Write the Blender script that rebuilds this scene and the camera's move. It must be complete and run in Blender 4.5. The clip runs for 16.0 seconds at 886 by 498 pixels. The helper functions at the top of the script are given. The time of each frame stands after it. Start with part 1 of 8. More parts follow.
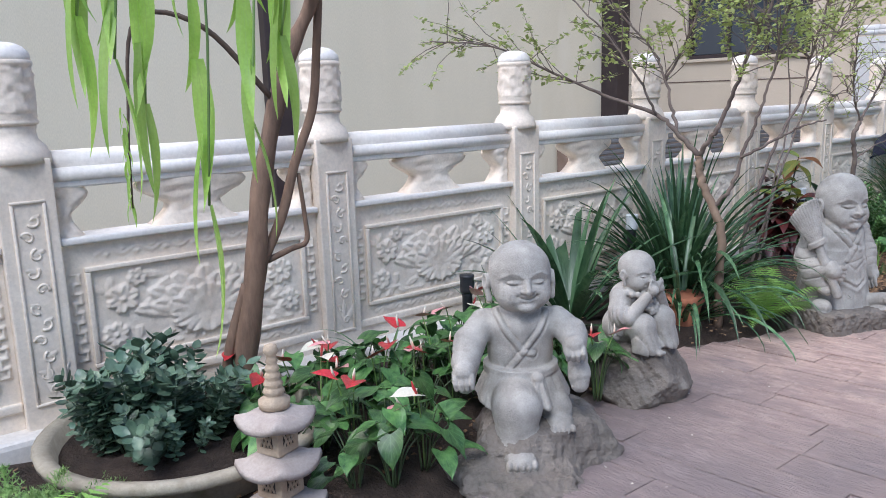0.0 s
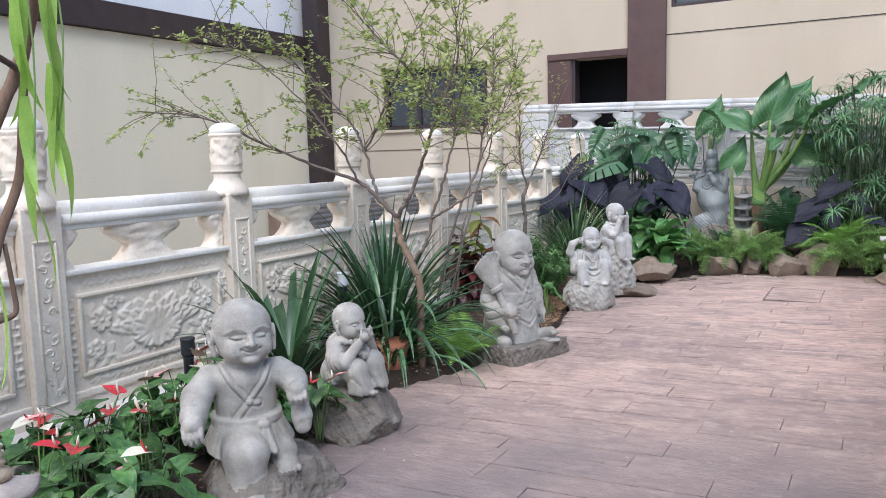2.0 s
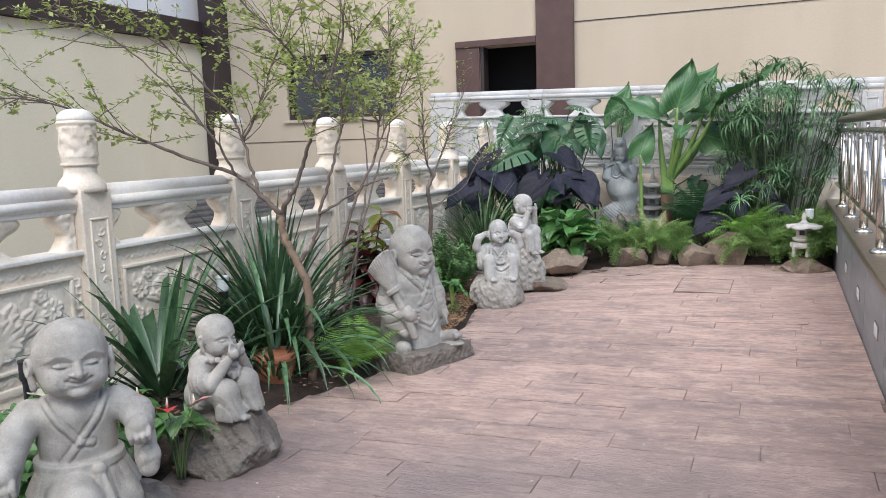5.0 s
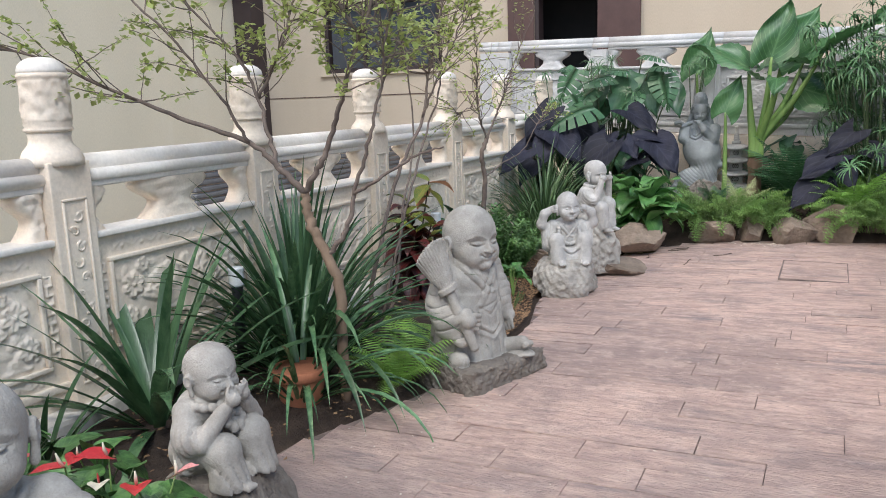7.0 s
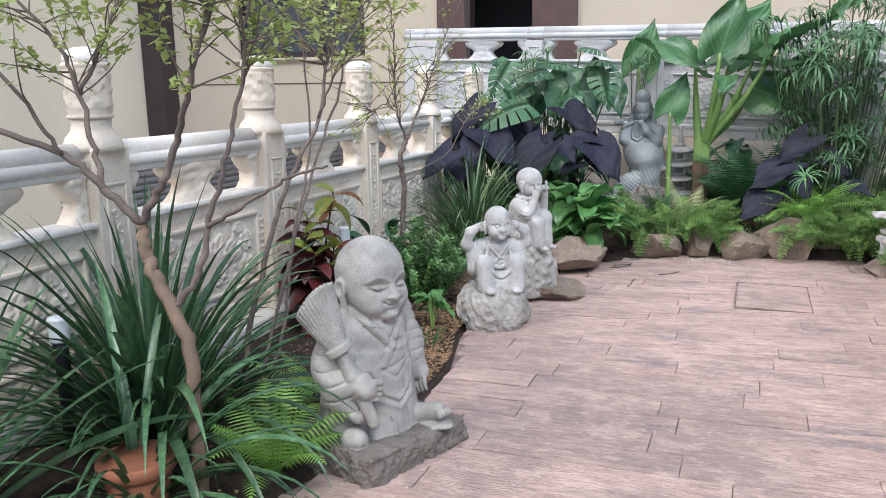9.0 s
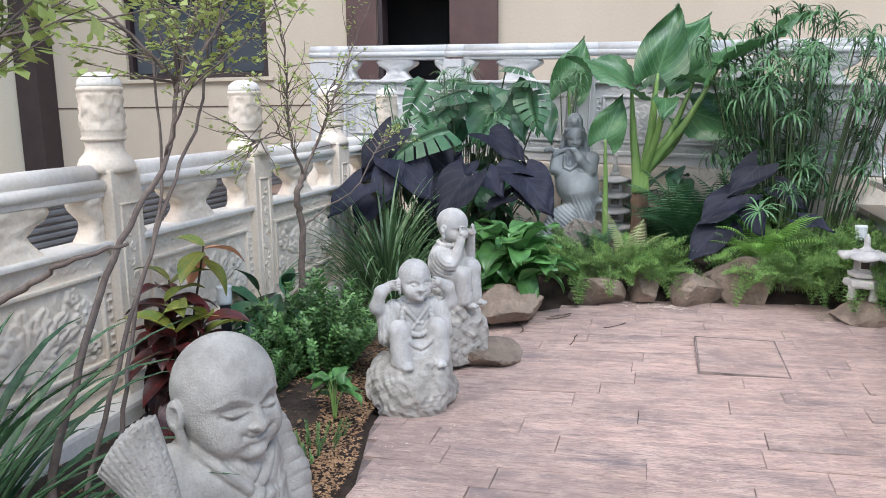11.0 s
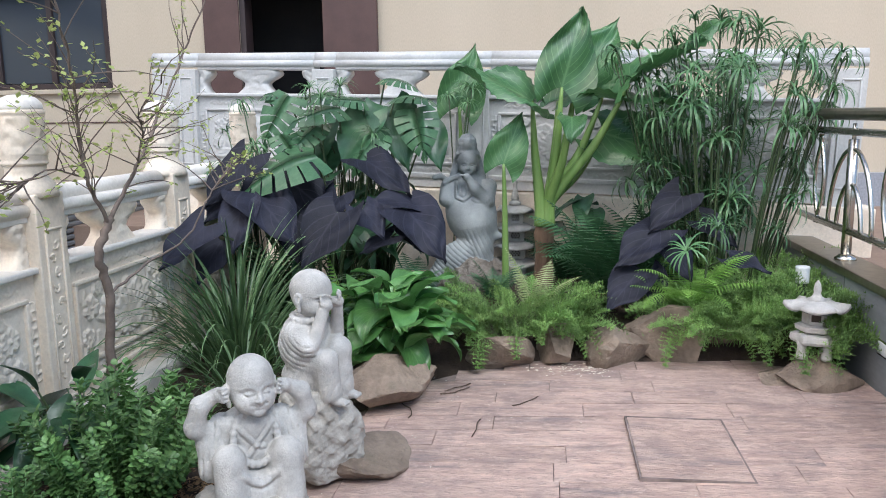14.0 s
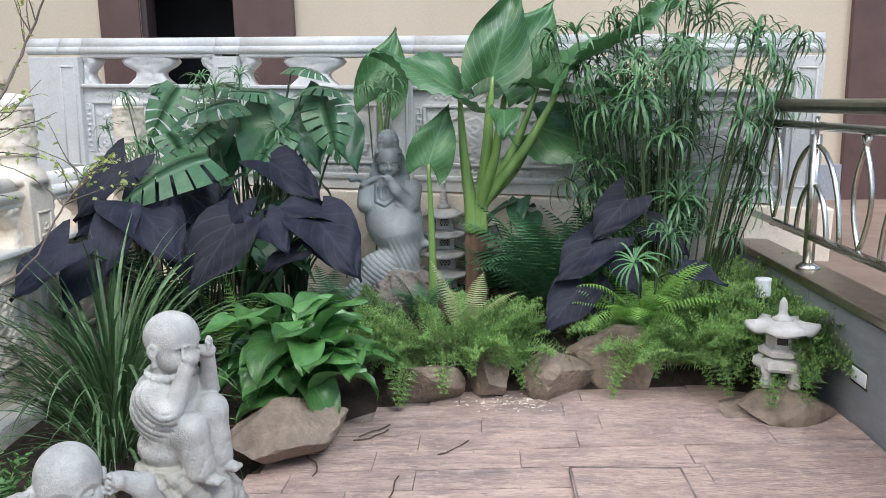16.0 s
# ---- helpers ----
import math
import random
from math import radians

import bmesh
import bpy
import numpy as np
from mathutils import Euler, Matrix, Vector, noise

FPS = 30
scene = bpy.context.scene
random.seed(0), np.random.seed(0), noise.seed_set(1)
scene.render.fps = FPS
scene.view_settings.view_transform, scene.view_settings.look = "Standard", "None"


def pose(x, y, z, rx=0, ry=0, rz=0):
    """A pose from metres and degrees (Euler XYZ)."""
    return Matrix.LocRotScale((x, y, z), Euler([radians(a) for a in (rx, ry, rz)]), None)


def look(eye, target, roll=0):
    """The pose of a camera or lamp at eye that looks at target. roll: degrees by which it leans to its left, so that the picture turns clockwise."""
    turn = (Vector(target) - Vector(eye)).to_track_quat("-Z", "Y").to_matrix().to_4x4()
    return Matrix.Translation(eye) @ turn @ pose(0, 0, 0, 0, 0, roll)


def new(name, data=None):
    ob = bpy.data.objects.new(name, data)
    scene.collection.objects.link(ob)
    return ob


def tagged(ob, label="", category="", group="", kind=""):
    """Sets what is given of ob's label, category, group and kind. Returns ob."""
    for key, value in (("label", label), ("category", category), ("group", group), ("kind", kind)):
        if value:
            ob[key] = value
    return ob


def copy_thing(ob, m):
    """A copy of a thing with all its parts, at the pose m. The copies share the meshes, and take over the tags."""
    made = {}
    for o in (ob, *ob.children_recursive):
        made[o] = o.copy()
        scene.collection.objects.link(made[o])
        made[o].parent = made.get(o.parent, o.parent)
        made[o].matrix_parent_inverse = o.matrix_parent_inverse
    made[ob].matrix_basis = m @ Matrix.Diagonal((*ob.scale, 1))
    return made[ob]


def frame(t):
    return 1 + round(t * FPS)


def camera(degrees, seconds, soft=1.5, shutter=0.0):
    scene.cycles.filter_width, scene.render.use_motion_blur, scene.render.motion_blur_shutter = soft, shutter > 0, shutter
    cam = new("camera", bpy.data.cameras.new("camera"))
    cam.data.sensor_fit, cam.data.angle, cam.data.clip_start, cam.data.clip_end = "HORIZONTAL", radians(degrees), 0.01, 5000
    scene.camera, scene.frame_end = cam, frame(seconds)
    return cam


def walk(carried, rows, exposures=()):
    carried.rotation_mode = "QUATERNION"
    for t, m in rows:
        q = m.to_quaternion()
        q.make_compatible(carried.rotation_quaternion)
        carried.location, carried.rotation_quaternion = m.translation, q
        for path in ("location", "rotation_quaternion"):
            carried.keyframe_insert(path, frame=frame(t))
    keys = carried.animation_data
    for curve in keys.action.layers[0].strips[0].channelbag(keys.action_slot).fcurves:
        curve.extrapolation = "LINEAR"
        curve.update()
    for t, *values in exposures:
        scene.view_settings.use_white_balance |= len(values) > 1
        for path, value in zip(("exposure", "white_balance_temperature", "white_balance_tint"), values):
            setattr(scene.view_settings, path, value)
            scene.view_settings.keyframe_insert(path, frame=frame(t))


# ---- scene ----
cam = camera(59.5, 16.0, soft=0.95)
PATH = [
    (0, (2.965, -2.919, 1.198), (1.441, -1.683, 0.812), -1.8),
    (0.5, (2.966, -2.955, 1.199), (1.595, -1.547, 0.83), -1.7),
    (1, (3.013, -3.005, 1.191), (1.787, -1.461, 0.854), -1.5),
    (1.5, (3.107, -3.094, 1.208), (2.009, -1.448, 0.911), -1.4),
    (2, (3.159, -3.155, 1.219), (2.176, -1.43, 0.976), -1.4),
    (2.5, (3.197, -3.159, 1.212), (2.306, -1.381, 1.004), -1.3),
    (3, (3.211, -3.178, 1.218), (2.392, -1.364, 1.019), -1.4),
    (3.5, (3.199, -3.152, 1.217), (2.43, -1.317, 1.009), -1.5),
    (6, (2.87, -2.346, 1.196), (2.027, -0.563, 0.866), -2.0),
    (6.5, (2.705, -2.153, 1.223), (1.834, -0.389, 0.865), -2.0),
    (7, (2.636, -1.978, 1.221), (1.753, -0.224, 0.84), -1.9),
    (7.5, (2.617, -1.747, 1.246), (1.75, 0.012, 0.853), -1.7),
    (8, (2.591, -1.592, 1.244), (1.76, 0.182, 0.839), -1.3),
    (8.5, (2.507, -1.397, 1.25), (1.73, 0.4, 0.839), -0.9),
    (9, (2.42, -1.222, 1.259), (1.694, 0.595, 0.845), -0.7),
    (9.2, (2.403, -1.158, 1.255), (1.692, 0.665, 0.84), -0.6),
    (11.5, (2.151, -0.222, 1.267), (1.659, 1.687, 0.929), -0.7),
    (12, (2.122, -0.037, 1.273), (1.67, 1.886, 0.958), -0.5),
    (12.5, (2.025, 0.152, 1.292), (1.62, 2.087, 0.992), -0.5),
    (13, (1.978, 0.308, 1.3), (1.614, 2.251, 0.996), -0.5),
    (13.5, (2.008, 0.477, 1.304), (1.687, 2.425, 0.986), -0.7),
    (14, (2.049, 0.558, 1.309), (1.783, 2.512, 0.974), -0.8),
    (14.5, (2.04, 0.657, 1.31), (1.831, 2.613, 0.953), -1.0),
    (15, (2.017, 0.811, 1.324), (1.854, 2.771, 0.961), -1.2),
    (15.5, (2.022, 0.955, 1.321), (1.888, 2.917, 0.954), -1.2),
    (16, (2.097, 1.142, 1.331), (1.982, 3.105, 0.967), -1.1),
]
EXPOSURES = [(0.0, 0.22, 5850, 12), (1.5, 0.28, 5950, 11), (3.5, 0.25, 6150, 9), (7.0, 0.16, 6350, 9), (9.0, 0.34, 6050, 9), (12.5, 0.27, 5980, 9), (16.0, 0.25, 6050, 6)]
walk(cam, [(t, look(eye, target, roll)) for t, eye, target, roll in PATH], EXPOSURES)

# ---- world, sun ----
world = bpy.data.worlds.new("world")
scene.world = world
world.use_nodes = True
wn = world.node_tree.nodes
sky = wn.new("ShaderNodeTexSky")
sky.sky_type, sky.sun_disc = "NISHITA", False
sky.sun_elevation, sky.sun_rotation = radians(51), radians(219)
sky.air_density, sky.dust_density, sky.ozone_density = 1.0, 3.0, 1.0
wn["Background"].inputs["Strength"].default_value = 0.23
world.node_tree.links.new(sky.outputs["Color"], wn["Background"].inputs["Color"])
sun = new("sun", bpy.data.lights.new("sun", "SUN"))
sun.data.energy, sun.data.angle, sun.data.color = 2.1, radians(24), (1.0, 0.985, 0.96)
sun.matrix_basis = look((5.6, -4.4, 8.8), (1.2, 1.0, 0))


# ---- materials ----
def mat(name, a, b, scale=6.0, rough=0.8, bump=0.3, fine=90.0, spots=None, spot_scale=2.5, spot_at=0.58,
        metal=0.0, vary=0.0, grain=None, leaf=0.0, dist=0.004, vein=None, coat=0.0):
    m = bpy.data.materials.new(name)
    m.use_nodes = True
    nt = m.node_tree
    n, link = nt.nodes, nt.links.new
    bs, outp = n["Principled BSDF"], n["Material Output"]
    tc = n.new("ShaderNodeTexCoord")
    mp = n.new("ShaderNodeMapping")
    link(tc.outputs["Object"], mp.inputs["Vector"])
    info = n.new("ShaderNodeObjectInfo")
    if vary:
        comb = n.new("ShaderNodeCombineXYZ")
        mul = n.new("ShaderNodeMath")
        mul.operation = "MULTIPLY"
        mul.inputs[1].default_value = 37.0
        link(info.outputs["Random"], mul.inputs[0])
        for k in range(3):
            link(mul.outputs[0], comb.inputs[k])
        link(comb.outputs[0], mp.inputs["Location"])
    if grain:
        mp.inputs["Scale"].default_value = grain

    def noise_tex(s, detail=6.0, ro=0.6):
        t = n.new("ShaderNodeTexNoise")
        t.inputs["Scale"].default_value, t.inputs["Detail"].default_value, t.inputs["Roughness"].default_value = s, detail, ro
        link(mp.outputs["Vector"], t.inputs["Vector"])
        return t

    n1, n2 = noise_tex(scale), noise_tex(fine, 4.0)
    ramp = n.new("ShaderNodeValToRGB")
    ramp.color_ramp.elements[0].position, ramp.color_ramp.elements[1].position = 0.32, 0.68
    ramp.color_ramp.elements[0].color, ramp.color_ramp.elements[1].color = (*a, 1), (*b, 1)
    link(n1.outputs["Fac"], ramp.inputs["Fac"])
    col = ramp.outputs["Color"]
    fm = n.new("ShaderNodeMapRange")
    fm.inputs["To Min"].default_value, fm.inputs["To Max"].default_value = 0.78, 1.2
    link(n2.outputs["Fac"], fm.inputs["Value"])
    hs = n.new("ShaderNodeHueSaturation")
    link(col, hs.inputs["Color"])
    if vary:
        am = n.new("ShaderNodeMath")
        am.operation = "MULTIPLY_ADD"
        am.inputs[1].default_value, am.inputs[2].default_value = vary, 1 - vary / 2
        link(info.outputs["Random"], am.inputs[0])
        mm = n.new("ShaderNodeMath")
        mm.operation = "MULTIPLY"
        link(am.outputs[0], mm.inputs[0])
        link(fm.outputs[0], mm.inputs[1])
        link(mm.outputs[0], hs.inputs["Value"])
    else:
        link(fm.outputs[0], hs.inputs["Value"])
    col = hs.outputs["Color"]
    if spots:
        n3 = noise_tex(spot_scale, 8.0, 0.68)
        r3 = n.new("ShaderNodeMapRange")
        r3.inputs["From Min"].default_value, r3.inputs["From Max"].default_value = spot_at, spot_at + 0.14
        link(n3.outputs["Fac"], r3.inputs["Value"])
        mx = n.new("ShaderNodeMix")
        mx.data_type = "RGBA"
        link(r3.outputs[0], mx.inputs["Factor"])
        link(col, mx.inputs[6])
        mx.inputs[7].default_value = (*spots, 1)
        col = mx.outputs[2]
    if vein:
        uv = n.new("ShaderNodeUVMap")
        sep = n.new("ShaderNodeSeparateXYZ")
        link(uv.outputs[0], sep.inputs[0])
        ab = n.new("ShaderNodeMath")
        ab.operation = "ABSOLUTE"
        link(sep.outputs[0], ab.inputs[0])
        ph = n.new("ShaderNodeMath")
        ph.operation = "MULTIPLY_ADD"
        ph.inputs[1].default_value = -0.55
        link(ab.outputs[0], ph.inputs[0])
        link(sep.outputs[1], ph.inputs[2])
        fr = n.new("ShaderNodeMath")
        fr.operation = "MULTIPLY"
        fr.inputs[1].default_value = vein[1]
        link(ph.outputs[0], fr.inputs[0])
        pp = n.new("ShaderNodeMath")
        pp.operation = "PINGPONG"
        pp.inputs[1].default_value = 0.5
        link(fr.outputs[0], pp.inputs[0])
        l1 = n.new("ShaderNodeMapRange")
        l1.inputs["From Min"].default_value, l1.inputs["From Max"].default_value = 0.09, 0.0
        link(pp.outputs[0], l1.inputs["Value"])
        l2 = n.new("ShaderNodeMapRange")
        l2.inputs["From Min"].default_value, l2.inputs["From Max"].default_value = 0.07, 0.0
        link(ab.outputs[0], l2.inputs["Value"])
        mxv = n.new("ShaderNodeMath")
        mxv.operation = "MAXIMUM"
        link(l1.outputs[0], mxv.inputs[0])
        link(l2.outputs[0], mxv.inputs[1])
        sc = n.new("ShaderNodeMath")
        sc.operation = "MULTIPLY"
        sc.inputs[1].default_value = vein[2]
        link(mxv.outputs[0], sc.inputs[0])
        mv = n.new("ShaderNodeMix")
        mv.data_type = "RGBA"
        link(sc.outputs[0], mv.inputs["Factor"])
        link(col, mv.inputs[6])
        mv.inputs[7].default_value = (*vein[0], 1)
        col = mv.outputs[2]
    link(col, bs.inputs["Base Color"])
    bs.inputs["Roughness"].default_value, bs.inputs["Metallic"].default_value = rough, metal
    if coat:
        bs.inputs["Coat Weight"].default_value = coat
    bp = n.new("ShaderNodeBump")
    bp.inputs["Strength"].default_value, bp.inputs["Distance"].default_value = bump, dist
    ad = n.new("ShaderNodeMath")
    ad.operation = "ADD"
    link(n1.outputs["Fac"], ad.inputs[0])
    link(n2.outputs["Fac"], ad.inputs[1])
    link(ad.outputs[0], bp.inputs["Height"])
    link(bp.outputs[0], bs.inputs["Normal"])
    if leaf:
        tr = n.new("ShaderNodeBsdfTranslucent")
        link(col, tr.inputs["Color"])
        mix = n.new("ShaderNodeMixShader")
        mix.inputs[0].default_value = leaf
        link(bs.outputs[0], mix.inputs[1])
        link(tr.outputs[0], mix.inputs[2])
        link(mix.outputs[0], outp.inputs["Surface"])
    return m


M_CREAM = mat("cream_carved_stone", (0.72, 0.605, 0.485), (0.85, 0.755, 0.635), 5, 0.75, 0.35, 70, spots=(0.53, 0.43, 0.33), spot_at=0.62)
M_CREAM_TOP = mat("weathered_rail_stone", (0.72, 0.66, 0.59), (0.82, 0.78, 0.72), 4, 0.6, 0.25, 60, spots=(0.5, 0.44, 0.36), spot_at=0.66)
M_WHITE = mat("white_painted_stone", (0.47, 0.47, 0.465), (0.57, 0.565, 0.555), 4, 0.6, 0.2, 60, spots=(0.56, 0.54, 0.49), spot_at=0.64)
M_WALL = mat("cream_wall_paint", (0.48, 0.41, 0.315), (0.53, 0.455, 0.355), 1.3, 0.85, 0.08, 160, spots=(0.445, 0.38, 0.29), spot_scale=0.9, grain=(1, 1, 0.25))
M_WALL_L = mat("grey_cream_wall_paint", (0.70, 0.635, 0.49), (0.75, 0.68, 0.53), 1.2, 0.85, 0.08, 160, spots=(0.75, 0.69, 0.56), spot_scale=0.9, grain=(1, 1, 0.2))
M_UPPER = mat("pale_upper_wall_paint", (0.80, 0.80, 0.84), (0.86, 0.86, 0.88), 1.0, 0.8, 0.05, 120)
M_BROWN = mat("brown_painted_steel", (0.075, 0.040, 0.036), (0.10, 0.055, 0.048), 5, 0.5, 0.1, 120)
M_DARK = mat("dark_brown_steel", (0.030, 0.020, 0.022), (0.045, 0.030, 0.030), 5, 0.5, 0.1, 120)
# Near-black: the darkness of the unlit rooms is put into the colour.
M_UNLIT_ROOM = mat("unlit_room_black", (0.012, 0.012, 0.014), (0.02, 0.02, 0.022), 3, 0.9, 0.0, 60)
M_GRANITE = mat("speckled_grey_granite", (0.20, 0.21, 0.24), (0.34, 0.35, 0.38), 60, 0.5, 0.05, 220)
M_SLATE = mat("grey_slate_slab", (0.16, 0.17, 0.18), (0.27, 0.28, 0.29), 3, 0.45, 0.15, 40, spots=(0.36, 0.37, 0.37), vary=0.25, grain=(1, 0.5, 2))
M_PLANK = mat("stamped_plank_concrete", (0.39, 0.27, 0.23), (0.66, 0.485, 0.40), 9.0, 0.62, 1.0, 40, spots=(0.235, 0.19, 0.185), spot_scale=2.2,
              spot_at=0.55, vary=0.22, grain=(0.8, 3.4, 3.4), dist=0.010)

def weather(m, dark, light):
    """Broad worn patches over the whole floor: grey grime and pale scrapes."""
    nt = m.node_tree
    n, link = nt.nodes, nt.links.new
    bs = n["Principled BSDF"]
    col = bs.inputs["Base Color"].links[0].from_socket
    geo = n.new("ShaderNodeNewGeometry")
    for c, sc, stretch, lo, hi, amount in ((dark, 0.5, 1.0, 0.44, 0.64, 0.7), (dark, 4.0, 1.2, 0.50, 0.66, 0.6), (light, 5.0, 1.4, 0.53, 0.66, 0.55), (light, 19.0, 1.6, 0.56, 0.66, 0.5), (dark, 26.0, 2.2, 0.55, 0.65, 0.6)):
        mp = n.new("ShaderNodeMapping")
        mp.inputs["Scale"].default_value = (1, stretch, 1)
        mp.inputs["Rotation"].default_value = (0, 0, 0.06 * sc)
        link(geo.outputs["Position"], mp.inputs["Vector"])
        t = n.new("ShaderNodeTexNoise")
        t.inputs["Scale"].default_value, t.inputs["Detail"].default_value, t.inputs["Roughness"].default_value = sc, 7.0, 0.68
        link(mp.outputs["Vector"], t.inputs["Vector"])
        r = n.new("ShaderNodeMapRange")
        r.inputs["From Min"].default_value, r.inputs["From Max"].default_value = lo, hi
        r.inputs["To Max"].default_value = amount
        link(t.outputs["Fac"], r.inputs["Value"])
        mx = n.new("ShaderNodeMix")
        mx.data_type = "RGBA"
        link(r.outputs[0], mx.inputs["Factor"])
        link(col, mx.inputs[6])
        mx.inputs[7].default_value = (*c, 1)
        col = mx.outputs[2]
    # the south end is older and greyed by grime
    sep = n.new("ShaderNodeSeparateXYZ")
    link(geo.outputs["Position"], sep.inputs[0])
    grime = n.new("ShaderNodeTexNoise")
    grime.inputs["Scale"].default_value, grime.inputs["Detail"].default_value = 1.4, 8.0
    link(geo.outputs["Position"], grime.inputs["Vector"])
    ma = n.new("ShaderNodeMath")
    ma.operation = "MULTIPLY_ADD"
    ma.inputs[1].default_value = 4.0
    link(grime.outputs["Fac"], ma.inputs[0])
    sub_ = n.new("ShaderNodeMath")
    sub_.operation = "MULTIPLY_ADD"
    sub_.inputs[1].default_value, sub_.inputs[2].default_value = -1.0, -1.55
    link(sep.outputs[1], sub_.inputs[0])
    link(sub_.outputs[0], ma.inputs[2])
    r = n.new("ShaderNodeMapRange")
    r.inputs["From Min"].default_value, r.inputs["From Max"].default_value, r.inputs["To Max"].default_value = -0.5, 1.6, 0.74
    link(ma.outputs[0], r.inputs["Value"])
    mx = n.new("ShaderNodeMix")
    mx.data_type = "RGBA"
    link(r.outputs[0], mx.inputs["Factor"])
    link(col, mx.inputs[6])
    mx.inputs[7].default_value = (0.19, 0.16, 0.158, 1)
    link(mx.outputs[2], bs.inputs["Base Color"])


weather(M_PLANK, (0.245, 0.185, 0.17), (0.66, 0.505, 0.43))
M_JOINT = mat("dark_joint_mortar", (0.10, 0.078, 0.07), (0.36, 0.28, 0.25), 5, 0.9, 0.4, 80)
M_SOIL = mat("dark_garden_soil", (0.035, 0.023, 0.016), (0.075, 0.05, 0.036), 14, 0.95, 1.0, 90, dist=0.02)
M_STATUE = mat("weathered_grey_cast_stone", (0.27, 0.252, 0.222), (0.46, 0.435, 0.39), 11, 0.88, 1.0, 170, spots=(0.17, 0.155, 0.125), spot_scale=5, spot_at=0.585, dist=0.003)
M_STATUE_W = mat("pale_cast_stone", (0.37, 0.355, 0.33), (0.60, 0.58, 0.545), 11, 0.88, 1.0, 170, spots=(0.22, 0.205, 0.18), spot_scale=6, spot_at=0.585, dist=0.003)
M_STATUE_B = mat("smooth_grey_stone", (0.24, 0.255, 0.252), (0.37, 0.39, 0.385), 7, 0.8, 0.4, 150, spots=(0.17, 0.175, 0.15), spot_scale=5, dist=0.003)
M_BASE = mat("rough_statue_plinth_stone", (0.125, 0.105, 0.088), (0.25, 0.22, 0.185), 8, 0.92, 1.0, 60, spots=(0.08, 0.072, 0.055), spot_scale=4, dist=0.012)
M_ROCK = mat("brown_field_rock", (0.13, 0.098, 0.074), (0.32, 0.25, 0.19), 6, 0.9, 0.9, 50, spots=(0.08, 0.07, 0.05), spot_scale=3, dist=0.012)
M_SAND = mat("sandstone_pagoda", (0.36, 0.27, 0.185), (0.50, 0.40, 0.29), 9, 0.9, 0.6, 110, spots=(0.28, 0.22, 0.17), spot_scale=4)
M_SANDTOP = mat("greyed_sandstone_roof", (0.33, 0.275, 0.24), (0.47, 0.41, 0.365), 9, 0.9, 0.6, 110, spots=(0.24, 0.2, 0.17), spot_scale=4)
M_BASIN = mat("mossy_concrete_basin", (0.30, 0.26, 0.19), (0.46, 0.41, 0.32), 7, 0.9, 0.6, 80, spots=(0.19, 0.18, 0.11), spot_scale=3)
# Near-black colour for the shade inside pierced stone; nothing is hollowed out.
M_HOLE_SHADE = mat("painted_hole_shade", (0.04, 0.032, 0.025), (0.06, 0.05, 0.04), 9, 0.95, 0.2, 60)
M_STEEL = mat("brushed_stainless_steel", (0.50, 0.47, 0.42), (0.60, 0.57, 0.52), 20, 0.26, 0.05, 200, metal=1.0)
M_BRONZE = mat("dull_bronze_rail", (0.24, 0.21, 0.165), (0.33, 0.29, 0.23), 20, 0.34, 0.05, 200, metal=0.9)
M_TERRA = mat("terracotta", (0.30, 0.11, 0.055), (0.42, 0.17, 0.09), 9, 0.85, 0.3, 90)
M_BLACKPL = mat("black_plastic", (0.018, 0.019, 0.022), (0.03, 0.031, 0.034), 30, 0.5, 0.1, 150)
M_FROST = mat("frosted_white_plastic", (0.62, 0.64, 0.64), (0.72, 0.74, 0.74), 30, 0.35, 0.05, 150)
M_BARK = mat("smooth_tan_bark", (0.15, 0.10, 0.066), (0.27, 0.19, 0.13), 14, 0.85, 0.5, 90, spots=(0.10, 0.07, 0.05), spot_scale=7, grain=(1, 1, 0.4))
M_BARK_D = mat("dark_willow_bark", (0.105, 0.064, 0.042), (0.23, 0.145, 0.094), 14, 0.85, 0.7, 90, spots=(0.05, 0.035, 0.027), spot_scale=7, grain=(1, 1, 0.3))
M_BARK_G = mat("grey_twig_bark", (0.11, 0.082, 0.068), (0.20, 0.155, 0.128), 14, 0.85, 0.4, 90)
M_LEAF_Y = mat("small_yellow_green_leaves", (0.34, 0.43, 0.11), (0.54, 0.60, 0.22), 7, 0.5, 0.1, 60, vary=0.4, leaf=0.35, spots=(0.40, 0.33, 0.08), spot_at=0.66)
M_WILLOW = mat("willow_leaf", (0.29, 0.50, 0.07), (0.46, 0.66, 0.16), 3, 0.42, 0.1, 40, vary=0.5, leaf=0.4, vein=((0.34, 0.5, 0.16), 3, 0.4))
M_STRAP = mat("dark_strap_leaf", (0.036, 0.09, 0.04), (0.12, 0.215, 0.10), 5, 0.26, 0.15, 60, vary=0.8, leaf=0.15, grain=(6, 6, 0.4))
M_GRASS = mat("grassy_lily_leaf", (0.055, 0.12, 0.045), (0.19, 0.29, 0.13), 5, 0.36, 0.15, 60, vary=0.8, leaf=0.2, grain=(6, 6, 0.4))
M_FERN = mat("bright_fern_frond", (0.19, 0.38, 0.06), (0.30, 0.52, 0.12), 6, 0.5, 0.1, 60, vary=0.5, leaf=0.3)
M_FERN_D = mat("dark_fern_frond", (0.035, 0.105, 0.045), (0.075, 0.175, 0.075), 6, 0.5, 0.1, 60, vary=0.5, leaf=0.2)
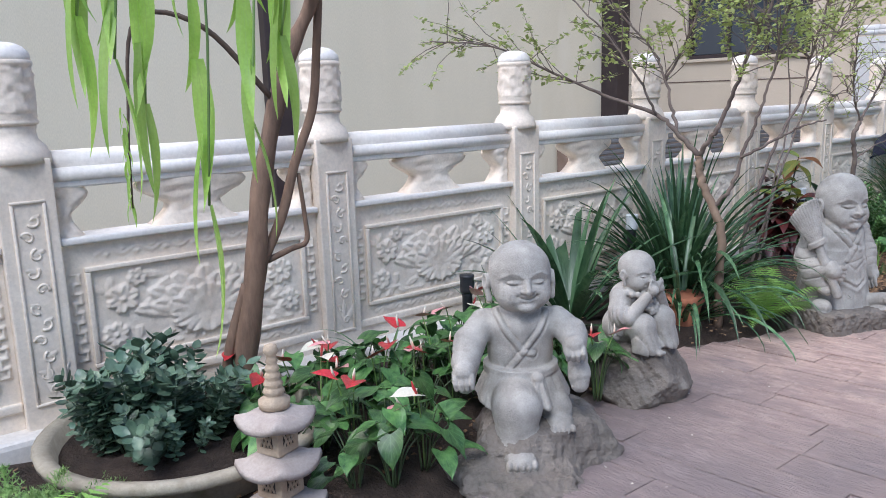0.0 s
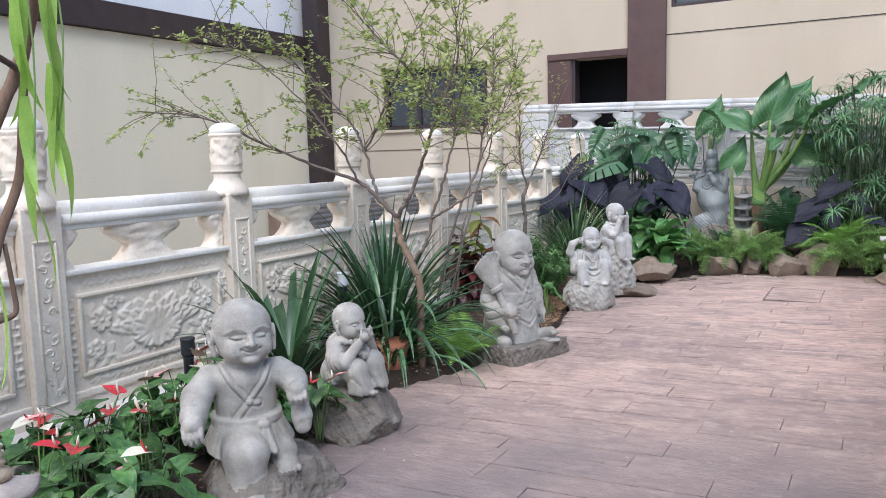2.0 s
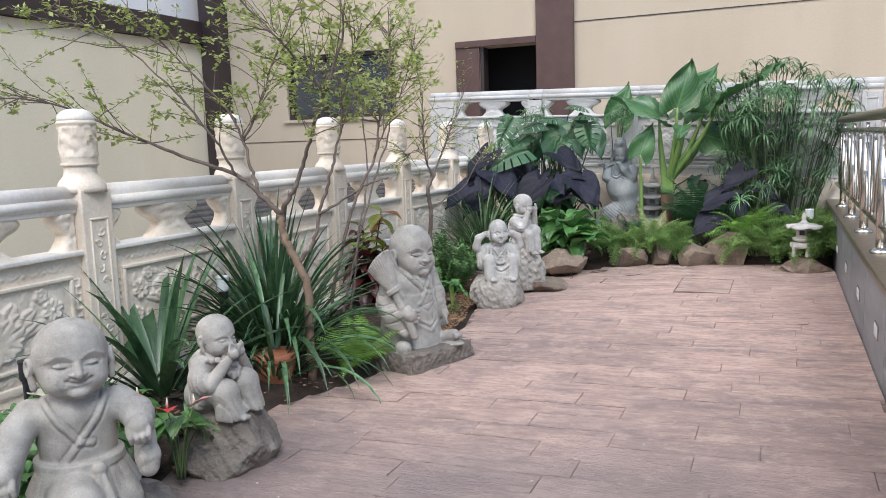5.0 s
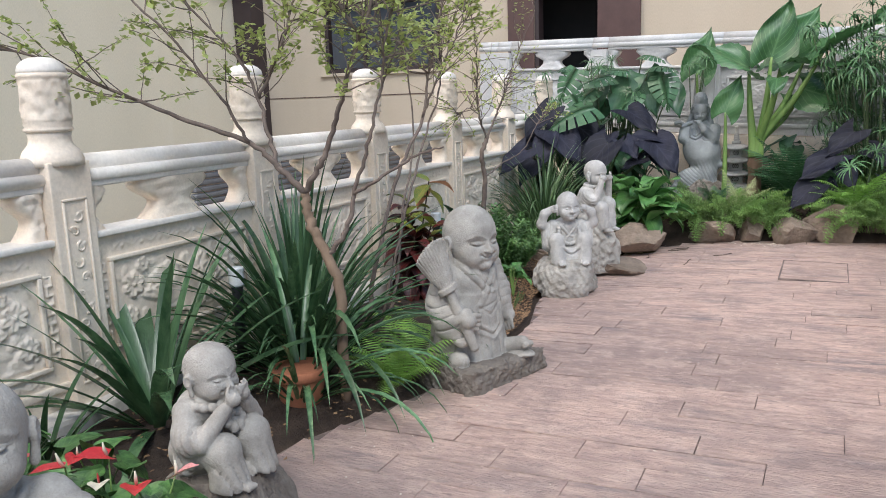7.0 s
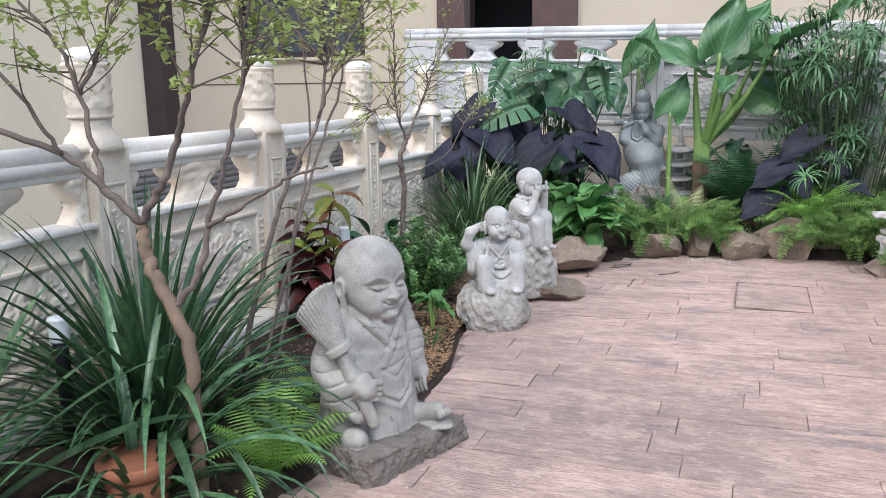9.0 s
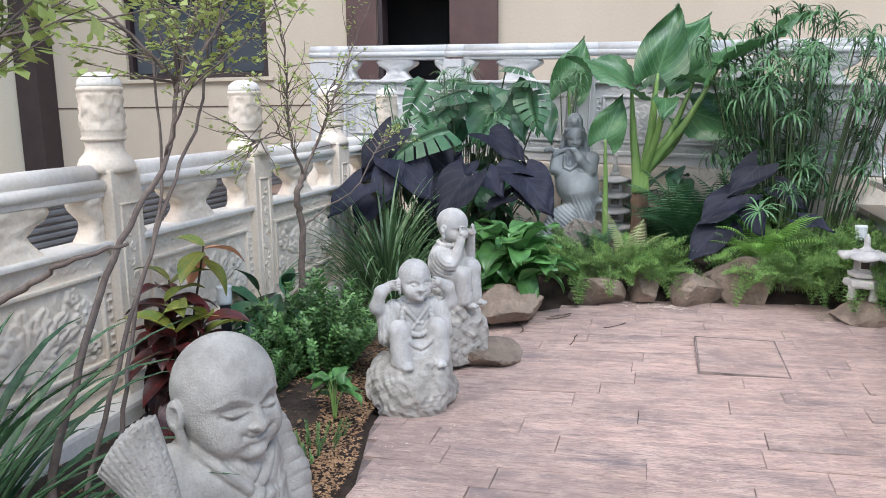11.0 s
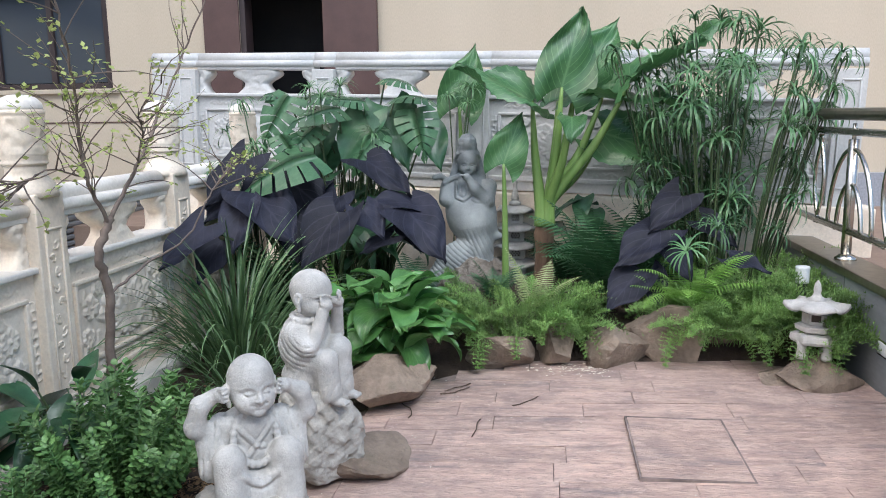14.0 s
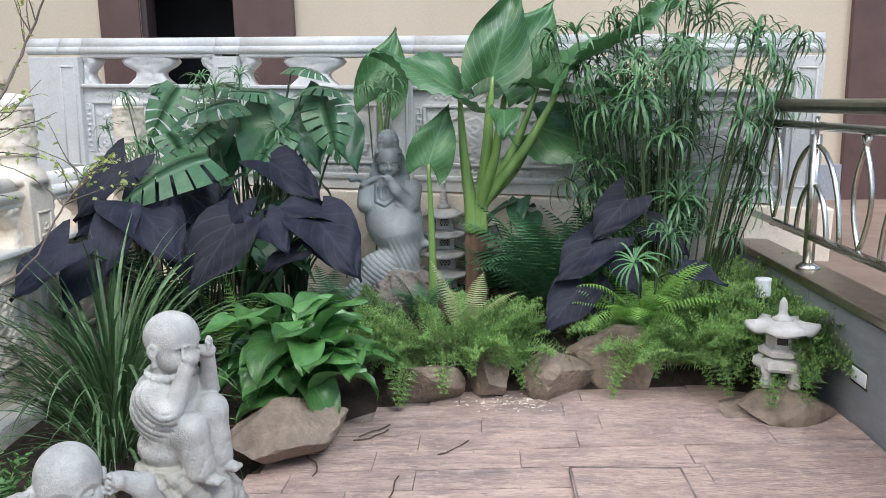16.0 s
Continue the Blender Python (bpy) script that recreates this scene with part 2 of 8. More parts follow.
M_ASP = mat("feathery_asparagus_fern", (0.14, 0.26, 0.07), (0.28, 0.43, 0.13), 6, 0.55, 0.1, 60, vary=0.7, leaf=0.2)
M_COLO = mat("black_purple_leaf", (0.008, 0.009, 0.017), (0.020, 0.021, 0.037), 5, 0.62, 0.5, 50, vary=0.8, vein=((0.04, 0.04, 0.06), 5, 0.5))
M_COLO.node_tree.nodes["Principled BSDF"].inputs["Specular IOR Level"].default_value = 0.3
M_ALO = mat("big_green_leaf", (0.05, 0.135, 0.05), (0.10, 0.225, 0.085), 4, 0.32, 0.3, 50, vary=0.5, leaf=0.18, vein=((0.15, 0.28, 0.12), 9, 0.85))
M_MON = mat("glossy_split_leaf", (0.03, 0.085, 0.038), (0.07, 0.15, 0.07), 4, 0.34, 0.2, 50, vary=0.7, leaf=0.12, vein=((0.08, 0.165, 0.075), 6, 0.5))
M_LILY = mat("glossy_lily_leaf", (0.06, 0.165, 0.04), (0.12, 0.27, 0.075), 4, 0.28, 0.2, 50, vary=0.7, leaf=0.2, vein=((0.14, 0.28, 0.10), 9, 0.5))
M_DEEP = mat("deep_green_leaf", (0.028, 0.085, 0.038), (0.06, 0.145, 0.065), 4, 0.30, 0.2, 50, vary=0.6, leaf=0.1, vein=((0.06, 0.13, 0.06), 8, 0.4))
M_ANTH = mat("anthurium_leaf", (0.035, 0.10, 0.03), (0.13, 0.27, 0.075), 4, 0.3, 0.2, 50, vary=0.9, leaf=0.18, vein=((0.15, 0.28, 0.11), 5, 0.5))
M_RED = mat("red_spathe", (0.42, 0.018, 0.025), (0.58, 0.045, 0.05), 6, 0.28, 0.2, 50, vary=0.3)
M_PINK = mat("pink_spathe", (0.62, 0.20, 0.22), (0.75, 0.42, 0.38), 9, 0.32, 0.15, 50, vary=0.4)
M_CREAMFL = mat("cream_spathe", (0.70, 0.66, 0.50), (0.78, 0.74, 0.60), 9, 0.35, 0.1, 50)
M_CROTON = mat("croton_red_leaf", (0.13, 0.018, 0.018), (0.035, 0.022, 0.02), 3, 0.34, 0.2, 50, vary=0.9, leaf=0.1, vein=((0.36, 0.07, 0.06), 7, 0.4))
M_CROTON_Y = mat("croton_yellow_leaf", (0.11, 0.20, 0.035), (0.27, 0.26, 0.05), 4, 0.34, 0.2, 50, vary=0.6, leaf=0.2, vein=((0.55, 0.36, 0.06), 7, 0.6))
M_CROTON_O = mat("croton_orange_leaf", (0.58, 0.24, 0.13), (0.66, 0.36, 0.20), 4, 0.36, 0.2, 50, vary=0.4, leaf=0.2, vein=((0.40, 0.10, 0.05), 7, 0.4))
M_JADE = mat("jade_succulent_leaf", (0.06, 0.115, 0.075), (0.15, 0.22, 0.14), 6, 0.36, 0.1, 60, vary=0.8)
M_BOX = mat("boxwood_leaf", (0.075, 0.175, 0.05), (0.19, 0.33, 0.11), 6, 0.42, 0.1, 60, vary=0.8, leaf=0.15)
M_STALK = mat("pale_green_stalk", (0.13, 0.23, 0.055), (0.24, 0.36, 0.11), 4, 0.4, 0.1, 60, vary=0.3, grain=(5, 5, 0.3))
M_STALK_D = mat("dark_stalk", (0.045, 0.075, 0.032), (0.085, 0.12, 0.05), 4, 0.45, 0.1, 60, vary=0.5)
M_PAP = mat("papyrus_leaf", (0.055, 0.14, 0.06), (0.14, 0.26, 0.11), 5, 0.42, 0.1, 60, vary=0.7, leaf=0.18)
M_LITTER = mat("dry_leaf_litter", (0.16, 0.085, 0.04), (0.34, 0.215, 0.115), 30, 0.9, 0.3, 90, vary=0.9)
M_PETAL = mat("fallen_pale_petal", (0.55, 0.50, 0.42), (0.68, 0.63, 0.54), 30, 0.8, 0.1, 90, vary=0.5)
M_TWIG = mat("dry_twig", (0.06, 0.04, 0.028), (0.12, 0.085, 0.06), 20, 0.9, 0.2, 90)
M_CORR = mat("grey_corrugated_steel", (0.15, 0.155, 0.165), (0.21, 0.215, 0.225), 4, 0.55, 0.1, 90, metal=0.3)
M_RAMP = mat("brown_ramp_paving", (0.20, 0.135, 0.10), (0.27, 0.19, 0.145), 4, 0.8, 0.3, 60)
M_GROUND = mat("grey_yard_concrete", (0.22, 0.21, 0.19), (0.29, 0.275, 0.25), 2, 0.9, 0.2, 60)

M_GLASS = bpy.data.materials.new("tinted_window_glass")
M_GLASS.use_nodes = True
gb = M_GLASS.node_tree.nodes["Principled BSDF"]
gb.inputs["Base Color"].default_value = (0.045, 0.055, 0.07, 1)
gb.inputs["Roughness"].default_value, gb.inputs["Metallic"].default_value = 0.06, 0.0
gb.inputs["IOR"].default_value = 1.6


# ---- helpers of this scene ----
def part(name, bm, material, parent=None, label="", smooth=True):
    me = bpy.data.meshes.new(name)
    bm.to_mesh(me)
    bm.free()
    for m in (material if isinstance(material, (list, tuple)) else [material]):
        me.materials.append(m)
    if smooth:
        me.shade_smooth()
    ob = new(name, me)
    if parent:
        ob.parent = parent
    if label:
        ob["label"] = label
    return ob


def piece(name, me, parent, m):
    ob = new(name, me)
    ob.parent = parent
    ob.matrix_basis = m
    return ob


def mesh_of(name, bm, material, smooth=True):
    me = bpy.data.meshes.new(name)
    bm.to_mesh(me)
    bm.free()
    for m in (material if isinstance(material, (list, tuple)) else [material]):
        me.materials.append(m)
    if smooth:
        me.shade_smooth()
    return me


def thing(name, label, category, group="", m=None, kind=""):
    ob = new(name)
    ob.empty_display_size = 0.05
    if m is not None:
        ob.matrix_basis = m
    return tagged(ob, label, category, group, kind)


def box(bm, x0, y0, z0, x1, y1, z1, bevel=0.0, seg=2):
    r = bmesh.ops.create_cube(bm, size=1.0)
    for v in r["verts"]:
        v.co = Vector(((x0 + x1) / 2 + v.co.x * (x1 - x0), (y0 + y1) / 2 + v.co.y * (y1 - y0), (z0 + z1) / 2 + v.co.z * (z1 - z0)))
    if bevel:
        es = {e for v in r["verts"] for e in v.link_edges}
        bmesh.ops.bevel(bm, geom=list(es), offset=bevel, segments=seg, affect="EDGES", profile=0.6)
    return bm


def boxm(x0, y0, z0, x1, y1, z1, bevel=0.0, seg=2):
    return box(bmesh.new(), x0, y0, z0, x1, y1, z1, bevel, seg)


def lathe(bm, prof, n=24, fn=None, squash=(1, 1)):
    rings = []
    for r, z in prof:
        ring = []
        for k in range(n):
            a = 2 * math.pi * k / n
            rr = r + (fn(a, z, r) if fn else 0)
            ring.append(bm.verts.new((rr * math.cos(a) * squash[0], rr * math.sin(a) * squash[1], z)))
        rings.append(ring)
    for p, q in zip(rings, rings[1:]):
        for k in range(n):
            bm.faces.new((p[k], p[(k + 1) % n], q[(k + 1) % n], q[k]))
    bm.faces.new(rings[0][::-1])
    bm.faces.new(rings[-1])
    return bm


def tube(bm, pts, radii, n=7, close=True):
    pts = [Vector(p) for p in pts]
    rings, prev = [], None
    for i, p in enumerate(pts):
        d = (pts[min(i + 1, len(pts) - 1)] - pts[max(i - 1, 0)]).normalized()
        s = prev if prev is not None else (Vector((1, 0, 0)) if abs(d.x) < 0.8 else Vector((0, 1, 0)))
        s = (s - d * s.dot(d)).normalized()
        prev = s
        t = d.cross(s)
        r = radii[i] if isinstance(radii, (list, tuple)) else radii
        rings.append([bm.verts.new(p + r * (math.cos(2 * math.pi * k / n) * s + math.sin(2 * math.pi * k / n) * t)) for k in range(n)])
    for a, b in zip(rings, rings[1:]):
        for k in range(n):
            bm.faces.new((a[k], a[(k + 1) % n], b[(k + 1) % n], b[k]))
    if close:
        bm.faces.new(rings[0][::-1])
        bm.faces.new(rings[-1])
    return bm


def smooth_path(pts, per=6):
    out, P = [], [Vector(p) for p in pts]
    P = [2 * P[0] - P[1]] + P + [2 * P[-1] - P[-2]]
    for i in range(1, len(P) - 2):
        for k in range(per):
            t = k / per
            a, b, c, d = P[i - 1:i + 3]
            out.append(0.5 * (2 * b + (c - a) * t + (2 * a - 5 * b + 4 * c - d) * t * t + (3 * b - a - 3 * c + d) * t ** 3))
    return out + [P[-2]]


def blade(bm, length, width, bend, fold=0.35, n=8, twist=0.0, tip=0.0):
    """A strap leaf from the origin, rising along z and arching over towards +x."""
    uvl = bm.loops.layers.uv.verify()
    rows = []
    x = z = 0.0
    ang = 0.06
    for i in range(n + 1):
        t = i / n
        w = width * min(1.0, 0.55 + 1.6 * t) * max(0.02, (1 - t ** 3.2)) * 0.5
        tw = twist * t
        c, s = math.cos(tw), math.sin(tw)
        lift = fold * w
        nx, nz = -math.cos(ang), math.sin(ang)
        mid = Vector((x, 0, z))
        rows.append((bm.verts.new(mid + Vector((nx * lift, w * c, nz * lift + w * s))), bm.verts.new(mid),
                     bm.verts.new(mid + Vector((nx * lift, -w * c, nz * lift - w * s))), t))
        step = length / n
        x += math.sin(ang) * step
        z += math.cos(ang) * step
        ang += bend / n * (0.4 + 1.3 * t)
    for a, b in zip(rows, rows[1:]):
        for k, u in ((0, 1), (1, 0)):
            f = bm.faces.new((a[k], a[k + 1], b[k + 1], b[k]))
            us = ((1, 0) if k == 0 else (0, -1))
            for lp, (uu, vv) in zip(f.loops, ((us[0], a[3]), (us[1], a[3]), (us[1], b[3]), (us[0], b[3]))):
                lp[uvl].uv = (uu, vv)
    return bm


def broad(bm, length, width, outline, droop=0.6, cup=0.15, wave=0.0, n=10, m=4, back=0.0, seed=0, cuts=0, rib=0.0):
    """A broad leaf from its stalk at the origin, lying along +x, tip drooping; outline(t) gives the half width 0..1."""
    uvl = bm.loops.layers.uv.verify()
    rows = []
    ang, x, z = 0.0, 0.0, 0.0
    for i in range(n + 1):
        t = i / n
        row = []
        for j in range(-m, m + 1):
            u = j / m
            w = outline(t) * width / 2
            back_x = -back * length * abs(u) ** 1.4 * max(0.0, 1 - 2.2 * t)
            yy = u * w
            zz = rib * width * (1 if i % 2 else -1) * abs(u) * (1 - t) ** 0.3 + cup * abs(u) ** 1.6 * w + wave * width * 0.10 * math.sin(9.0 * t + 4.0 * u + seed) * abs(u)
            row.append(bm.verts.new((x + back_x + zz * math.sin(ang) * 0.5, yy, z + zz)))
        rows.append((row, t))
        st = length / n
        x += math.cos(ang) * st
        z -= math.sin(ang) * st
        ang += droop / n * (0.5 + 1.0 * t)
    for (a, ta), (b, tb) in zip(rows, rows[1:]):
        for j in range(2 * m):
            u0, u1 = (j - m) / m, (j + 1 - m) / m
            if cuts and abs(u0 + u1) > 0.9 and int(ta * n) % 3 == cuts and 0.1 < ta < 0.92:
                continue
            f = bm.faces.new((a[j], a[j + 1], b[j + 1], b[j]))
            for lp, uvv in zip(f.loops, ((u0, ta), (u1, ta), (u1, tb), (u0, tb))):
                lp[uvl].uv = uvv
    return bm


def heart(t):
    return max(0.02, math.sin(math.pi * min(1, (t * 0.93 + 0.10)) ** 0.62) * (1 - 0.12 * t)) if t < 0.985 else 0.02


def lance(t):
    return max(0.02, math.sin(math.pi * (0.03 + 0.96 * t) ** 0.8))


def aim(p, direction, roll=0.0, s=1.0):
    """A pose at p whose +x points along direction, with z as far up as it can."""
    d = Vector(direction).normalized()
    up = Vector((0, 0, 1)) if abs(d.z) < 0.98 else Vector((0, 1, 0))
    yv = up.cross(d).normalized()
    zv = d.cross(yv)
    m = Matrix((d, yv, zv)).transposed().to_4x4()
    return Matrix.Translation(p) @ m @ Matrix.Rotation(roll, 4, "X") @ Matrix.Scale(s, 4)


def turn(x, y, z, rz, s=1.0, tilt=0.0):
    return Matrix.Translation((x, y, z)) @ Matrix.Rotation(rz, 4, "Z") @ Matrix.Rotation(tilt, 4, "Y") @ Matrix.Scale(s, 4)


def floor_z(x):
    return 0.035 * (x - 1.45)


R = random.Random(7)
U = R.uniform

# ---- ground, bed, floor ----
tagged(part("ground", boxm(-60, -60, -3.2, 60, 60, -3.0), M_GROUND, smooth=False), "grey concrete yard below the raised terrace", "ground", kind="structure")

EDGE = [(1.62, -9.0), (1.5, -3.2), (1.42, -2.0), (1.3, -1.3), (1.02, -0.75), (0.86, -0.25), (0.9, 0.2), (1.06, 0.6), (1.24, 1.2), (1.2, 1.9), (1.08, 2.35),
        (1.02, 2.9), (1.1, 3.5), (1.3, 4.15), (1.75, 4.52), (2.3, 4.66), (2.9, 4.66), (3.3, 4.45), (3.53, 4.32)]


def edge_x(y):
    for (xa, ya), (xb, yb) in zip(EDGE, EDGE[1:]):
        if ya <= y <= yb:
            return xa + (xb - xa) * (y - ya) / (yb - ya)
    return None


def bed_rise(x, y):
    """The soil is banked up behind the edging rocks."""
    a = max(0.0, min(1.0, (y - 4.5) / 0.4))
    b = max(0.0, min(1.0, (x - 0.9) / 0.7))
    return a * (0.06 + 0.13 * b)


bm = bmesh.new()
nx, ny = 60, 150
grid = {}
for i in range(nx + 1):
    for j in range(ny + 1):
        x, y = -0.1 + 3.75 * i / nx, -9.0 + 15.3 * j / ny
        h = 0.035 * noise.noise((x * 2.2, y * 2.2, 0.3)) + 0.016 * noise.noise((x * 9, y * 9, 1.3))
        ex = edge_x(y)
        inside = 1.0 if (ex is None or x < ex) else 0.0
        near = min(1.0, max(0.0, ((ex if ex else 9) - x) / 0.25)) if inside else 0.0
        grid[i, j] = bm.verts.new((x, y, (0.03 + h) * near + bed_rise(x, y) + (floor_z(x) - 0.03) * (1 - near)))
for i in range(nx):
    for j in range(ny):
        bm.faces.new((grid[i, j], grid[i + 1, j], grid[i + 1, j + 1], grid[i, j + 1]))
tagged(part("soil_bed", bm, M_SOIL), "dark moist soil of the planting bed", "soil", kind="structure")

bm = bmesh.new()
vs = []
for x, y in EDGE:
    vs.append((x, y))
for x, y in [(3.56, 4.3), (3.56, -9.0)]:
    vs.append((x, y))
top = [bm.verts.new((x, y, floor_z(x) - 0.012)) for x, y in vs]
bot = [bm.verts.new((x, y, floor_z(x) - 0.25)) for x, y in vs]
bm.faces.new(top)
bm.faces.new(bot[::-1])
for k in range(len(vs)):
    bm.faces.new((top[k - 1], bot[k - 1], bot[k], top[k]))
bmesh.ops.triangulate(bm, faces=[f for f in bm.faces if len(f.verts) > 4])
bmesh.ops.recalc_face_normals(bm, faces=bm.faces)
FLOOR = tagged(part("floor", bm, M_JOINT, smooth=False), "stamped concrete floor patterned like worn reddish wooden planks", "floor", kind="structure")

# ---- walls and facade ----
FY = 8.4
HOLES = [(-4.55, -2.52, 1.66, 2.70), (-1.08, -0.20, 0.2, 2.60), (0.42, 1.50, 3.22, 3.50), (5.75, 6.9, 0.4, 3.2)]


def holed_wall(x0, x1, z0, z1, holes, y0, y1):
    bm = bmesh.new()
    xs = sorted({x0, x1, *[h[0] for h in holes], *[h[1] for h in holes]})
    zs = sorted({z0, z1, *[h[2] for h in holes], *[h[3] for h in holes]})
    for xa, xb in zip(xs, xs[1:]):
        za = None
        for zl, zh in zip(zs, zs[1:]):
            cx, cz = (xa + xb) / 2, (zl + zh) / 2
            solid = not any(h[0] < cx < h[1] and h[2] < cz < h[3] for h in holes)
            if solid and za is None:
                za = zl
            if za is not None and (not solid or zh == zs[-1]):
                box(bm, xa, y0, za, xb, y1, zl if not solid else zh)
                za = None
    return bm


tagged(part("wall_back", holed_wall(-6.3, 12.0, -3.0, 6.5, HOLES, FY, FY + 0.25), M_WALL, smooth=False), "cream painted facade of the neighbouring building", "wall", kind="structure")
tagged(part("wall_left", boxm(-6.3, -10, -3.0, -6.05, FY - 0.002, 2.98), M_WALL_L, smooth=False), "dull cream painted side wall under a dark beam", "wall", kind="structure")
tagged(part("wall_left_upper", boxm(-6.6, -10, 3.0, -6.32, FY + 0.25, 6.5), M_UPPER, smooth=False), "pale upper storey wall", "wall", kind="structure")
# Added, unseen wall: closes the yard behind the camera and reflects light.
tagged(part("wall_south", boxm(-6.3, -10.3, -3.0, 12.0, -10.02, 2.2), M_WALL_L, smooth=False), "plain cream wall added out of view to close the yard", "wall", kind="structure")
tagged(part("beam", boxm(-6.36, -10, 2.99, -5.96, FY - 0.003, 3.36, 0.01), M_DARK, smooth=False), "dark brown steel beam along the wall top", "beam", kind="structure")
for y in (-2.6, 1.75):
    tagged(part("steel_column", boxm(-6.05, y - 0.15, -3.0, -5.9, y + 0.15, 2.985, 0.01), M_DARK, smooth=False), "dark brown steel column against the wall", "column", "wall columns", kind="structure")
tagged(part("corner_column", boxm(-6.03, FY - 0.33, -3.0, -5.68, FY - 0.004, 6.4, 0.01), M_DARK, smooth=False), "dark brown column in the facade corner", "column", kind="structure")
tagged(part("facade_column", boxm(-0.195, FY - 0.06, -3.0, 0.36, FY + 0.1, 6.4, 0.012), M_BROWN, smooth=False), "wide brown painted facade column beside the door", "column", kind="structure")
tagged(part("facade_column_east", boxm(5.30, FY - 0.06, 0.2, 5.75, FY + 0.1, 6.4, 0.012), M_BROWN, smooth=False), "wide brown painted facade column", "column", kind="structure")
tagged(part("trim", boxm(0.36, FY - 0.008, 2.84, 12, FY + 0.01, 2.852), M_DARK, smooth=False), "thin dark groove line in the plaster", "trim", kind="structure")
tagged(part("trim", boxm(-5.7, FY - 0.008, 1.30, 12, FY + 0.01, 1.312), M_BROWN, smooth=False), "thin groove line in the plaster", "trim", kind="structure")
tagged(part("baseboard", boxm(3.4, FY - 0.05, 0.2, 5.298, FY - 0.001, 0.74, 0.006), M_GRANITE, smooth=False), "speckled grey granite plinth", "plinth", kind="structure")
# One black sheet paints the unlit interior behind doors and windows.
tagged(part("dark_room", boxm(-6.0, FY + 0.9, 0.0, 12, FY + 1.0, 6), M_UNLIT_ROOM, smooth=False), "near-black sheet standing in for the unlit interior behind the openings", "wall", kind="structure")

win = thing("window_1", "sliding window with dark frame and tinted panes", "window", m=pose(0, 0, 0), kind="structure")
x0, x1, z0, z1 = HOLES[0]
bm = bmesh.new()
for a, b, c, d in ((x0, x0 + 0.06, z0, z1), (x1 - 0.06, x1, z0, z1), (x0 + 0.06, x1 - 0.06, z0, z0 + 0.06), (x0 + 0.06, x1 - 0.06, z1 - 0.06, z1)):
    box(bm, a, FY + 0.04, c, b, FY + 0.16, d, 0.006)
part("window_frame", bm, M_DARK, win, smooth=False)
third = (x1 - x0 - 0.12) / 3
for k in range(3):
    a = x0 + 0.06 + third * k
    part("pane", boxm(a + 0.03, FY + 0.095, z0 + 0.07, a + third - 0.03, FY + 0.103, z1 - 0.07), M_GLASS, win, smooth=False)
    part("mullion", boxm(a + third - 0.032, FY + 0.06, z0 + 0.06, a + third + 0.028, FY + 0.14, z1 - 0.06, 0.004), M_DARK, win, smooth=False)
part("window_sill", boxm(x0 - 0.08, FY - 0.04, z0 - 0.05, x1 + 0.08, FY - 0.002, z0 - 0.004, 0.006), M_WALL, win, smooth=False)

slit = thing("window_2", "narrow horizontal window with dark frame", "window", kind="structure")
x0, x1, z0, z1 = HOLES[2]
bm = bmesh.new()
for a, b, c, d in ((x0, x0 + 0.05, z0, z1), (x1 - 0.05, x1, z0, z1), (x0 + 0.05, x1 - 0.05, z0, z0 + 0.05), (x0 + 0.05, x1 - 0.05, z1 - 0.05, z1)):
    box(bm, a, FY + 0.02, c, b, FY + 0.14, d, 0.004)
part("window_frame", bm, M_DARK, slit, smooth=False)
part("pane", boxm(x0 + 0.05, FY + 0.07, z0 + 0.05, x1 - 0.05, FY + 0.078, z1 - 0.05), M_GLASS, slit, smooth=False)

door = thing("door_1", "brown door frame round a dark open doorway", "door", kind="structure")
part("door_leaf", boxm(-1.46, FY - 0.03, 0.2, -1.08, FY - 0.002, 2.62, 0.006), M_BROWN, door, smooth=False)
part("door_frame", boxm(-1.46, FY - 0.05, 2.605, -0.20, FY + 0.02, 2.70, 0.006), M_BROWN, door, smooth=False)
part("door_jamb", boxm(-1.08, FY + 0.0, 0.2, -1.02, FY + 0.2, 2.60, 0.004), M_DARK, door, smooth=False)
part("door_panel", boxm(5.75, FY + 0.02, 0.4, 6.9, FY + 0.08, 3.2, 0.004), M_BROWN, thing("door_2", "dark brown panelled door", "door", kind="structure"), smooth=False)

corr = thing("louvre_panel", "grey ribbed steel shutter behind the balustrade", "shutter")
for k in range(16):
    part("slat", boxm(-2.2, 2.9, -0.10 + 0.055 * k, -2.13, 9 - 0.8, -0.055 + 0.055 * k, 0.012, 1), M_CORR, corr, smooth=False)

# ---- ramp, kerb wall, handrail ----
KX = 3.53
tagged(part("ramp", boxm(KX + 0.16, -9, -3.0, 12, FY - 0.002, 0.42), M_RAMP, smooth=False), "brown paved ramp landing beside the terrace", "ramp", kind="structure")
KERB = tagged(part("kerb_wall", boxm(KX + 0.012, -9, -0.3, KX + 0.16, 5.7, 0.50, 0.006), M_SLATE, smooth=False), "low wall faced with grey slate slabs", "wall", kind="structure")
tagged(part("kerb_cap", boxm(KX - 0.02, -9, 0.503, KX + 0.17, 5.7, 0.545, 0.008), M_BRONZE, smooth=False), "dull brown metal coping on the slate wall", "coping", kind="structure")
y = -8.9
while y < 5.6:
    L = min(0.9, 5.68 - y)
    piece("slab", mesh_of("slab", boxm(KX, 0.003, floor_z(KX) - 0.06, KX + 0.014, L - 0.003, 0.498, 0.003, 1), M_SLATE, False), KERB, pose(0, y, 0))
    y += 0.9
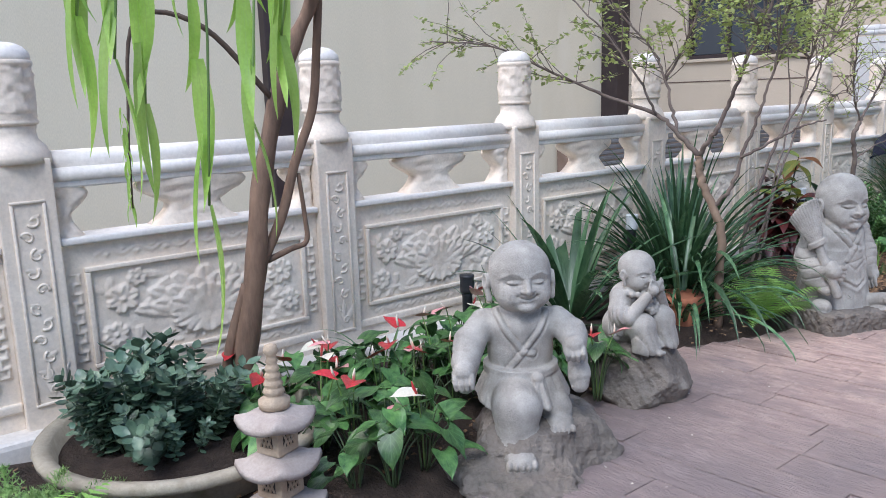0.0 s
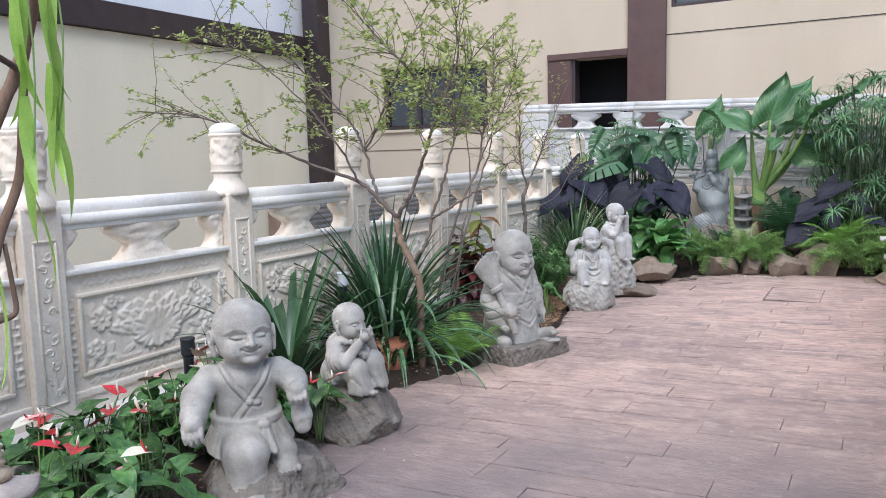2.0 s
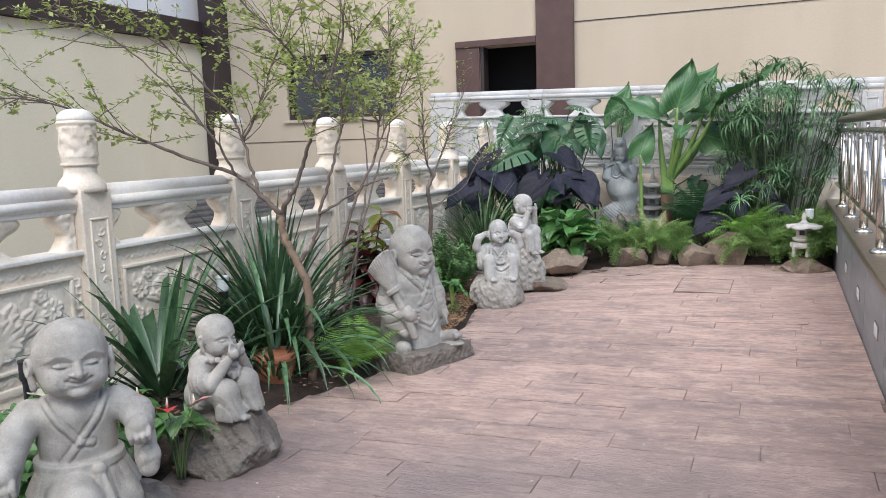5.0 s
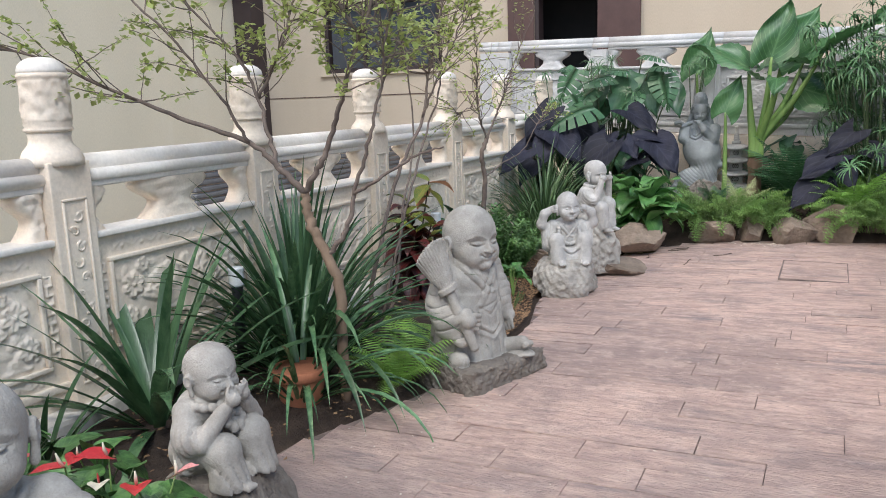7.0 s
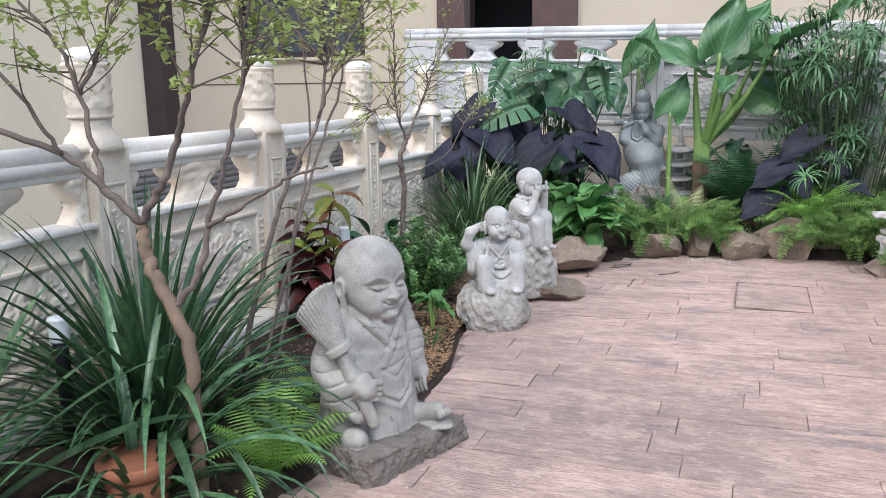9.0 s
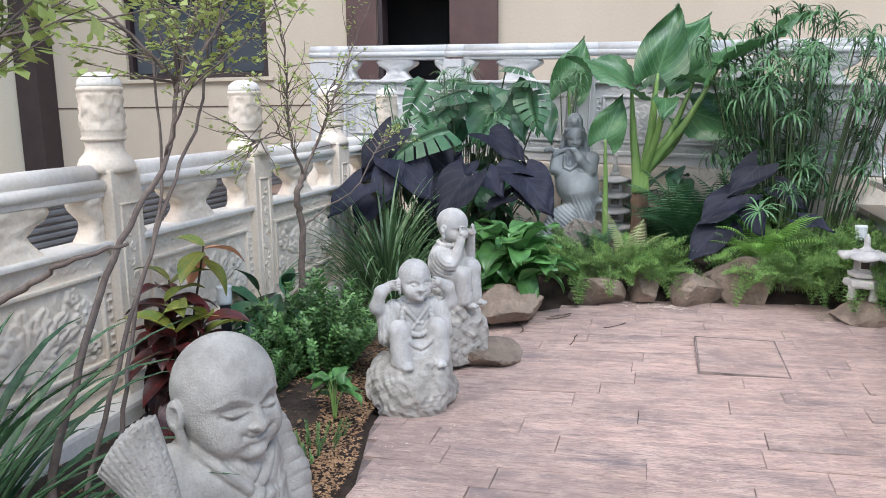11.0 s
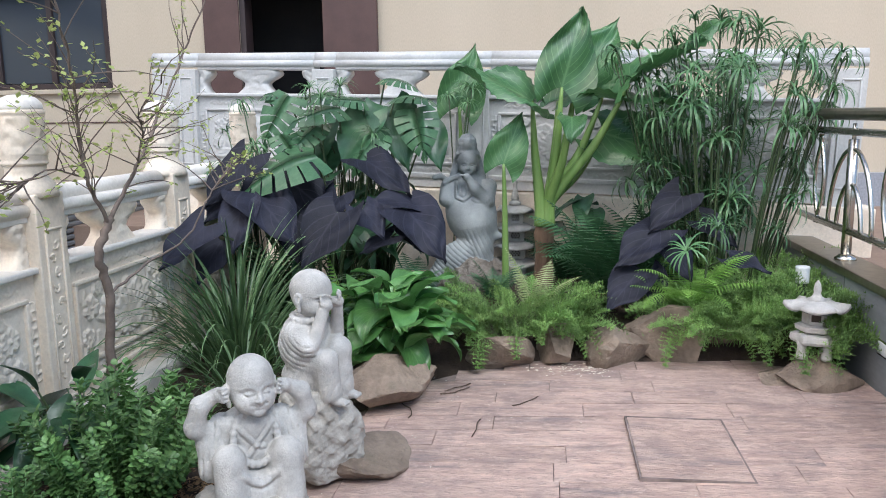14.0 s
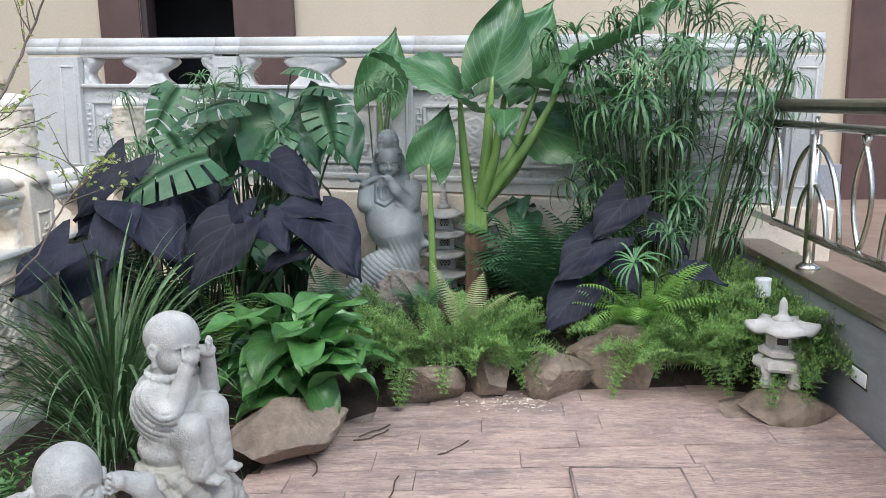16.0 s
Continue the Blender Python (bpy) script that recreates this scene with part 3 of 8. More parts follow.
for k in range(7):
    lt = thing("step_light", "small white recessed wall light in the slate", "light", "kerb lights", m=pose(KX, 4.08 - 0.93 * k, 0.27))
    part("lens", boxm(-0.008, -0.06, -0.028, 0.002, 0.06, 0.028, 0.004), M_FROST, lt)
    part("frame", boxm(-0.005, -0.068, -0.036, 0.001, 0.068, 0.036, 0.002), M_STEEL, lt)

rail = thing("handrail", "stainless steel handrail with hooped infill on the kerb wall", "railing")
RX = KX + 0.07
part("top_rail", tube(bmesh.new(), [(RX, -8.9, 1.24), (RX, 5.6, 1.30)], 0.032, 12), M_BRONZE, rail, "wide dull bronze top rail")
part("middle_rail", tube(bmesh.new(), [(RX, -8.9, 1.15), (RX, 5.6, 1.21)], 0.02, 10), M_STEEL, rail)
part("bottom_rail", tube(bmesh.new(), [(RX, -8.9, 0.66), (RX, 5.6, 0.70)], 0.02, 10), M_STEEL, rail)
post_me = mesh_of("post", tube(bmesh.new(), [(0, 0, 0.54), (0, 0, 1.17)], 0.026, 12), M_STEEL)
foot_me = mesh_of("foot", lathe(bmesh.new(), [(0.055, 0.543), (0.055, 0.556), (0.03, 0.575)], 16), M_STEEL)
neck_me = mesh_of("neck", tube(bmesh.new(), [(0, 0, 1.16), (0, 0, 1.25)], 0.011, 8), M_STEEL)
hoops = []
for w, h in ((0.30, 0.44), (0.17, 0.26)):
    pts = [(0, -w, 0.68)] + [(0, -w * math.cos(a), 0.68 + h * math.sin(a)) for a in np.linspace(0.15, math.pi - 0.15, 15)] + [(0, w, 0.68)]
    hoops.append(mesh_of("hoop", tube(bmesh.new(), pts, 0.0125, 8), M_STEEL))
curved = mesh_of("curved_bar", tube(bmesh.new(), [(0, 0.03 + 0.10 * math.sin(math.pi * k / 10), 0.68 + 0.50 * k / 10) for k in range(11)], 0.011, 8), M_STEEL)
y = -8.5
while y < 5.7:
    if y > -6:
        for nm, me in (("post", post_me), ("foot", foot_me), ("neck", neck_me)):
            piece(nm, me, rail, pose(RX, y, 0))
        piece("hoop", hoops[0], rail, pose(RX, y, 0))
        piece("hoop", hoops[1], rail, pose(RX, y, 0))
        if y < 5:
            piece("curved_bar", curved, rail, pose(RX, y + 0.42, 0))
            piece("curved_bar", curved, rail, pose(RX, y + 0.53, 0, 0, 0, 180))
    y += 0.95

# ---- carved balustrade ----
def rel(f, a, seed):
    return lambda ang, z, r: f * (noise.noise((math.cos(ang) * a, math.sin(ang) * a, z * a * 9 + seed)) + 0.6 * noise.noise((math.cos(ang) * a * 2.3, math.sin(ang) * a * 2.3, z * a * 21 + seed)))


def petal(bm, cx, cy, cz, ang, ln, wd, th):
    """One carved petal lying on a panel that faces +x; ang is its direction in the yz plane."""
    cy0, cz0 = math.cos(ang), math.sin(ang)
    n = 7
    rows = []
    for i in range(n + 1):
        t = i / n
        w = wd * 0.5 * max(0.03, math.sin(math.pi * (0.12 + 0.86 * t) ** 0.9))
        row = []
        for u in (-1, -0.5, 0, 0.5, 1):
            yy, zz = ln * t, w * u
            xx = th * (1 - u * u) * (0.35 + 0.65 * t) * (1.0 if t < 0.97 else 0.5) + 0.006 * (u * u) * t
            row.append(bm.verts.new((cx + xx, cy + cy0 * yy - cz0 * zz, cz + cz0 * yy + cy0 * zz)))
        rows.append(row)
    for a, b in zip(rows, rows[1:]):
        for k in range(4):
            bm.faces.new((a[k], a[k + 1], b[k + 1], b[k]))


def scroll(bm, cx, cy, cz, r, turns, sgn, th=0.008, start=0.0):
    pts = []
    for k in range(14):
        t = k / 13
        a = start + sgn * turns * 2 * math.pi * t
        rr = r * (1 - 0.8 * t)
        pts.append((cx, cy + rr * math.cos(a), cz + rr * math.sin(a)))
    tube(bm, pts, [th * (1 - 0.4 * k / 13) for k in range(14)], 5)


def height_part(name, y0, y1, z0, z1, x, fn, stone, parent, label="", step_=0.006):
    """Low relief carved out of one face that looks along +x: fn gives its height at (y, z)."""
    ny_, nz_ = max(2, int((y1 - y0) / step_)), max(2, int((z1 - z0) / step_))
    Yg, Zg = np.meshgrid(np.linspace(y0, y1, ny_ + 1), np.linspace(z0, z1, nz_ + 1), indexing="ij")
    H = fn(Yg, Zg)
    edge = np.minimum(np.minimum(Yg - y0, y1 - Yg), np.minimum(Zg - z0, z1 - Zg))
    H = np.maximum(H, 0) * np.clip(edge / 0.008, 0, 1)
    co = np.stack([x + H, Yg, Zg], -1).reshape(-1, 3)
    w = nz_ + 1
    faces = [(i * w + j, (i + 1) * w + j, (i + 1) * w + j + 1, i * w + j + 1) for i in range(ny_) for j in range(nz_)]
    me = bpy.data.meshes.new(name)
    me.from_pydata(co.tolist(), [], faces)
    me.materials.append(stone)
    me.shade_smooth()
    ob = new(name, me)
    ob.parent = parent
    if label:
        ob["label"] = label
    return ob


def petal_height(Yg, Zg, c, ang, ln, wd, h0, h1):
    """A cupped petal with a raised rim and a groove along its middle."""
    y, z = Yg - c[0], Zg - c[1]
    a = (y * math.cos(ang) + z * math.sin(ang)) / ln
    b = -y * math.sin(ang) + z * math.cos(ang)
    w = wd * np.sqrt(np.clip(a, 0, 1)) * np.clip(1 - a, 0, 1) ** 0.40 * 1.9 + 1e-6
    q = np.abs(b) / w
    body = np.clip(1 - q ** 4, 0, 1) ** 0.6 * (0.72 + 0.28 * q * q) - 0.25 * np.exp(-(b / 0.004) ** 2)
    return np.where((a > 0) & (a < 1) & (q < 1), (h0 + (h1 - h0) * a) * body, 0)


def lotus_height(c):
    def f(Yg, Zg):
        r = random.Random(3)
        H = np.zeros_like(Yg)
        y = (Yg - c) / 1.5 + c
        for cnt, spread, ln, wd, h0, h1 in ((7, 2.5, 0.185, 0.030, 0.004, 0.014), (6, 2.2, 0.15, 0.034, 0.008, 0.019), (5, 1.9, 0.115, 0.036, 0.012, 0.024)):
            for k in range(cnt):
                H = np.maximum(H, petal_height(y, Zg, (c, 0.395), math.pi / 2 + spread * (k / (cnt - 1) - 0.5), ln, wd, h0, h1))
        for k in range(7):
            H = np.maximum(H, petal_height(y, Zg, (c, 0.405), -math.pi / 2 + 3.3 * (k / 6 - 0.5), 0.095, 0.032, 0.010, 0.022))
        for sg in (-1, 1):
            for fy, fz, fr in ((0.30, 0.50, 0.055), (0.335, 0.37, 0.045), (0.245, 0.575, 0.036)):
                for k in range(6):
                    H = np.maximum(H, petal_height(Yg, Zg, (c + sg * fy, fz), 1.05 * k + fy, fr, fr * 0.36, 0.008, 0.018))
                H = np.maximum(H, 0.018 * np.exp(-(((Yg - c - sg * fy) ** 2 + (Zg - fz) ** 2) / (0.2 * fr) ** 2)))
            for k in range(16):
                p = (c + sg * r.uniform(0.14, 0.36), r.choice((r.uniform(0.30, 0.36), r.uniform(0.42, 0.60))))
                H = np.maximum(H, petal_height(Yg, Zg, p, r.uniform(0, 6.28), r.uniform(0.05, 0.09), 0.014, 0.004, 0.010))
        water = 0.007 * np.clip(np.sin(70 * (Yg - c) + 9 * np.sin(14 * (Yg - c))) * np.cos(130 * (Zg - 0.3)), 0, 1)
        return np.maximum(H, np.where(Zg < 0.335, water, 0)) + 0.0012 * np.sin(90 * Yg) * np.sin(80 * Zg)
    return f


def vine_height(zc, amp):
    def f(Yg, Zg):
        q = np.abs(Zg - zc - amp * np.sin(Yg * 62))
        H = 0.006 * np.exp(-(q / 0.006) ** 2)
        leaf = np.exp(-(((Yg * 62 / math.pi) % 1 - 0.5) / 0.22) ** 2 - ((Zg - zc + 0.6 * amp * np.sign(np.sin(Yg * 62))) / 0.009) ** 2)
        return np.maximum(H, 0.008 * leaf)
    return f


def fret_height(yc):
    def f(Yg, Zg):
        t = (Zg / 0.036) % 1
        return 0.008 * (np.where((t < 0.32), 1.0, 0.0) + np.where((np.abs(Yg - yc - 0.010 * np.sign(np.sin(Zg / 0.036 * math.pi))) < 0.004), 1.0, 0.0)).clip(0, 1)
    return f


def vase_profile(yc, half, z0, z1, xf, side=0):
    """A carved cloud bracket between panel and rail, facing +x, as one solid."""
    bm = bmesh.new()
    n = 16
    rows = []
    for i in range(n + 1):
        t = i / n
        k = (0.80 - 0.32 * math.sin(math.pi / 2 * min(1, t / 0.42)) if t < 0.42 else 0.48 + 0.52 * math.sin(math.pi / 2 * min(1, (t - 0.42) / 0.44)) ** 1.5) if t < 0.88 else 1.0 - 0.9 * (t - 0.88)
        w = half * k
        d = xf * (0.95 - 0.16 * math.sin(math.pi * t))
        ya, yb = (yc - w, yc + w) if side == 0 else ((yc, yc + w) if side > 0 else (yc - w, yc))
        row = []
        for j in range(13):
            u = j / 12
            y = ya + (yb - ya) * u
            relief = 0.010 * noise.noise((y * 30, t * 6, 2.0)) + 0.007 * noise.noise((y * 70, t * 14, 5.0))
            row.append((bm.verts.new((d + relief - 0.02 * (2 * u - 1) ** 4, y, z0 + (z1 - z0) * t)), bm.verts.new((-d, y, z0 + (z1 - z0) * t))))
        rows.append(row)
    for a, b in zip(rows, rows[1:]):
        for j in range(12):
            bm.faces.new((a[j][0], a[j + 1][0], b[j + 1][0], b[j][0]))
            bm.faces.new((a[j + 1][1], a[j][1], b[j][1], b[j + 1][1]))
        bm.faces.new((a[0][1], a[0][0], b[0][0], b[0][1]))
        bm.faces.new((a[12][0], a[12][1], b[12][1], b[12][0]))
    return bm


def bay(name, L, m, stone, stone_top, label, group, tail=0.0):
    """One bay of carved stone balustrade between two posts; local y runs along it, +x is its face."""
    t = thing(name, label, "balustrade", group, m)
    a, b = 0.085, L - 0.085
    c = (a + b) / 2
    part("top_rail", tube(bmesh.new(), [(0.0, a, 1.015), (0.0, b, 1.015)], 0.042, 14), stone_top, t)
    part("rail_moulding", tube(bmesh.new(), [(0.042, a, 0.972), (0.042, b, 0.972)], 0.026, 12), stone_top, t)
    part("rail_soffit", boxm(-0.05, a, 0.925, 0.052, b, 0.962, 0.008), stone_top, t)
    part("vase", vase_profile(c, 0.20, 0.752, 0.928, 0.055), stone, t, "vase bracket carved with leaves")
    part("half_vase", vase_profile(a - 0.002, 0.115, 0.752, 0.928, 0.055, 1), stone, t)
    part("half_vase", vase_profile(b + 0.002, 0.115, 0.752, 0.928, 0.055, -1), stone, t)
    part("ledge", boxm(-0.075, a, 0.725, 0.078, b, 0.752, 0.008), stone_top, t)
    part("panel", boxm(-0.05, a, 0.10 - tail, 0.05, b, 0.725, 0.002), stone, t, smooth=False)
    bm = bmesh.new()
    for ya, yb, za, zb in ((a + 0.065, b - 0.065, 0.620, 0.638), (a + 0.065, b - 0.065, 0.262, 0.280), (a + 0.065, a + 0.083, 0.280, 0.620), (b - 0.083, b - 0.065, 0.280, 0.620)):
        box(bm, 0.046, ya, za, 0.066, yb, zb, 0.004)
    part("panel_frame", bm, stone, t)
    part("base_moulding", boxm(-0.06, a, 0.165, 0.064, b, 0.20, 0.008), stone, t)
    height_part("lotus_relief", a + 0.084, b - 0.084, 0.281, 0.619, 0.0505, lotus_height(c), stone, t, "lotus blossom carved in low relief")
    height_part("frieze_relief", a + 0.10, b - 0.10, 0.655, 0.712, 0.0505, vine_height(0.683, 0.012), stone, t)
    height_part("frieze_relief", a + 0.10, b - 0.10, 0.205, 0.255, 0.0505, vine_height(0.230, 0.010), stone, t)
    for ys in (a + 0.035, b - 0.035):
        height_part("fret_relief", ys - 0.02, ys + 0.02, 0.29, 0.62, 0.0505, fret_height(ys), stone, t, step_=0.004)
    return t


def post_thing(m, label, group):
    t = thing("balustrade_post", label, "post", group, m)
    part("shaft", boxm(-0.09, -0.09, 0.06, 0.09, 0.09, 1.035, 0.006), M_CREAM, t, smooth=False)
    part("neck", lathe(bmesh.new(), [(0.115, 1.02), (0.112, 1.045), (0.10, 1.075), (0.078, 1.10), (0.074, 1.125), (0.078, 1.145)], 28), M_CREAM, t)
    prof = [(0.076, 1.145), (0.086, 1.15), (0.088, 1.158), (0.080, 1.166), (0.086, 1.174), (0.082, 1.182)] + [(0.085, 1.186 + 0.0105 * k) for k in range(15)] + [(0.083, 1.338), (0.089, 1.345), (0.089, 1.356), (0.082, 1.362)]
    part("drum", lathe(bmesh.new(), prof, 56, lambda a, z, r: (rel(0.010, 3.4, 1.0)(a, z, r) if 1.187 < z < 1.334 else 0)), M_CREAM, t, "drum carved with dragon clouds")
    part("cap", lathe(bmesh.new(), [(0.083, 1.358), (0.085, 1.370), (0.080, 1.388), (0.064, 1.405), (0.04, 1.416), (0.008, 1.42)], 28), M_CREAM_TOP, t)
    bm = bmesh.new()
    for ya, yb, za, zb in ((-0.055, 0.055, 0.888, 0.898), (-0.055, 0.055, 0.18, 0.19), (-0.055, -0.045, 0.19, 0.888), (0.045, 0.055, 0.19, 0.888)):
        box(bm, 0.088, ya, za, 0.097, yb, zb, 0.002, 1)
    for k in range(11):
        z = 0.23 + 0.06 * k
        scroll(bm, 0.09, (-1) ** k * 0.012, z, 0.024, 0.9, (-1) ** k, 0.006, k)
        petal(bm, 0.088, 0, z, 0.5 + 2.2 * (k % 2), 0.04, 0.022, 0.008)
    for k in range(3):
        petal(bm, 0.088, 0.0, 0.20, math.pi / 2 + 0.5 * (k - 1), 0.14, 0.03, 0.009)
    part("shaft_relief", bm, M_CREAM, t, "tall panel carved with reeds and vines")
    return t


SP = 1.13
p0 = post_thing(pose(0, 0, 0), "cream carved stone balustrade post with round cap", "balustrade posts")
b0 = bay("balustrade_bay", SP, pose(0, 0, 0), M_CREAM, M_CREAM_TOP, "cream carved stone balustrade bay with lotus panel", "balustrade bays")
POSTS = {-5: -5.97, -4: -4.77, -3: -3.57, -2: -2.37, -1: -1.165}
for k in (-5, -4, -3, -2, -1, 1, 2, 3, 4, 5):
    at = POSTS.get(k, SP * k)
    copy_thing(p0, pose(0, at, 0))
    if k < 5:
        copy_thing(b0, pose(0, at, 0) @ Matrix.Diagonal((1, (POSTS.get(k + 1, SP * (k + 1)) - at) / SP, 1, 1)))
tagged(part("balustrade_plinth", boxm(-0.22, -6, -3.0, 0.16, 5.9, 0.10, 0.02), M_CREAM_TOP, smooth=False), "pale stone plinth below the balustrade", "plinth", kind="structure")

# back balustrade on a retaining wall
BANG = -99.5
BT = pose(1.55, 6.10, 0.705, 0, 0, BANG) @ pose(0, 0, 0, -1.7, 0, 0)
LB = 1.17
bb = bay("balustrade_bay", LB, BT @ pose(0, 0, 0), M_WHITE, M_WHITE, "white painted carved stone balustrade bay on the retaining wall", "upper balustrade bays", tail=0.0)
for k in (-2, -1, 1):
    copy_thing(bb, BT @ pose(0, LB * k, 0))
pp = thing("balustrade_pilaster", "white painted square balustrade pilaster", "post", "upper balustrade posts", m=BT)
part("shaft", boxm(-0.08, -0.086, 0.06, 0.085, 0.086, 0.93, 0.006), M_WHITE, pp, smooth=False)
bm = bmesh.new()
for ya, yb, za, zb in ((-0.055, 0.055, 0.86, 0.87), (-0.055, 0.055, 0.20, 0.21), (-0.055, -0.045, 0.21, 0.86), (0.045, 0.055, 0.21, 0.86)):
    box(bm, 0.083, ya, za, 0.092, yb, zb, 0.002, 1)
part("frame_relief", bm, M_WHITE, pp)
part("rail_block", tube(bmesh.new(), [(0.0, -0.087, 1.015), (0.0, 0.087, 1.015)], 0.0425, 14), M_WHITE, pp)
part("rail_moulding", tube(bmesh.new(), [(0.042, -0.087, 0.972), (0.042, 0.087, 0.972)], 0.0262, 12), M_WHITE, pp)
for k in (-2, -1, 1, 2):
    copy_thing(pp, BT @ pose(0, LB * k, 0))
endp = thing("balustrade_end_block", "white painted end block of the upper balustrade", "post", m=BT @ pose(0, -2 * LB - 0.21, 0))
part("block", boxm(-0.075, -0.10, 0.06, 0.078, 0.124, 0.93, 0.006), M_WHITE, endp, smooth=False)
part("rail_end", tube(bmesh.new(), [(0.0, -0.13, 1.015), (0.0, 0.123, 1.015)], 0.043, 14), M_WHITE, endp)
part("rail_moulding", tube(bmesh.new(), [(0.042, -0.12, 0.972), (0.042, 0.123, 0.972)], 0.0262, 12), M_WHITE, endp)
ret = boxm(-0.15, -2 * LB - 0.36, -3.6, 0.12, 2 * LB + 0.2, 0.09, 0.01)
RET = tagged(part("retaining_wall", ret, M_CREAM, smooth=False), "cream stone retaining wall below the upper balustrade", "wall", kind="structure")
RET.matrix_basis = BT
tagged(part("upper_landing", boxm(-6.0, 6.9, -3.0, 3.6, FY - 0.002, 0.40), M_RAMP, smooth=False), "brown paved landing behind the upper balustrade", "landing", kind="structure")

# ---- statues: smooth blended solids ----
def field(fn, ax, dims, h, B=10):
    """Values of fn on the grid; blocks of cells far from the surface keep one value."""
    nb = [int(math.ceil(n / B)) for n in dims]
    cs = [ax[k][0] + h * (B * np.arange(nb[k]) + (B - 1) / 2) for k in range(3)]
    C = np.meshgrid(*cs, indexing="ij")
    dc = fn(*[c.ravel() for c in C]).reshape(nb)
    full = dc
    for k in range(3):
        full = np.repeat(full, B, axis=k)
    full = full[:dims[0], :dims[1], :dims[2]].copy()
    near = np.abs(full) < h * B * 0.87 * 1.35 + 0.02
    X, Y, Z = np.meshgrid(*ax, indexing="ij")
    full[near] = fn(X[near], Y[near], Z[near])
    return full


def nets(fn, lo, hi, h):
    lo, hi = np.array(lo, float), np.array(hi, float)
    dims = np.ceil((hi - lo) / h).astype(int) + 1
    ax = [lo[k] + h * np.arange(dims[k]) for k in range(3)]
    v = field(fn, ax, dims, h)
    corners = [(a, b, c) for a in (0, 1) for b in (0, 1) for c in (0, 1)]
    nxc, nyc, nzc = dims - 1
    neg = v < 0
    tot = np.zeros((nxc, nyc, nzc), np.int8)
    for c in corners:
        tot += neg[c[0]:c[0] + nxc, c[1]:c[1] + nyc, c[2]:c[2] + nzc]
    act = (tot > 0) & (tot < 8)
    idx = -np.ones(act.shape, int)
    idx[act] = np.arange(act.sum())
    cell = np.argwhere(act)
    val = {c: v[cell[:, 0] + c[0], cell[:, 1] + c[1], cell[:, 2] + c[2]] for c in corners}
    acc = np.zeros((len(cell), 3))
    cnt = np.zeros(len(cell))
    for c in corners:
        for k in range(3):
            if c[k] == 0:
                d = list(c)
                d[k] = 1
                p, q = val[c], val[tuple(d)]
                cross = (p < 0) != (q < 0)
                t = np.where(cross, p / np.where(cross, p - q, 1), 0)
                for m in range(3):
                    acc[:, m] += np.where(cross, c[m] + (t if m == k else 0), 0)
                cnt += cross
    pos = lo + h * (cell + acc / cnt[:, None])
    faces = []
    for k in range(3):
        o1, o2 = (k + 1) % 3, (k + 2) % 3
        a = np.take(v, np.arange(dims[k] - 1), axis=k)
        b = np.take(v, np.arange(1, dims[k]), axis=k)
        for flip in (False, True):
            e = ((a < 0) & (b >= 0)) if not flip else ((a >= 0) & (b < 0))
            ii = np.argwhere(e)
            ok = (ii[:, o1] > 0) & (ii[:, o2] > 0) & (ii[:, o1] < dims[o1] - 1) & (ii[:, o2] < dims[o2] - 1)
            ii = ii[ok]
            q = []
            for s1, s2 in ((1, 1), (0, 1), (0, 0), (1, 0)):
                j = ii.copy()
                j[:, o1] -= s1
                j[:, o2] -= s2
                q.append(idx[j[:, 0], j[:, 1], j[:, 2]])
            q = np.stack(q, 1)
            faces.append(q[:, ::-1] if flip else q)
    return pos, np.concatenate(faces)


def ell(X, Y, Z, c, r):
    k0 = np.sqrt(((X - c[0]) / r[0]) ** 2 + ((Y - c[1]) / r[1]) ** 2 + ((Z - c[2]) / r[2]) ** 2)
    return (k0 - 1) * min(r)


def cap(X, Y, Z, a, b, ra, rb):
    a, b = np.array(a, float), np.array(b, float)
    d = b - a
    t = np.clip(((X - a[0]) * d[0] + (Y - a[1]) * d[1] + (Z - a[2]) * d[2]) / max(d @ d, 1e-9), 0, 1)
    return np.sqrt((X - a[0] - t * d[0]) ** 2 + (Y - a[1] - t * d[1]) ** 2 + (Z - a[2] - t * d[2]) ** 2) - (ra + (rb - ra) * t)


def limb(X, Y, Z, pts, radii, k=0.02):
    out = None
    for i in range(len(pts) - 1):
        d = cap(X, Y, Z, pts[i], pts[i + 1], radii[i], radii[i + 1])
        out = d if out is None else sm(out, d, k)
    return out


def chain(X, Y, Z, pts, r):
    out = None
    for k, (p, q) in enumerate(zip(pts, pts[1:])):
        d = cap(X, Y, Z, p, q, r, r)
        out = d if out is None else np.minimum(out, d)
    return out


def line2(U_, V_, pts):
    """Distance to a polyline in a plane."""
    out = None
    for (ax_, ay_), (bx_, by_) in zip(pts, pts[1:]):
        dx, dy = bx_ - ax_, by_ - ay_
        t = np.clip(((U_ - ax_) * dx + (V_ - ay_) * dy) / (dx * dx + dy * dy), 0, 1)
        q = (U_ - ax_ - t * dx) ** 2 + (V_ - ay_ - t * dy) ** 2
        out = q if out is None else np.minimum(out, q)
    return np.sqrt(out)


def bump(q, w):
    return np.exp(-(q / w) ** 2)


def step(v, a, b):
    t = np.clip((v - a) / (b - a), 0, 1)
    return t * t * (3 - 2 * t)


def creases(f, depth, p=5):
    """Narrow carved grooves where f is whole."""
    return depth * (1 - np.abs(np.sin(np.pi * f))) ** p - 0.25 * depth * np.abs(np.sin(np.pi * f))


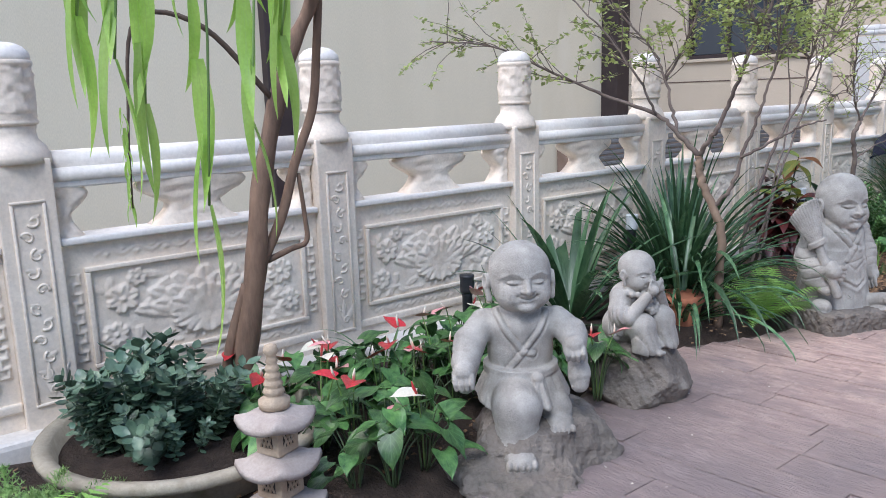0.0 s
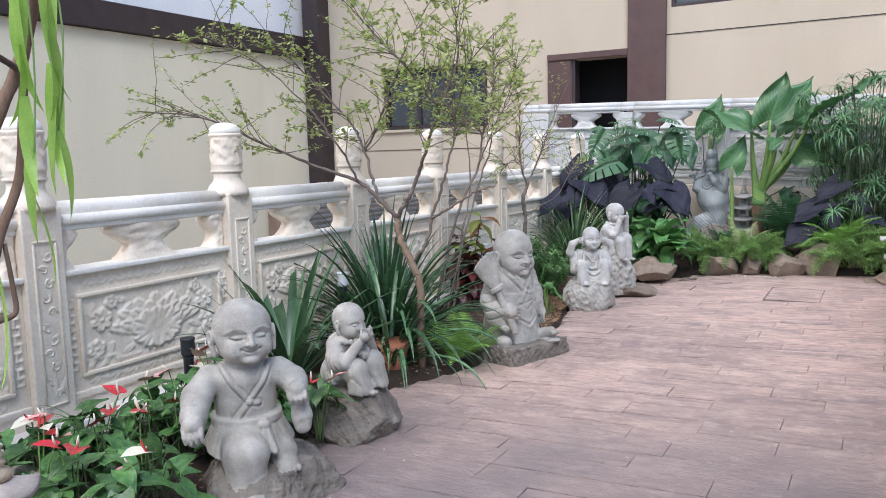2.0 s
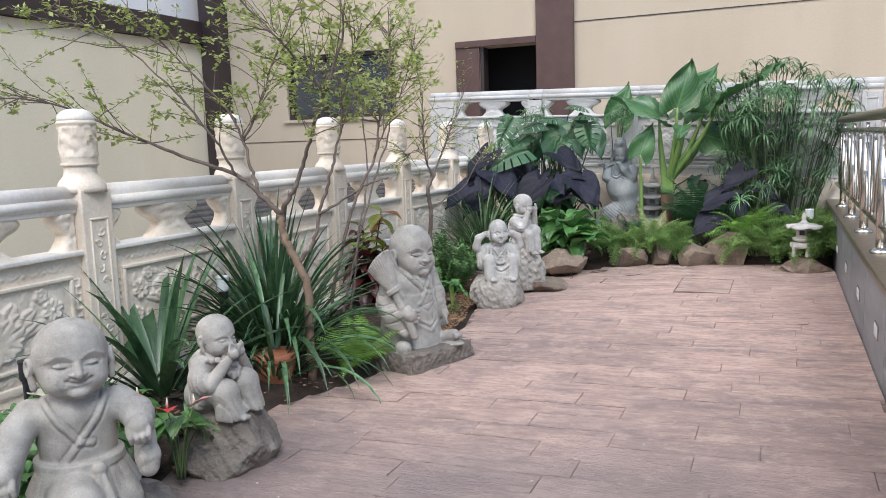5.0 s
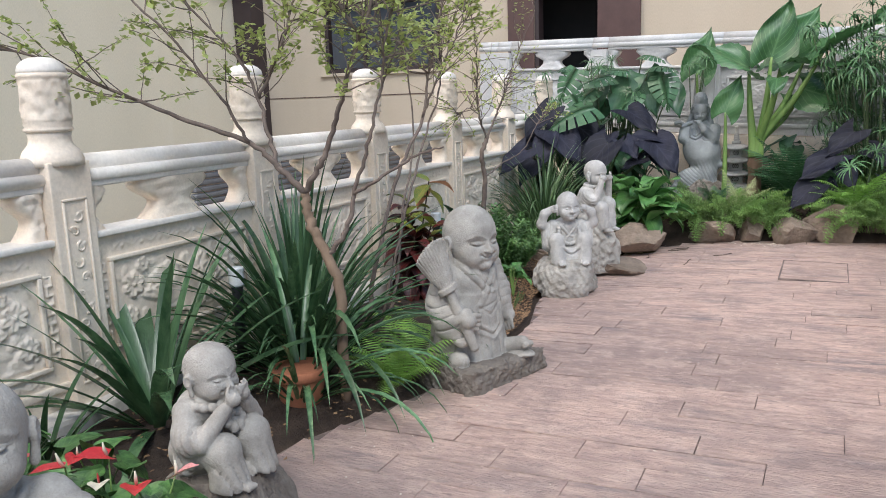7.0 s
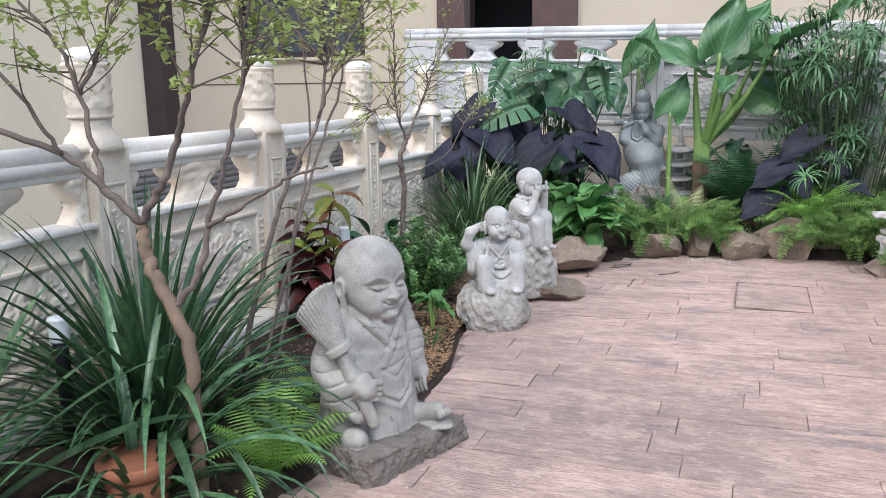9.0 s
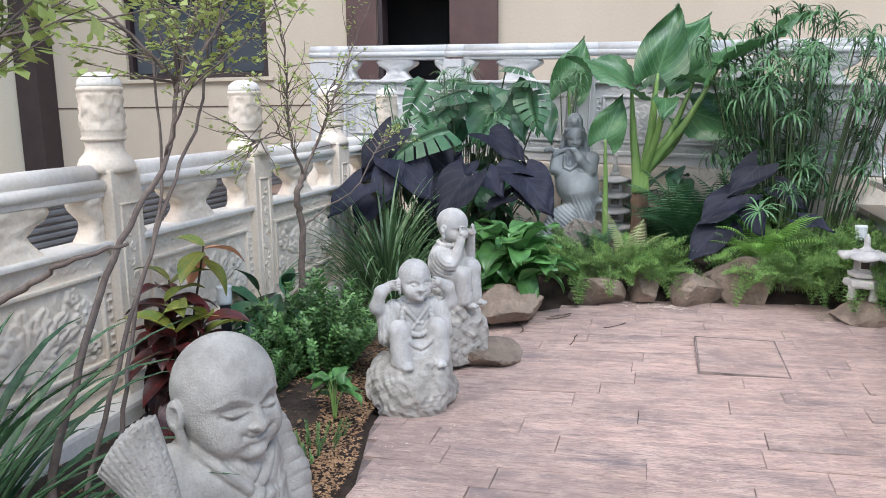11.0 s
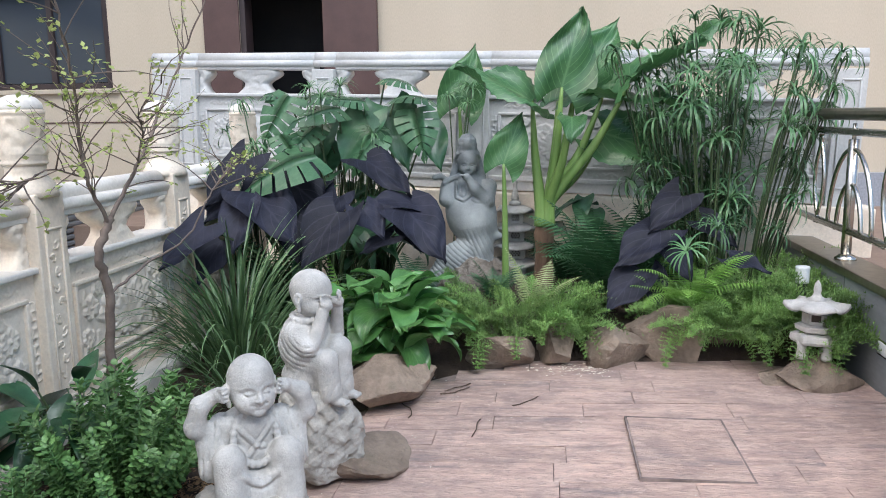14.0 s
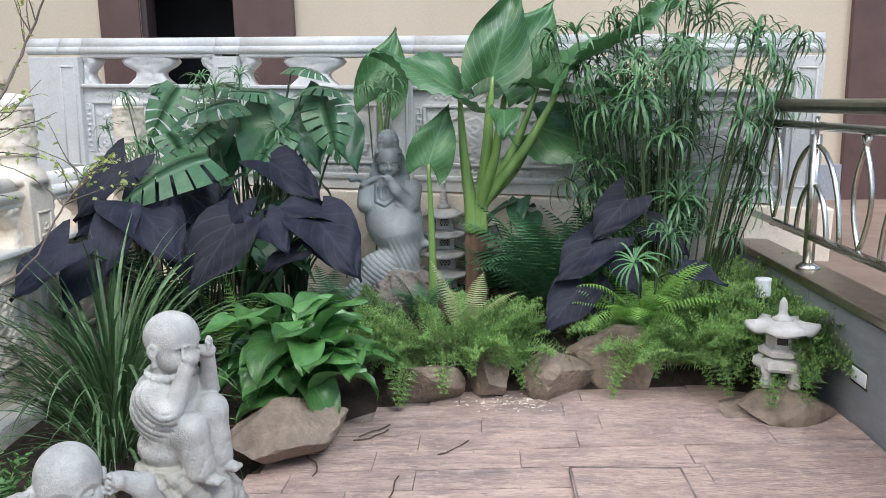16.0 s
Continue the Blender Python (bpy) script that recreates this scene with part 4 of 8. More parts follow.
def sm(a, b, k):
    h = np.clip(0.5 + 0.5 * (b - a) / k, 0, 1)
    return b * (1 - h) + a * h - k * h * (1 - h)


def cut(a, b, k):
    return -sm(-a, b, k)


def waves(X, Y, Z, f=1.0):
    return np.sin(17 * f * X + 3 * np.sin(11 * f * Y)) * np.sin(19 * f * Y + 2.5 * np.sin(13 * f * Z)) + 0.5 * np.sin(41 * f * X + 5 * Z) * np.sin(37 * f * Y + 31 * f * Z) + 0.4 * np.sin(83 * f * Z + 20 * X) * np.sin(71 * f * X + 9 * Y)


def head(X, Y, Z, c, s, yaw=0.0, pitch=0.0, smile=1.0, dot=False, ears=1.0, narrow=1.0):
    """A round bald head facing +x, s the half height."""
    x, y, z = X - c[0], Y - c[1], Z - c[2]
    cy, sy = math.cos(-yaw), math.sin(-yaw)
    x, y = x * cy - y * sy, x * sy + y * cy
    cp, sp = math.cos(pitch), math.sin(pitch)
    x, z = x * cp - z * sp, x * sp + z * cp
    x, y, z = x / s, y / s / narrow, z / s
    a = np.abs(y)
    front = step(x, 0.15, 0.45)
    d = ell(x, y, z, (-0.05, 0, 0.16), (0.90, 0.87, 0.84))
    d = sm(d, ell(x, y, z, (0.10, 0, -0.38), (0.73, 0.76, 0.60)), 0.22)
    d = sm(d, ell(x, a, z, (0.42, 0.34, -0.47), (0.36, 0.36, 0.33)), 0.18)
    d = sm(d, ell(x, y, z, (0.62, 0, -0.80), (0.20, 0.25, 0.15)), 0.10)
    # sockets, lids, brows
    d = d + 0.055 * bump(np.sqrt(((a - 0.34) / 1.9) ** 2 + ((z + 0.08) / 0.8) ** 2), 0.13) * front
    d = sm(d, ell(x, a, z, (0.67, 0.34, -0.135), (0.13, 0.19, 0.075)), 0.03)
    d = d + 0.045 * bump(line2(a, z, [(0.14, -0.165), (0.26, -0.20), (0.40, -0.195), (0.55, -0.13)]), 0.026) * front
    d = d + 0.018 * bump(line2(a, z, [(0.16, -0.07), (0.33, -0.03), (0.54, -0.07)]), 0.022) * front
    brow = line2(a, z, [(0.10, 0.0), (0.22, 0.09), (0.42, 0.13), (0.64, 0.03)])
    d = d - 0.030 * bump(brow, 0.045) * front
    # nose, mouth
    d = sm(d, cap(x, y, z, (0.80, 0, -0.02), (0.93, 0, -0.35), 0.05, 0.105), 0.07)
    d = sm(d, ell(x, a, z, (0.86, 0.115, -0.375), (0.10, 0.075, 0.065)), 0.025)
    mz = -0.575 + 0.55 * smile * a * a * 2.2
    lip = line2(a, z, [(0.0, -0.575), (0.12, -0.575 + 0.018 * smile), (0.27, -0.575 + 0.085 * smile)])
    d = d - 0.035 * bump(np.sqrt((a / 1.7) ** 2 + (z - mz) ** 2), 0.10) * front
    d = d + 0.065 * bump(lip, 0.026) * front
    d = d + 0.035 * bump(np.sqrt((a - 0.31) ** 2 + (z + 0.575 - 0.10 * smile) ** 2), 0.05) * front
    d = d + 0.022 * bump(line2(a, z, [(0.13, -0.40), (0.25, -0.48), (0.31, -0.56)]), 0.035) * front
    d = d + 0.020 * bump(line2(a, z, [(0.0, -0.69), (0.12, -0.68)]), 0.045) * front
    if ears:
        e = ell(x, a, z, (-0.08, 0.93, -0.10), (0.19, 0.12, 0.26))
        e = cut(e, ell(x, a, z, (-0.01, 1.04, -0.08), (0.11, 0.10, 0.17)), 0.02)
        e = sm(e, cap(x, a, z, (-0.02, 0.92, -0.32), (0.0, 0.88, -0.32 - 0.26 * ears), 0.075, 0.09), 0.03)
        d = sm(d, e, 0.03)
    if dot:
        d = sm(d, ell(x, y, z, (0.83, 0, 0.24), (0.06, 0.055, 0.055)), 0.015)
    return d * s


def palm(X, Y, Z, c, along, across, s=0.03, curl=0.5):
    """A small hand: palm, four fingers along `along`, spread over `across`, curled towards the normal."""
    al = np.array(along, float) / np.linalg.norm(along)
    ac = np.array(across, float)
    ac = ac - al * (ac @ al)
    ac = ac / np.linalg.norm(ac)
    n = np.cross(al, ac)
    c = np.array(c, float)
    d = ell(X, Y, Z, tuple(c), (s, s, s * 0.9))
    for k in range(4):
        b = c + ac * s * 0.50 * (k - 1.5) + al * s * 0.55 + n * s * 0.35
        m = b + al * s * (0.75 - 0.1 * abs(k - 1.3)) + n * s * 0.1
        e = m + al * s * 0.6 * (1 - curl) - n * s * curl
        f = np.minimum(cap(X, Y, Z, b, m, s * 0.27, s * 0.24), cap(X, Y, Z, m, e, s * 0.24, s * 0.20))
        d = sm(d, f, 0.003)
    th = c - ac * s * 0.9 + al * s * 0.1
    return sm(d, cap(X, Y, Z, th, th + al * s * 0.8 + n * s * 0.2, s * 0.28, s * 0.22), 0.004)


def facet_rock(X, Y, Z, c, r, seed, rough=0.006, n=16, top=None, flat=0.80):
    """A broken rock: many planes, chipped and pitted."""
    q = random.Random(seed)
    x, y, z = (X - c[0]) / r[0], (Y - c[1]) / r[1], (Z - c[2]) / r[2]
    d = np.sqrt(x * x + y * y + z * z) - 1
    for k in range(n):
        v = Vector((q.gauss(0, 1), q.gauss(0, 1), q.gauss(0, 0.8))).normalized()
        d = sm(-d, -(x * v.x + y * v.y + z * v.z - q.uniform(flat - 0.08, flat + 0.10)), 0.05) * -1
    d = d * min(r) * 0.9
    d = d + rough * waves(X + 0.1 * seed, Y, Z, 1.3) + 0.45 * rough * waves(X, Y + 0.2 * seed, Z, 3.7)
    if top is not None:
        d = np.maximum(d, Z - top + 0.4 * rough * waves(X, Y, 0 * Z, 1.2))
    return np.maximum(d, -Z - 0.02)


def statue(name, label, fig, rock, lo, hi, m, mats, h=0.0072, join=0.006):
    def total(X, Y, Z):
        f = fig(X, Y, Z)
        return sm(f, rock(X, Y, Z), join) if rock else f
    pos, faces = nets(total, lo, hi, h)
    me = bpy.data.meshes.new(name)
    me.from_pydata(pos.tolist(), [], faces.tolist())
    for mm in mats:
        me.materials.append(mm)
    me.shade_smooth()
    if rock:
        cen = pos[faces].mean(axis=1)
        isr = rock(cen[:, 0], cen[:, 1], cen[:, 2]) < fig(cen[:, 0], cen[:, 1], cen[:, 2])
        me.polygons.foreach_set("material_index", isr.astype(np.int32))
    me.update()
    ob = new(name, me)
    ob.matrix_basis = m
    return tagged(ob, label, "statue", "garden monk statues" if "monk" in name else "")


def lapels(d, X, Y, Z, z0, z1, half, w=0.010, up=0.006):
    """Two crossing robe edges on the chest, from the shoulders to the waist."""
    f = step(X, 0.0, 0.03)
    for sg, lo_ in ((1, 1.0), (-1, 0.72)):
        pts = [(sg * half, z0), (sg * half * 0.62, z0 - 0.33 * (z0 - z1)), (0.0, z0 - 0.68 * (z0 - z1)), (-sg * half * 0.55 * lo_, z0 - (z0 - z1) * lo_ * 1.0)]
        q = line2(Y, Z, pts)
        d = d - up * bump(q, w) * f
        d = d + up * 0.9 * bump(np.abs(q - w * 1.35), w * 0.35) * f
    return d


def monk_pointing(X, Y, Z):
    d = ell(X, Y, Z, (0.0, 0, 0.36), (0.085, 0.112, 0.15))
    d = sm(d, ell(X, Y, Z, (0.0, 0, 0.455), (0.075, 0.135, 0.055)), 0.04)
    d = lapels(d, X, Y, Z, 0.50, 0.31, 0.085)
    ang = np.arctan2(Y, X)
    rad = np.sqrt(X ** 2 + (Y / 1.12) ** 2)
    sk = rad - (0.102 + 0.42 * np.clip(0.31 - Z, 0, 0.2) + 0.006 * np.sin(5 * ang)) + creases(ang * 3.1, 0.005) * step(-Z, -0.30, -0.24)
    hem = 0.198 + 0.012 * np.sin(4 * ang + 1)
    d = sm(d, np.maximum(np.maximum(sk, hem - Z), Z - 0.31), 0.012)
    belt = np.maximum(np.abs(rad - 0.104) - 0.010, np.abs(Z - 0.302 + 0.02 * X) - 0.013)
    d = sm(d, belt, 0.006)
    d = sm(d, ell(X, Y, Z, (0.115, 0.045, 0.292), (0.018, 0.022, 0.018)), 0.004)
    for g in (-0.015, 0.02):
        d = sm(d, cap(X, Y, Z, (0.12, 0.045 + 0.3 * g, 0.285), (0.158, 0.05 + g, 0.205), 0.008, 0.013), 0.004)
    ar = limb(X, Y, Z, [(0.0, -0.125, 0.458), (0.06, -0.175, 0.405), (0.13, -0.195, 0.355)], [0.044, 0.050, 0.046])
    ar = sm(ar, limb(X, Y, Z, [(0.08, -0.185, 0.37), (0.135, -0.195, 0.285)], [0.040, 0.030]), 0.02)
    f_ = np.sqrt((X - 0.0) ** 2 + (Y + 0.125) ** 2 + (Z - 0.50) ** 2)
    ar = ar + creases(f_ / 0.047, 0.0028) * step(-Y, 0.14, 0.19)
    ar = cut(ar, ell(X, Y, Z, (0.182, -0.20, 0.335), (0.034, 0.034, 0.040)), 0.005)
    al = limb(X, Y, Z, [(0.0, 0.125, 0.458), (0.06, 0.165, 0.425), (0.115, 0.165, 0.41)], [0.044, 0.046, 0.040])
    al = sm(al, limb(X, Y, Z, [(0.075, 0.175, 0.40), (0.115, 0.18, 0.30), (0.12, 0.18, 0.27)], [0.034, 0.033, 0.030]), 0.018)
    f_ = np.sqrt(X ** 2 + (Y - 0.125) ** 2 + (Z - 0.50) ** 2)
    al = al + creases(f_ / 0.047 + 0.4, 0.0028) * step(Y, 0.13, 0.17)
    d = sm(d, sm(ar, al, 0.004), 0.018)
    d = sm(d, palm(X, Y, Z, (0.172, -0.20, 0.345), (0.45, 0.0, -0.9), (0.3, 1, 0.1), 0.036, 0.3), 0.006)
    d = sm(d, palm(X, Y, Z, (0.148, 0.158, 0.415), (0.5, 0.0, -0.85), (0.2, 1, 0), 0.034, 0.45), 0.006)
    leg = limb(X, Y, Z, [(0.04, -0.03, 0.235), (0.14, -0.03, 0.205), (0.165, -0.03, 0.090)], [0.078, 0.076, 0.066], 0.03)
    leg = np.maximum(leg, 0.055 + 0.008 * np.sin(60 * Y) - Z) + 0.0022 * np.sin(46 * (Z + 0.5 * Y)) * np.sin(30 * Y)
    d = sm(d, leg, 0.008)
    d = sm(d, ell(X, Y, Z, (0.220, -0.03, 0.070), (0.072, 0.050, 0.032)), 0.006)
    for k in range(5):
        d = sm(d, ell(X, Y, Z, (0.280 - 0.004 * abs(k - 1.5), -0.070 + 0.020 * k, 0.062), (0.020, 0.0105, 0.016)), 0.002)
    d = sm(d, limb(X, Y, Z, [(0.02, 0.075, 0.22), (0.075, 0.11, 0.165)], [0.062, 0.055]) + creases((Z + Y) / 0.03, 0.003), 0.01)
    d = sm(d, ell(X, Y, Z, (0.125, 0.115, 0.145), (0.062, 0.042, 0.030)), 0.006)
    for k in range(5):
        d = sm(d, ell(X, Y, Z, (0.178, 0.085 + 0.016 * k, 0.138), (0.016, 0.009, 0.013)), 0.002)
    return sm(d, head(X, Y, Z, (0.012, 0, 0.612), 0.121, 0.12, -0.16, 1.1), 0.012)


def rock_pointing(X, Y, Z):
    d = facet_rock(X, Y, Z, (0.02, 0.06, 0.02), (0.27, 0.29, 0.17), 3, 0.005, 14, 0.155 - 0.10 * X)
    return sm(d, facet_rock(X, Y, Z, (0.18, -0.02, -0.02), (0.26, 0.27, 0.095), 8, 0.005, 12, 0.055), 0.02)


statue("monk_statue", "grey stone monk statue pointing with both arms, standing on rock", monk_pointing, rock_pointing, (-0.3, -0.34, -0.03), (0.50, 0.38, 0.76),
       pose(1.16, -1.13, -0.01, 0, 0, -38), (M_STATUE, M_BASE), 0.0042)


def beads(X, Y, Z, c, ry, rz, s, n=15, tilt=0.0, a0=0.0, a1=2 * math.pi):
    d = None
    for k in range(n):
        a = a0 + (a1 - a0) * k / (n - 1)
        p = (c[0] + tilt * (1 - math.cos(a)), c[1] + ry * math.sin(a), c[2] - rz * (1 - math.cos(a)))
        e = ell(X, Y, Z, p, (s, s, s))
        d = e if d is None else np.minimum(d, e)
    return d


def monk_mouth(X, Y, Z):
    X, Y, Z = X / 0.82, Y / 0.82, (Z - 0.10) / 0.82
    b = 0.165
    d = ell(X, Y, Z, (-0.02, 0, b + 0.13), (0.088, 0.098, 0.135))
    d = sm(d, ell(X, Y, Z, (-0.015, 0, b + 0.215), (0.078, 0.108, 0.05)), 0.04)
    # robe over the lap, falling straight from the knees
    lap = limb(X, Y, Z, [(0.0, -0.06, b + 0.075), (0.115, -0.075, b + 0.085), (0.135, -0.075, b - 0.02)], [0.062, 0.058, 0.066])
    lap = sm(lap, limb(X, Y, Z, [(0.0, 0.06, b + 0.085), (0.125, 0.065, b + 0.100), (0.14, 0.07, b - 0.02)], [0.06, 0.056, 0.064]), 0.028)
    lap = np.maximum(lap, b - 0.035 + 0.006 * np.sin(70 * Y) - Z)
    lap = lap + creases((Y + 0.25 * Z) / 0.034 + 0.3, 0.009, 3) * step(-Z, -b - 0.09, -b - 0.03)
    d = sm(d, lap, 0.02)
    back = ell(X, Y, Z, (-0.04, 0, b + 0.05), (0.11, 0.13, 0.10))
    d = sm(d, back, 0.03)
    for g in (-1, 1):
        sl = limb(X, Y, Z, [(-0.015, g * 0.098, b + 0.215), (0.035, g * 0.135, b + 0.135)], [0.042, 0.052])
        sl = sm(sl, limb(X, Y, Z, [(0.01, g * 0.125, b + 0.15), (-0.005, g * 0.13, b + 0.035)], [0.046, 0.034]), 0.02)
        sl = sl + creases((X * 0.9 + 0.25 * Z) / 0.024 + 0.2, 0.011, 3) * step(-Z, -b - 0.21, -b - 0.15)
        d = sm(d, sl, 0.012)
        d = sm(d, limb(X, Y, Z, [(0.075, g * 0.130, b + 0.128), (0.118, g * 0.050, b + 0.225)], [0.036, 0.024]), 0.006)
        d = sm(d, palm(X, Y, Z, (0.126 + 0.012 * (g < 0), g * 0.030, b + 0.255), (0.1, -g * 0.35, 1), (0.2, -g, -0.3), 0.027, 0.25), 0.004)
    d = sm(d, beads(X, Y, Z, (-0.045, 0, b + 0.250), 0.092, 0.013, 0.0165, 19, 0.066), 0.003)
    d = sm(d, beads(X, Y, Z, (0.095, 0.0, b + 0.195), 0.036, 0.022, 0.0165, 8, 0.012), 0.003)
    d = sm(d, beads(X, Y, Z, (0.10, 0.0, b + 0.165), 0.022, 0.012, 0.0165, 6, 0.010), 0.003)
    d = sm(d, ell(X, Y, Z, (0.18, -0.06, b - 0.03), (0.04, 0.026, 0.018)), 0.006)
    for k in range(4):
        d = sm(d, ell(X, Y, Z, (0.213, -0.078 + 0.012 * k, b - 0.032), (0.012, 0.007, 0.011)), 0.002)
    return 0.82 * sm(d, head(X, Y, Z, (0.02, 0, b + 0.330), 0.100, -0.06, 0.02, 0.6, True), 0.010)


def rock_mouth(X, Y, Z):
    return facet_rock(X, Y, Z, (0.03, 0.0, 0.05), (0.225, 0.215, 0.21), 12, 0.006, 14, 0.215)


statue("monk_statue", "small grey stone monk statue covering its mouth, seated on brown rock", monk_mouth, rock_mouth, (-0.26, -0.26, -0.03), (0.3, 0.26, 0.62),
       pose(1.10, -0.43, -0.01, 0, 0, 0), (M_STATUE, M_BASE), 0.0042)


def monk_broom(X, Y, Z):
    b = 0.11
    Z = b + (Z - b) / 1.10
    ang = np.arctan2(Y, X)
    d = ell(X, Y, Z, (0.0, 0, b + 0.20), (0.128, 0.145, 0.20))
    d = sm(d, ell(X, Y, Z, (0.0, 0, b + 0.325), (0.102, 0.15, 0.085)), 0.05)
    d = lapels(d, X, Y, Z, b + 0.40, b + 0.215, 0.105, 0.012, 0.007)
    d = d + 0.004 * bump(line2(Y, Z, [(-0.06, b + 0.395), (0.0, b + 0.345), (0.05, b + 0.325)]), 0.006) * step(X, 0.02, 0.06)
    rad = np.sqrt(X ** 2 + (Y / 1.12) ** 2)
    sk = rad - (0.172 - 0.16 * (Z - b) + 0.02 * np.clip(b + 0.06 - Z, 0, 0.1)) + creases(ang * 2.9 + 0.3, 0.0045) * step(-Z, -b - 0.20, -b - 0.12)
    d = sm(d, np.maximum(np.maximum(sk, b - 0.012 + 0.008 * np.sin(6 * ang) - Z), Z - b - 0.26), 0.025)
    f_ = step(X, 0.03, 0.08)
    loop = line2(Y, Z, [(-0.10, b + 0.20), (-0.07, b + 0.13), (0.0, b + 0.095), (0.06, b + 0.125), (0.09, b + 0.21)])
    d = d + 0.006 * bump(loop, 0.0055) * f_ - 0.005 * bump(loop - 0.014, 0.008) * f_
    d = d + 0.005 * bump(line2(Y, Z, [(-0.06, b + 0.215), (0.0, b + 0.175), (0.07, b + 0.215)]), 0.005) * f_
    d = d + 0.005 * bump(line2(Y, Z, [(0.09, b + 0.30), (0.06, b + 0.225), (-0.06, b + 0.205)]), 0.005) * f_
    # broom arm: wide sleeve with swags
    sl = limb(X, Y, Z, [(0.0, -0.135, b + 0.345), (0.025, -0.178, b + 0.235), (0.06, -0.182, b + 0.165)], [0.058, 0.066, 0.058], 0.03)
    sl = sm(sl, limb(X, Y, Z, [(0.06, -0.185, b + 0.20), (0.145, -0.165, b + 0.195)], [0.058, 0.044]), 0.03)
    sl = sm(sl, limb(X, Y, Z, [(0.05, -0.18, b + 0.15), (0.13, -0.165, b + 0.10)], [0.046, 0.028]), 0.025)
    f_ = np.sqrt((X - 0.03) ** 2 + (Z - b - 0.36) ** 2)
    sl = sl + creases(f_ / 0.046 + 0.2, 0.007, 6) * step(-Y, 0.10, 0.16) * step(-Z, -b - 0.33, -b - 0.26)
    d = sm(d, sl, 0.014)
    # the other arm hangs down
    la = limb(X, Y, Z, [(0.0, 0.145, b + 0.34), (0.02, 0.178, b + 0.23), (0.045, 0.182, b + 0.15)], [0.056, 0.054, 0.048], 0.03)
    la = la + creases((Z - 0.7 * X) / 0.038, 0.005) * step(Y, 0.13, 0.17)
    d = sm(d, la, 0.015)
    d = sm(d, palm(X, Y, Z, (0.075, 0.185, b + 0.130), (0.25, 0, -1), (1, 0.1, 0.2), 0.034, 0.1), 0.006)
    d = sm(d, palm(X, Y, Z, (0.168, -0.168, b + 0.190), (0.2, 1, -0.15), (0.3, 0.0, 1), 0.038, 0.55), 0.006)
    # broom: handle, binding, fan of bristles
    d = sm(d, limb(X, Y, Z, [(0.185, -0.150, b + 0.085), (0.105, -0.215, b + 0.31)], [0.021, 0.023]), 0.003)
    for q in (0.45, 0.62):
        p_ = (0.185 - 0.08 * q, -0.150 - 0.065 * q, b + 0.085 + 0.225 * q)
        d = np.minimum(d, cap(X, Y, Z, p_, (p_[0] - 0.003, p_[1] - 0.0024, p_[2] + 0.008), 0.0245, 0.0245))
    o = np.array((0.103, -0.217, b + 0.315))
    top = np.array((0.045, -0.275, b + 0.475))
    L = float(np.linalg.norm(top - o))
    ax_ = (top - o) / L
    w_ = np.array((0.68, 0.733, 0.0))
    w_ = w_ - ax_ * (w_ @ ax_)
    w_ = w_ / np.linalg.norm(w_)
    n_ = np.cross(ax_, w_)
    x, y, z = X - o[0], Y - o[1], Z - o[2]
    t = x * ax_[0] + y * ax_[1] + z * ax_[2]
    u = x * w_[0] + y * w_[1] + z * w_[2]
    v = x * n_[0] + y * n_[1] + z * n_[2]
    tc = np.clip(t / L, 0, 1.1)
    hw, th = 0.030 + 0.048 * tc ** 0.8, 0.024 + 0.014 * tc
    k0 = np.sqrt((u / hw) ** 2 + (v / th) ** 2)
    fan = np.maximum(np.maximum((k0 - 1) * 0.030, t - L - 0.25 * u + 0.02 * (u / 0.08) ** 2), -t)
    fan = fan + creases(u / hw * 5.5, 0.0055, 4) * step(t, 0.01, 0.04) * step(L + 0.02 - t, 0.0, 0.01)
    d = sm(d, fan, 0.004)
    ring = np.maximum((np.sqrt((u / 0.044) ** 2 + (v / 0.036) ** 2) - 1) * 0.036, np.abs(t + 0.004) - 0.012)
    d = sm(d, ring, 0.008)
    # sandalled foot and the tip of the other shoe
    d = sm(d, limb(X, Y, Z, [(0.13, 0.10, b + 0.02), (0.215, 0.125, b + 0.045)], [0.036, 0.030]), 0.008)
    d = np.minimum(d, ell(X, Y, Z, (0.205, 0.125, b + 0.005), (0.075, 0.045, 0.014)))
    for k in range(4):
        d = sm(d, ell(X, Y, Z, (0.245, 0.100 + 0.015 * k, b + 0.045), (0.016, 0.008, 0.014)), 0.002)
    d = sm(d, ell(X, Y, Z, (0.115, -0.175, b + 0.018), (0.050, 0.044, 0.036)), 0.006)
    return sm(d, head(X, Y, Z, (0.025, 0.005, b + 0.475), 0.132, -0.05, -0.06, 1.2, narrow=1.04), 0.012)


def rock_broom(X, Y, Z):
    d = np.maximum(np.maximum(np.abs(X - 0.03) - 0.205, np.abs(Y) - 0.22), np.abs(Z - 0.043) - 0.060) - 0.010
    side = step(np.maximum(np.abs(X - 0.03) / 0.205, np.abs(Y) / 0.22), 0.85, 1.0)
    d = d + side * (0.010 * waves(X, Y, Z * 0.6, 1.5) + 0.005 * waves(X, Y, Z, 4.0)) + 0.0025 * waves(X, Y, Z, 2.5) + 0.10 * np.clip(Z - 0.07, 0, 1) * side
    return np.maximum(d, -Z - 0.02)


statue("monk_statue", "large grey stone monk statue holding a broom over one shoulder", monk_broom, rock_broom, (-0.27, -0.38, -0.03), (0.33, 0.30, 0.82),
       pose(1.21, 1.08, -0.015, 0, 0, -20), (M_STATUE, M_BASE), 0.0042)


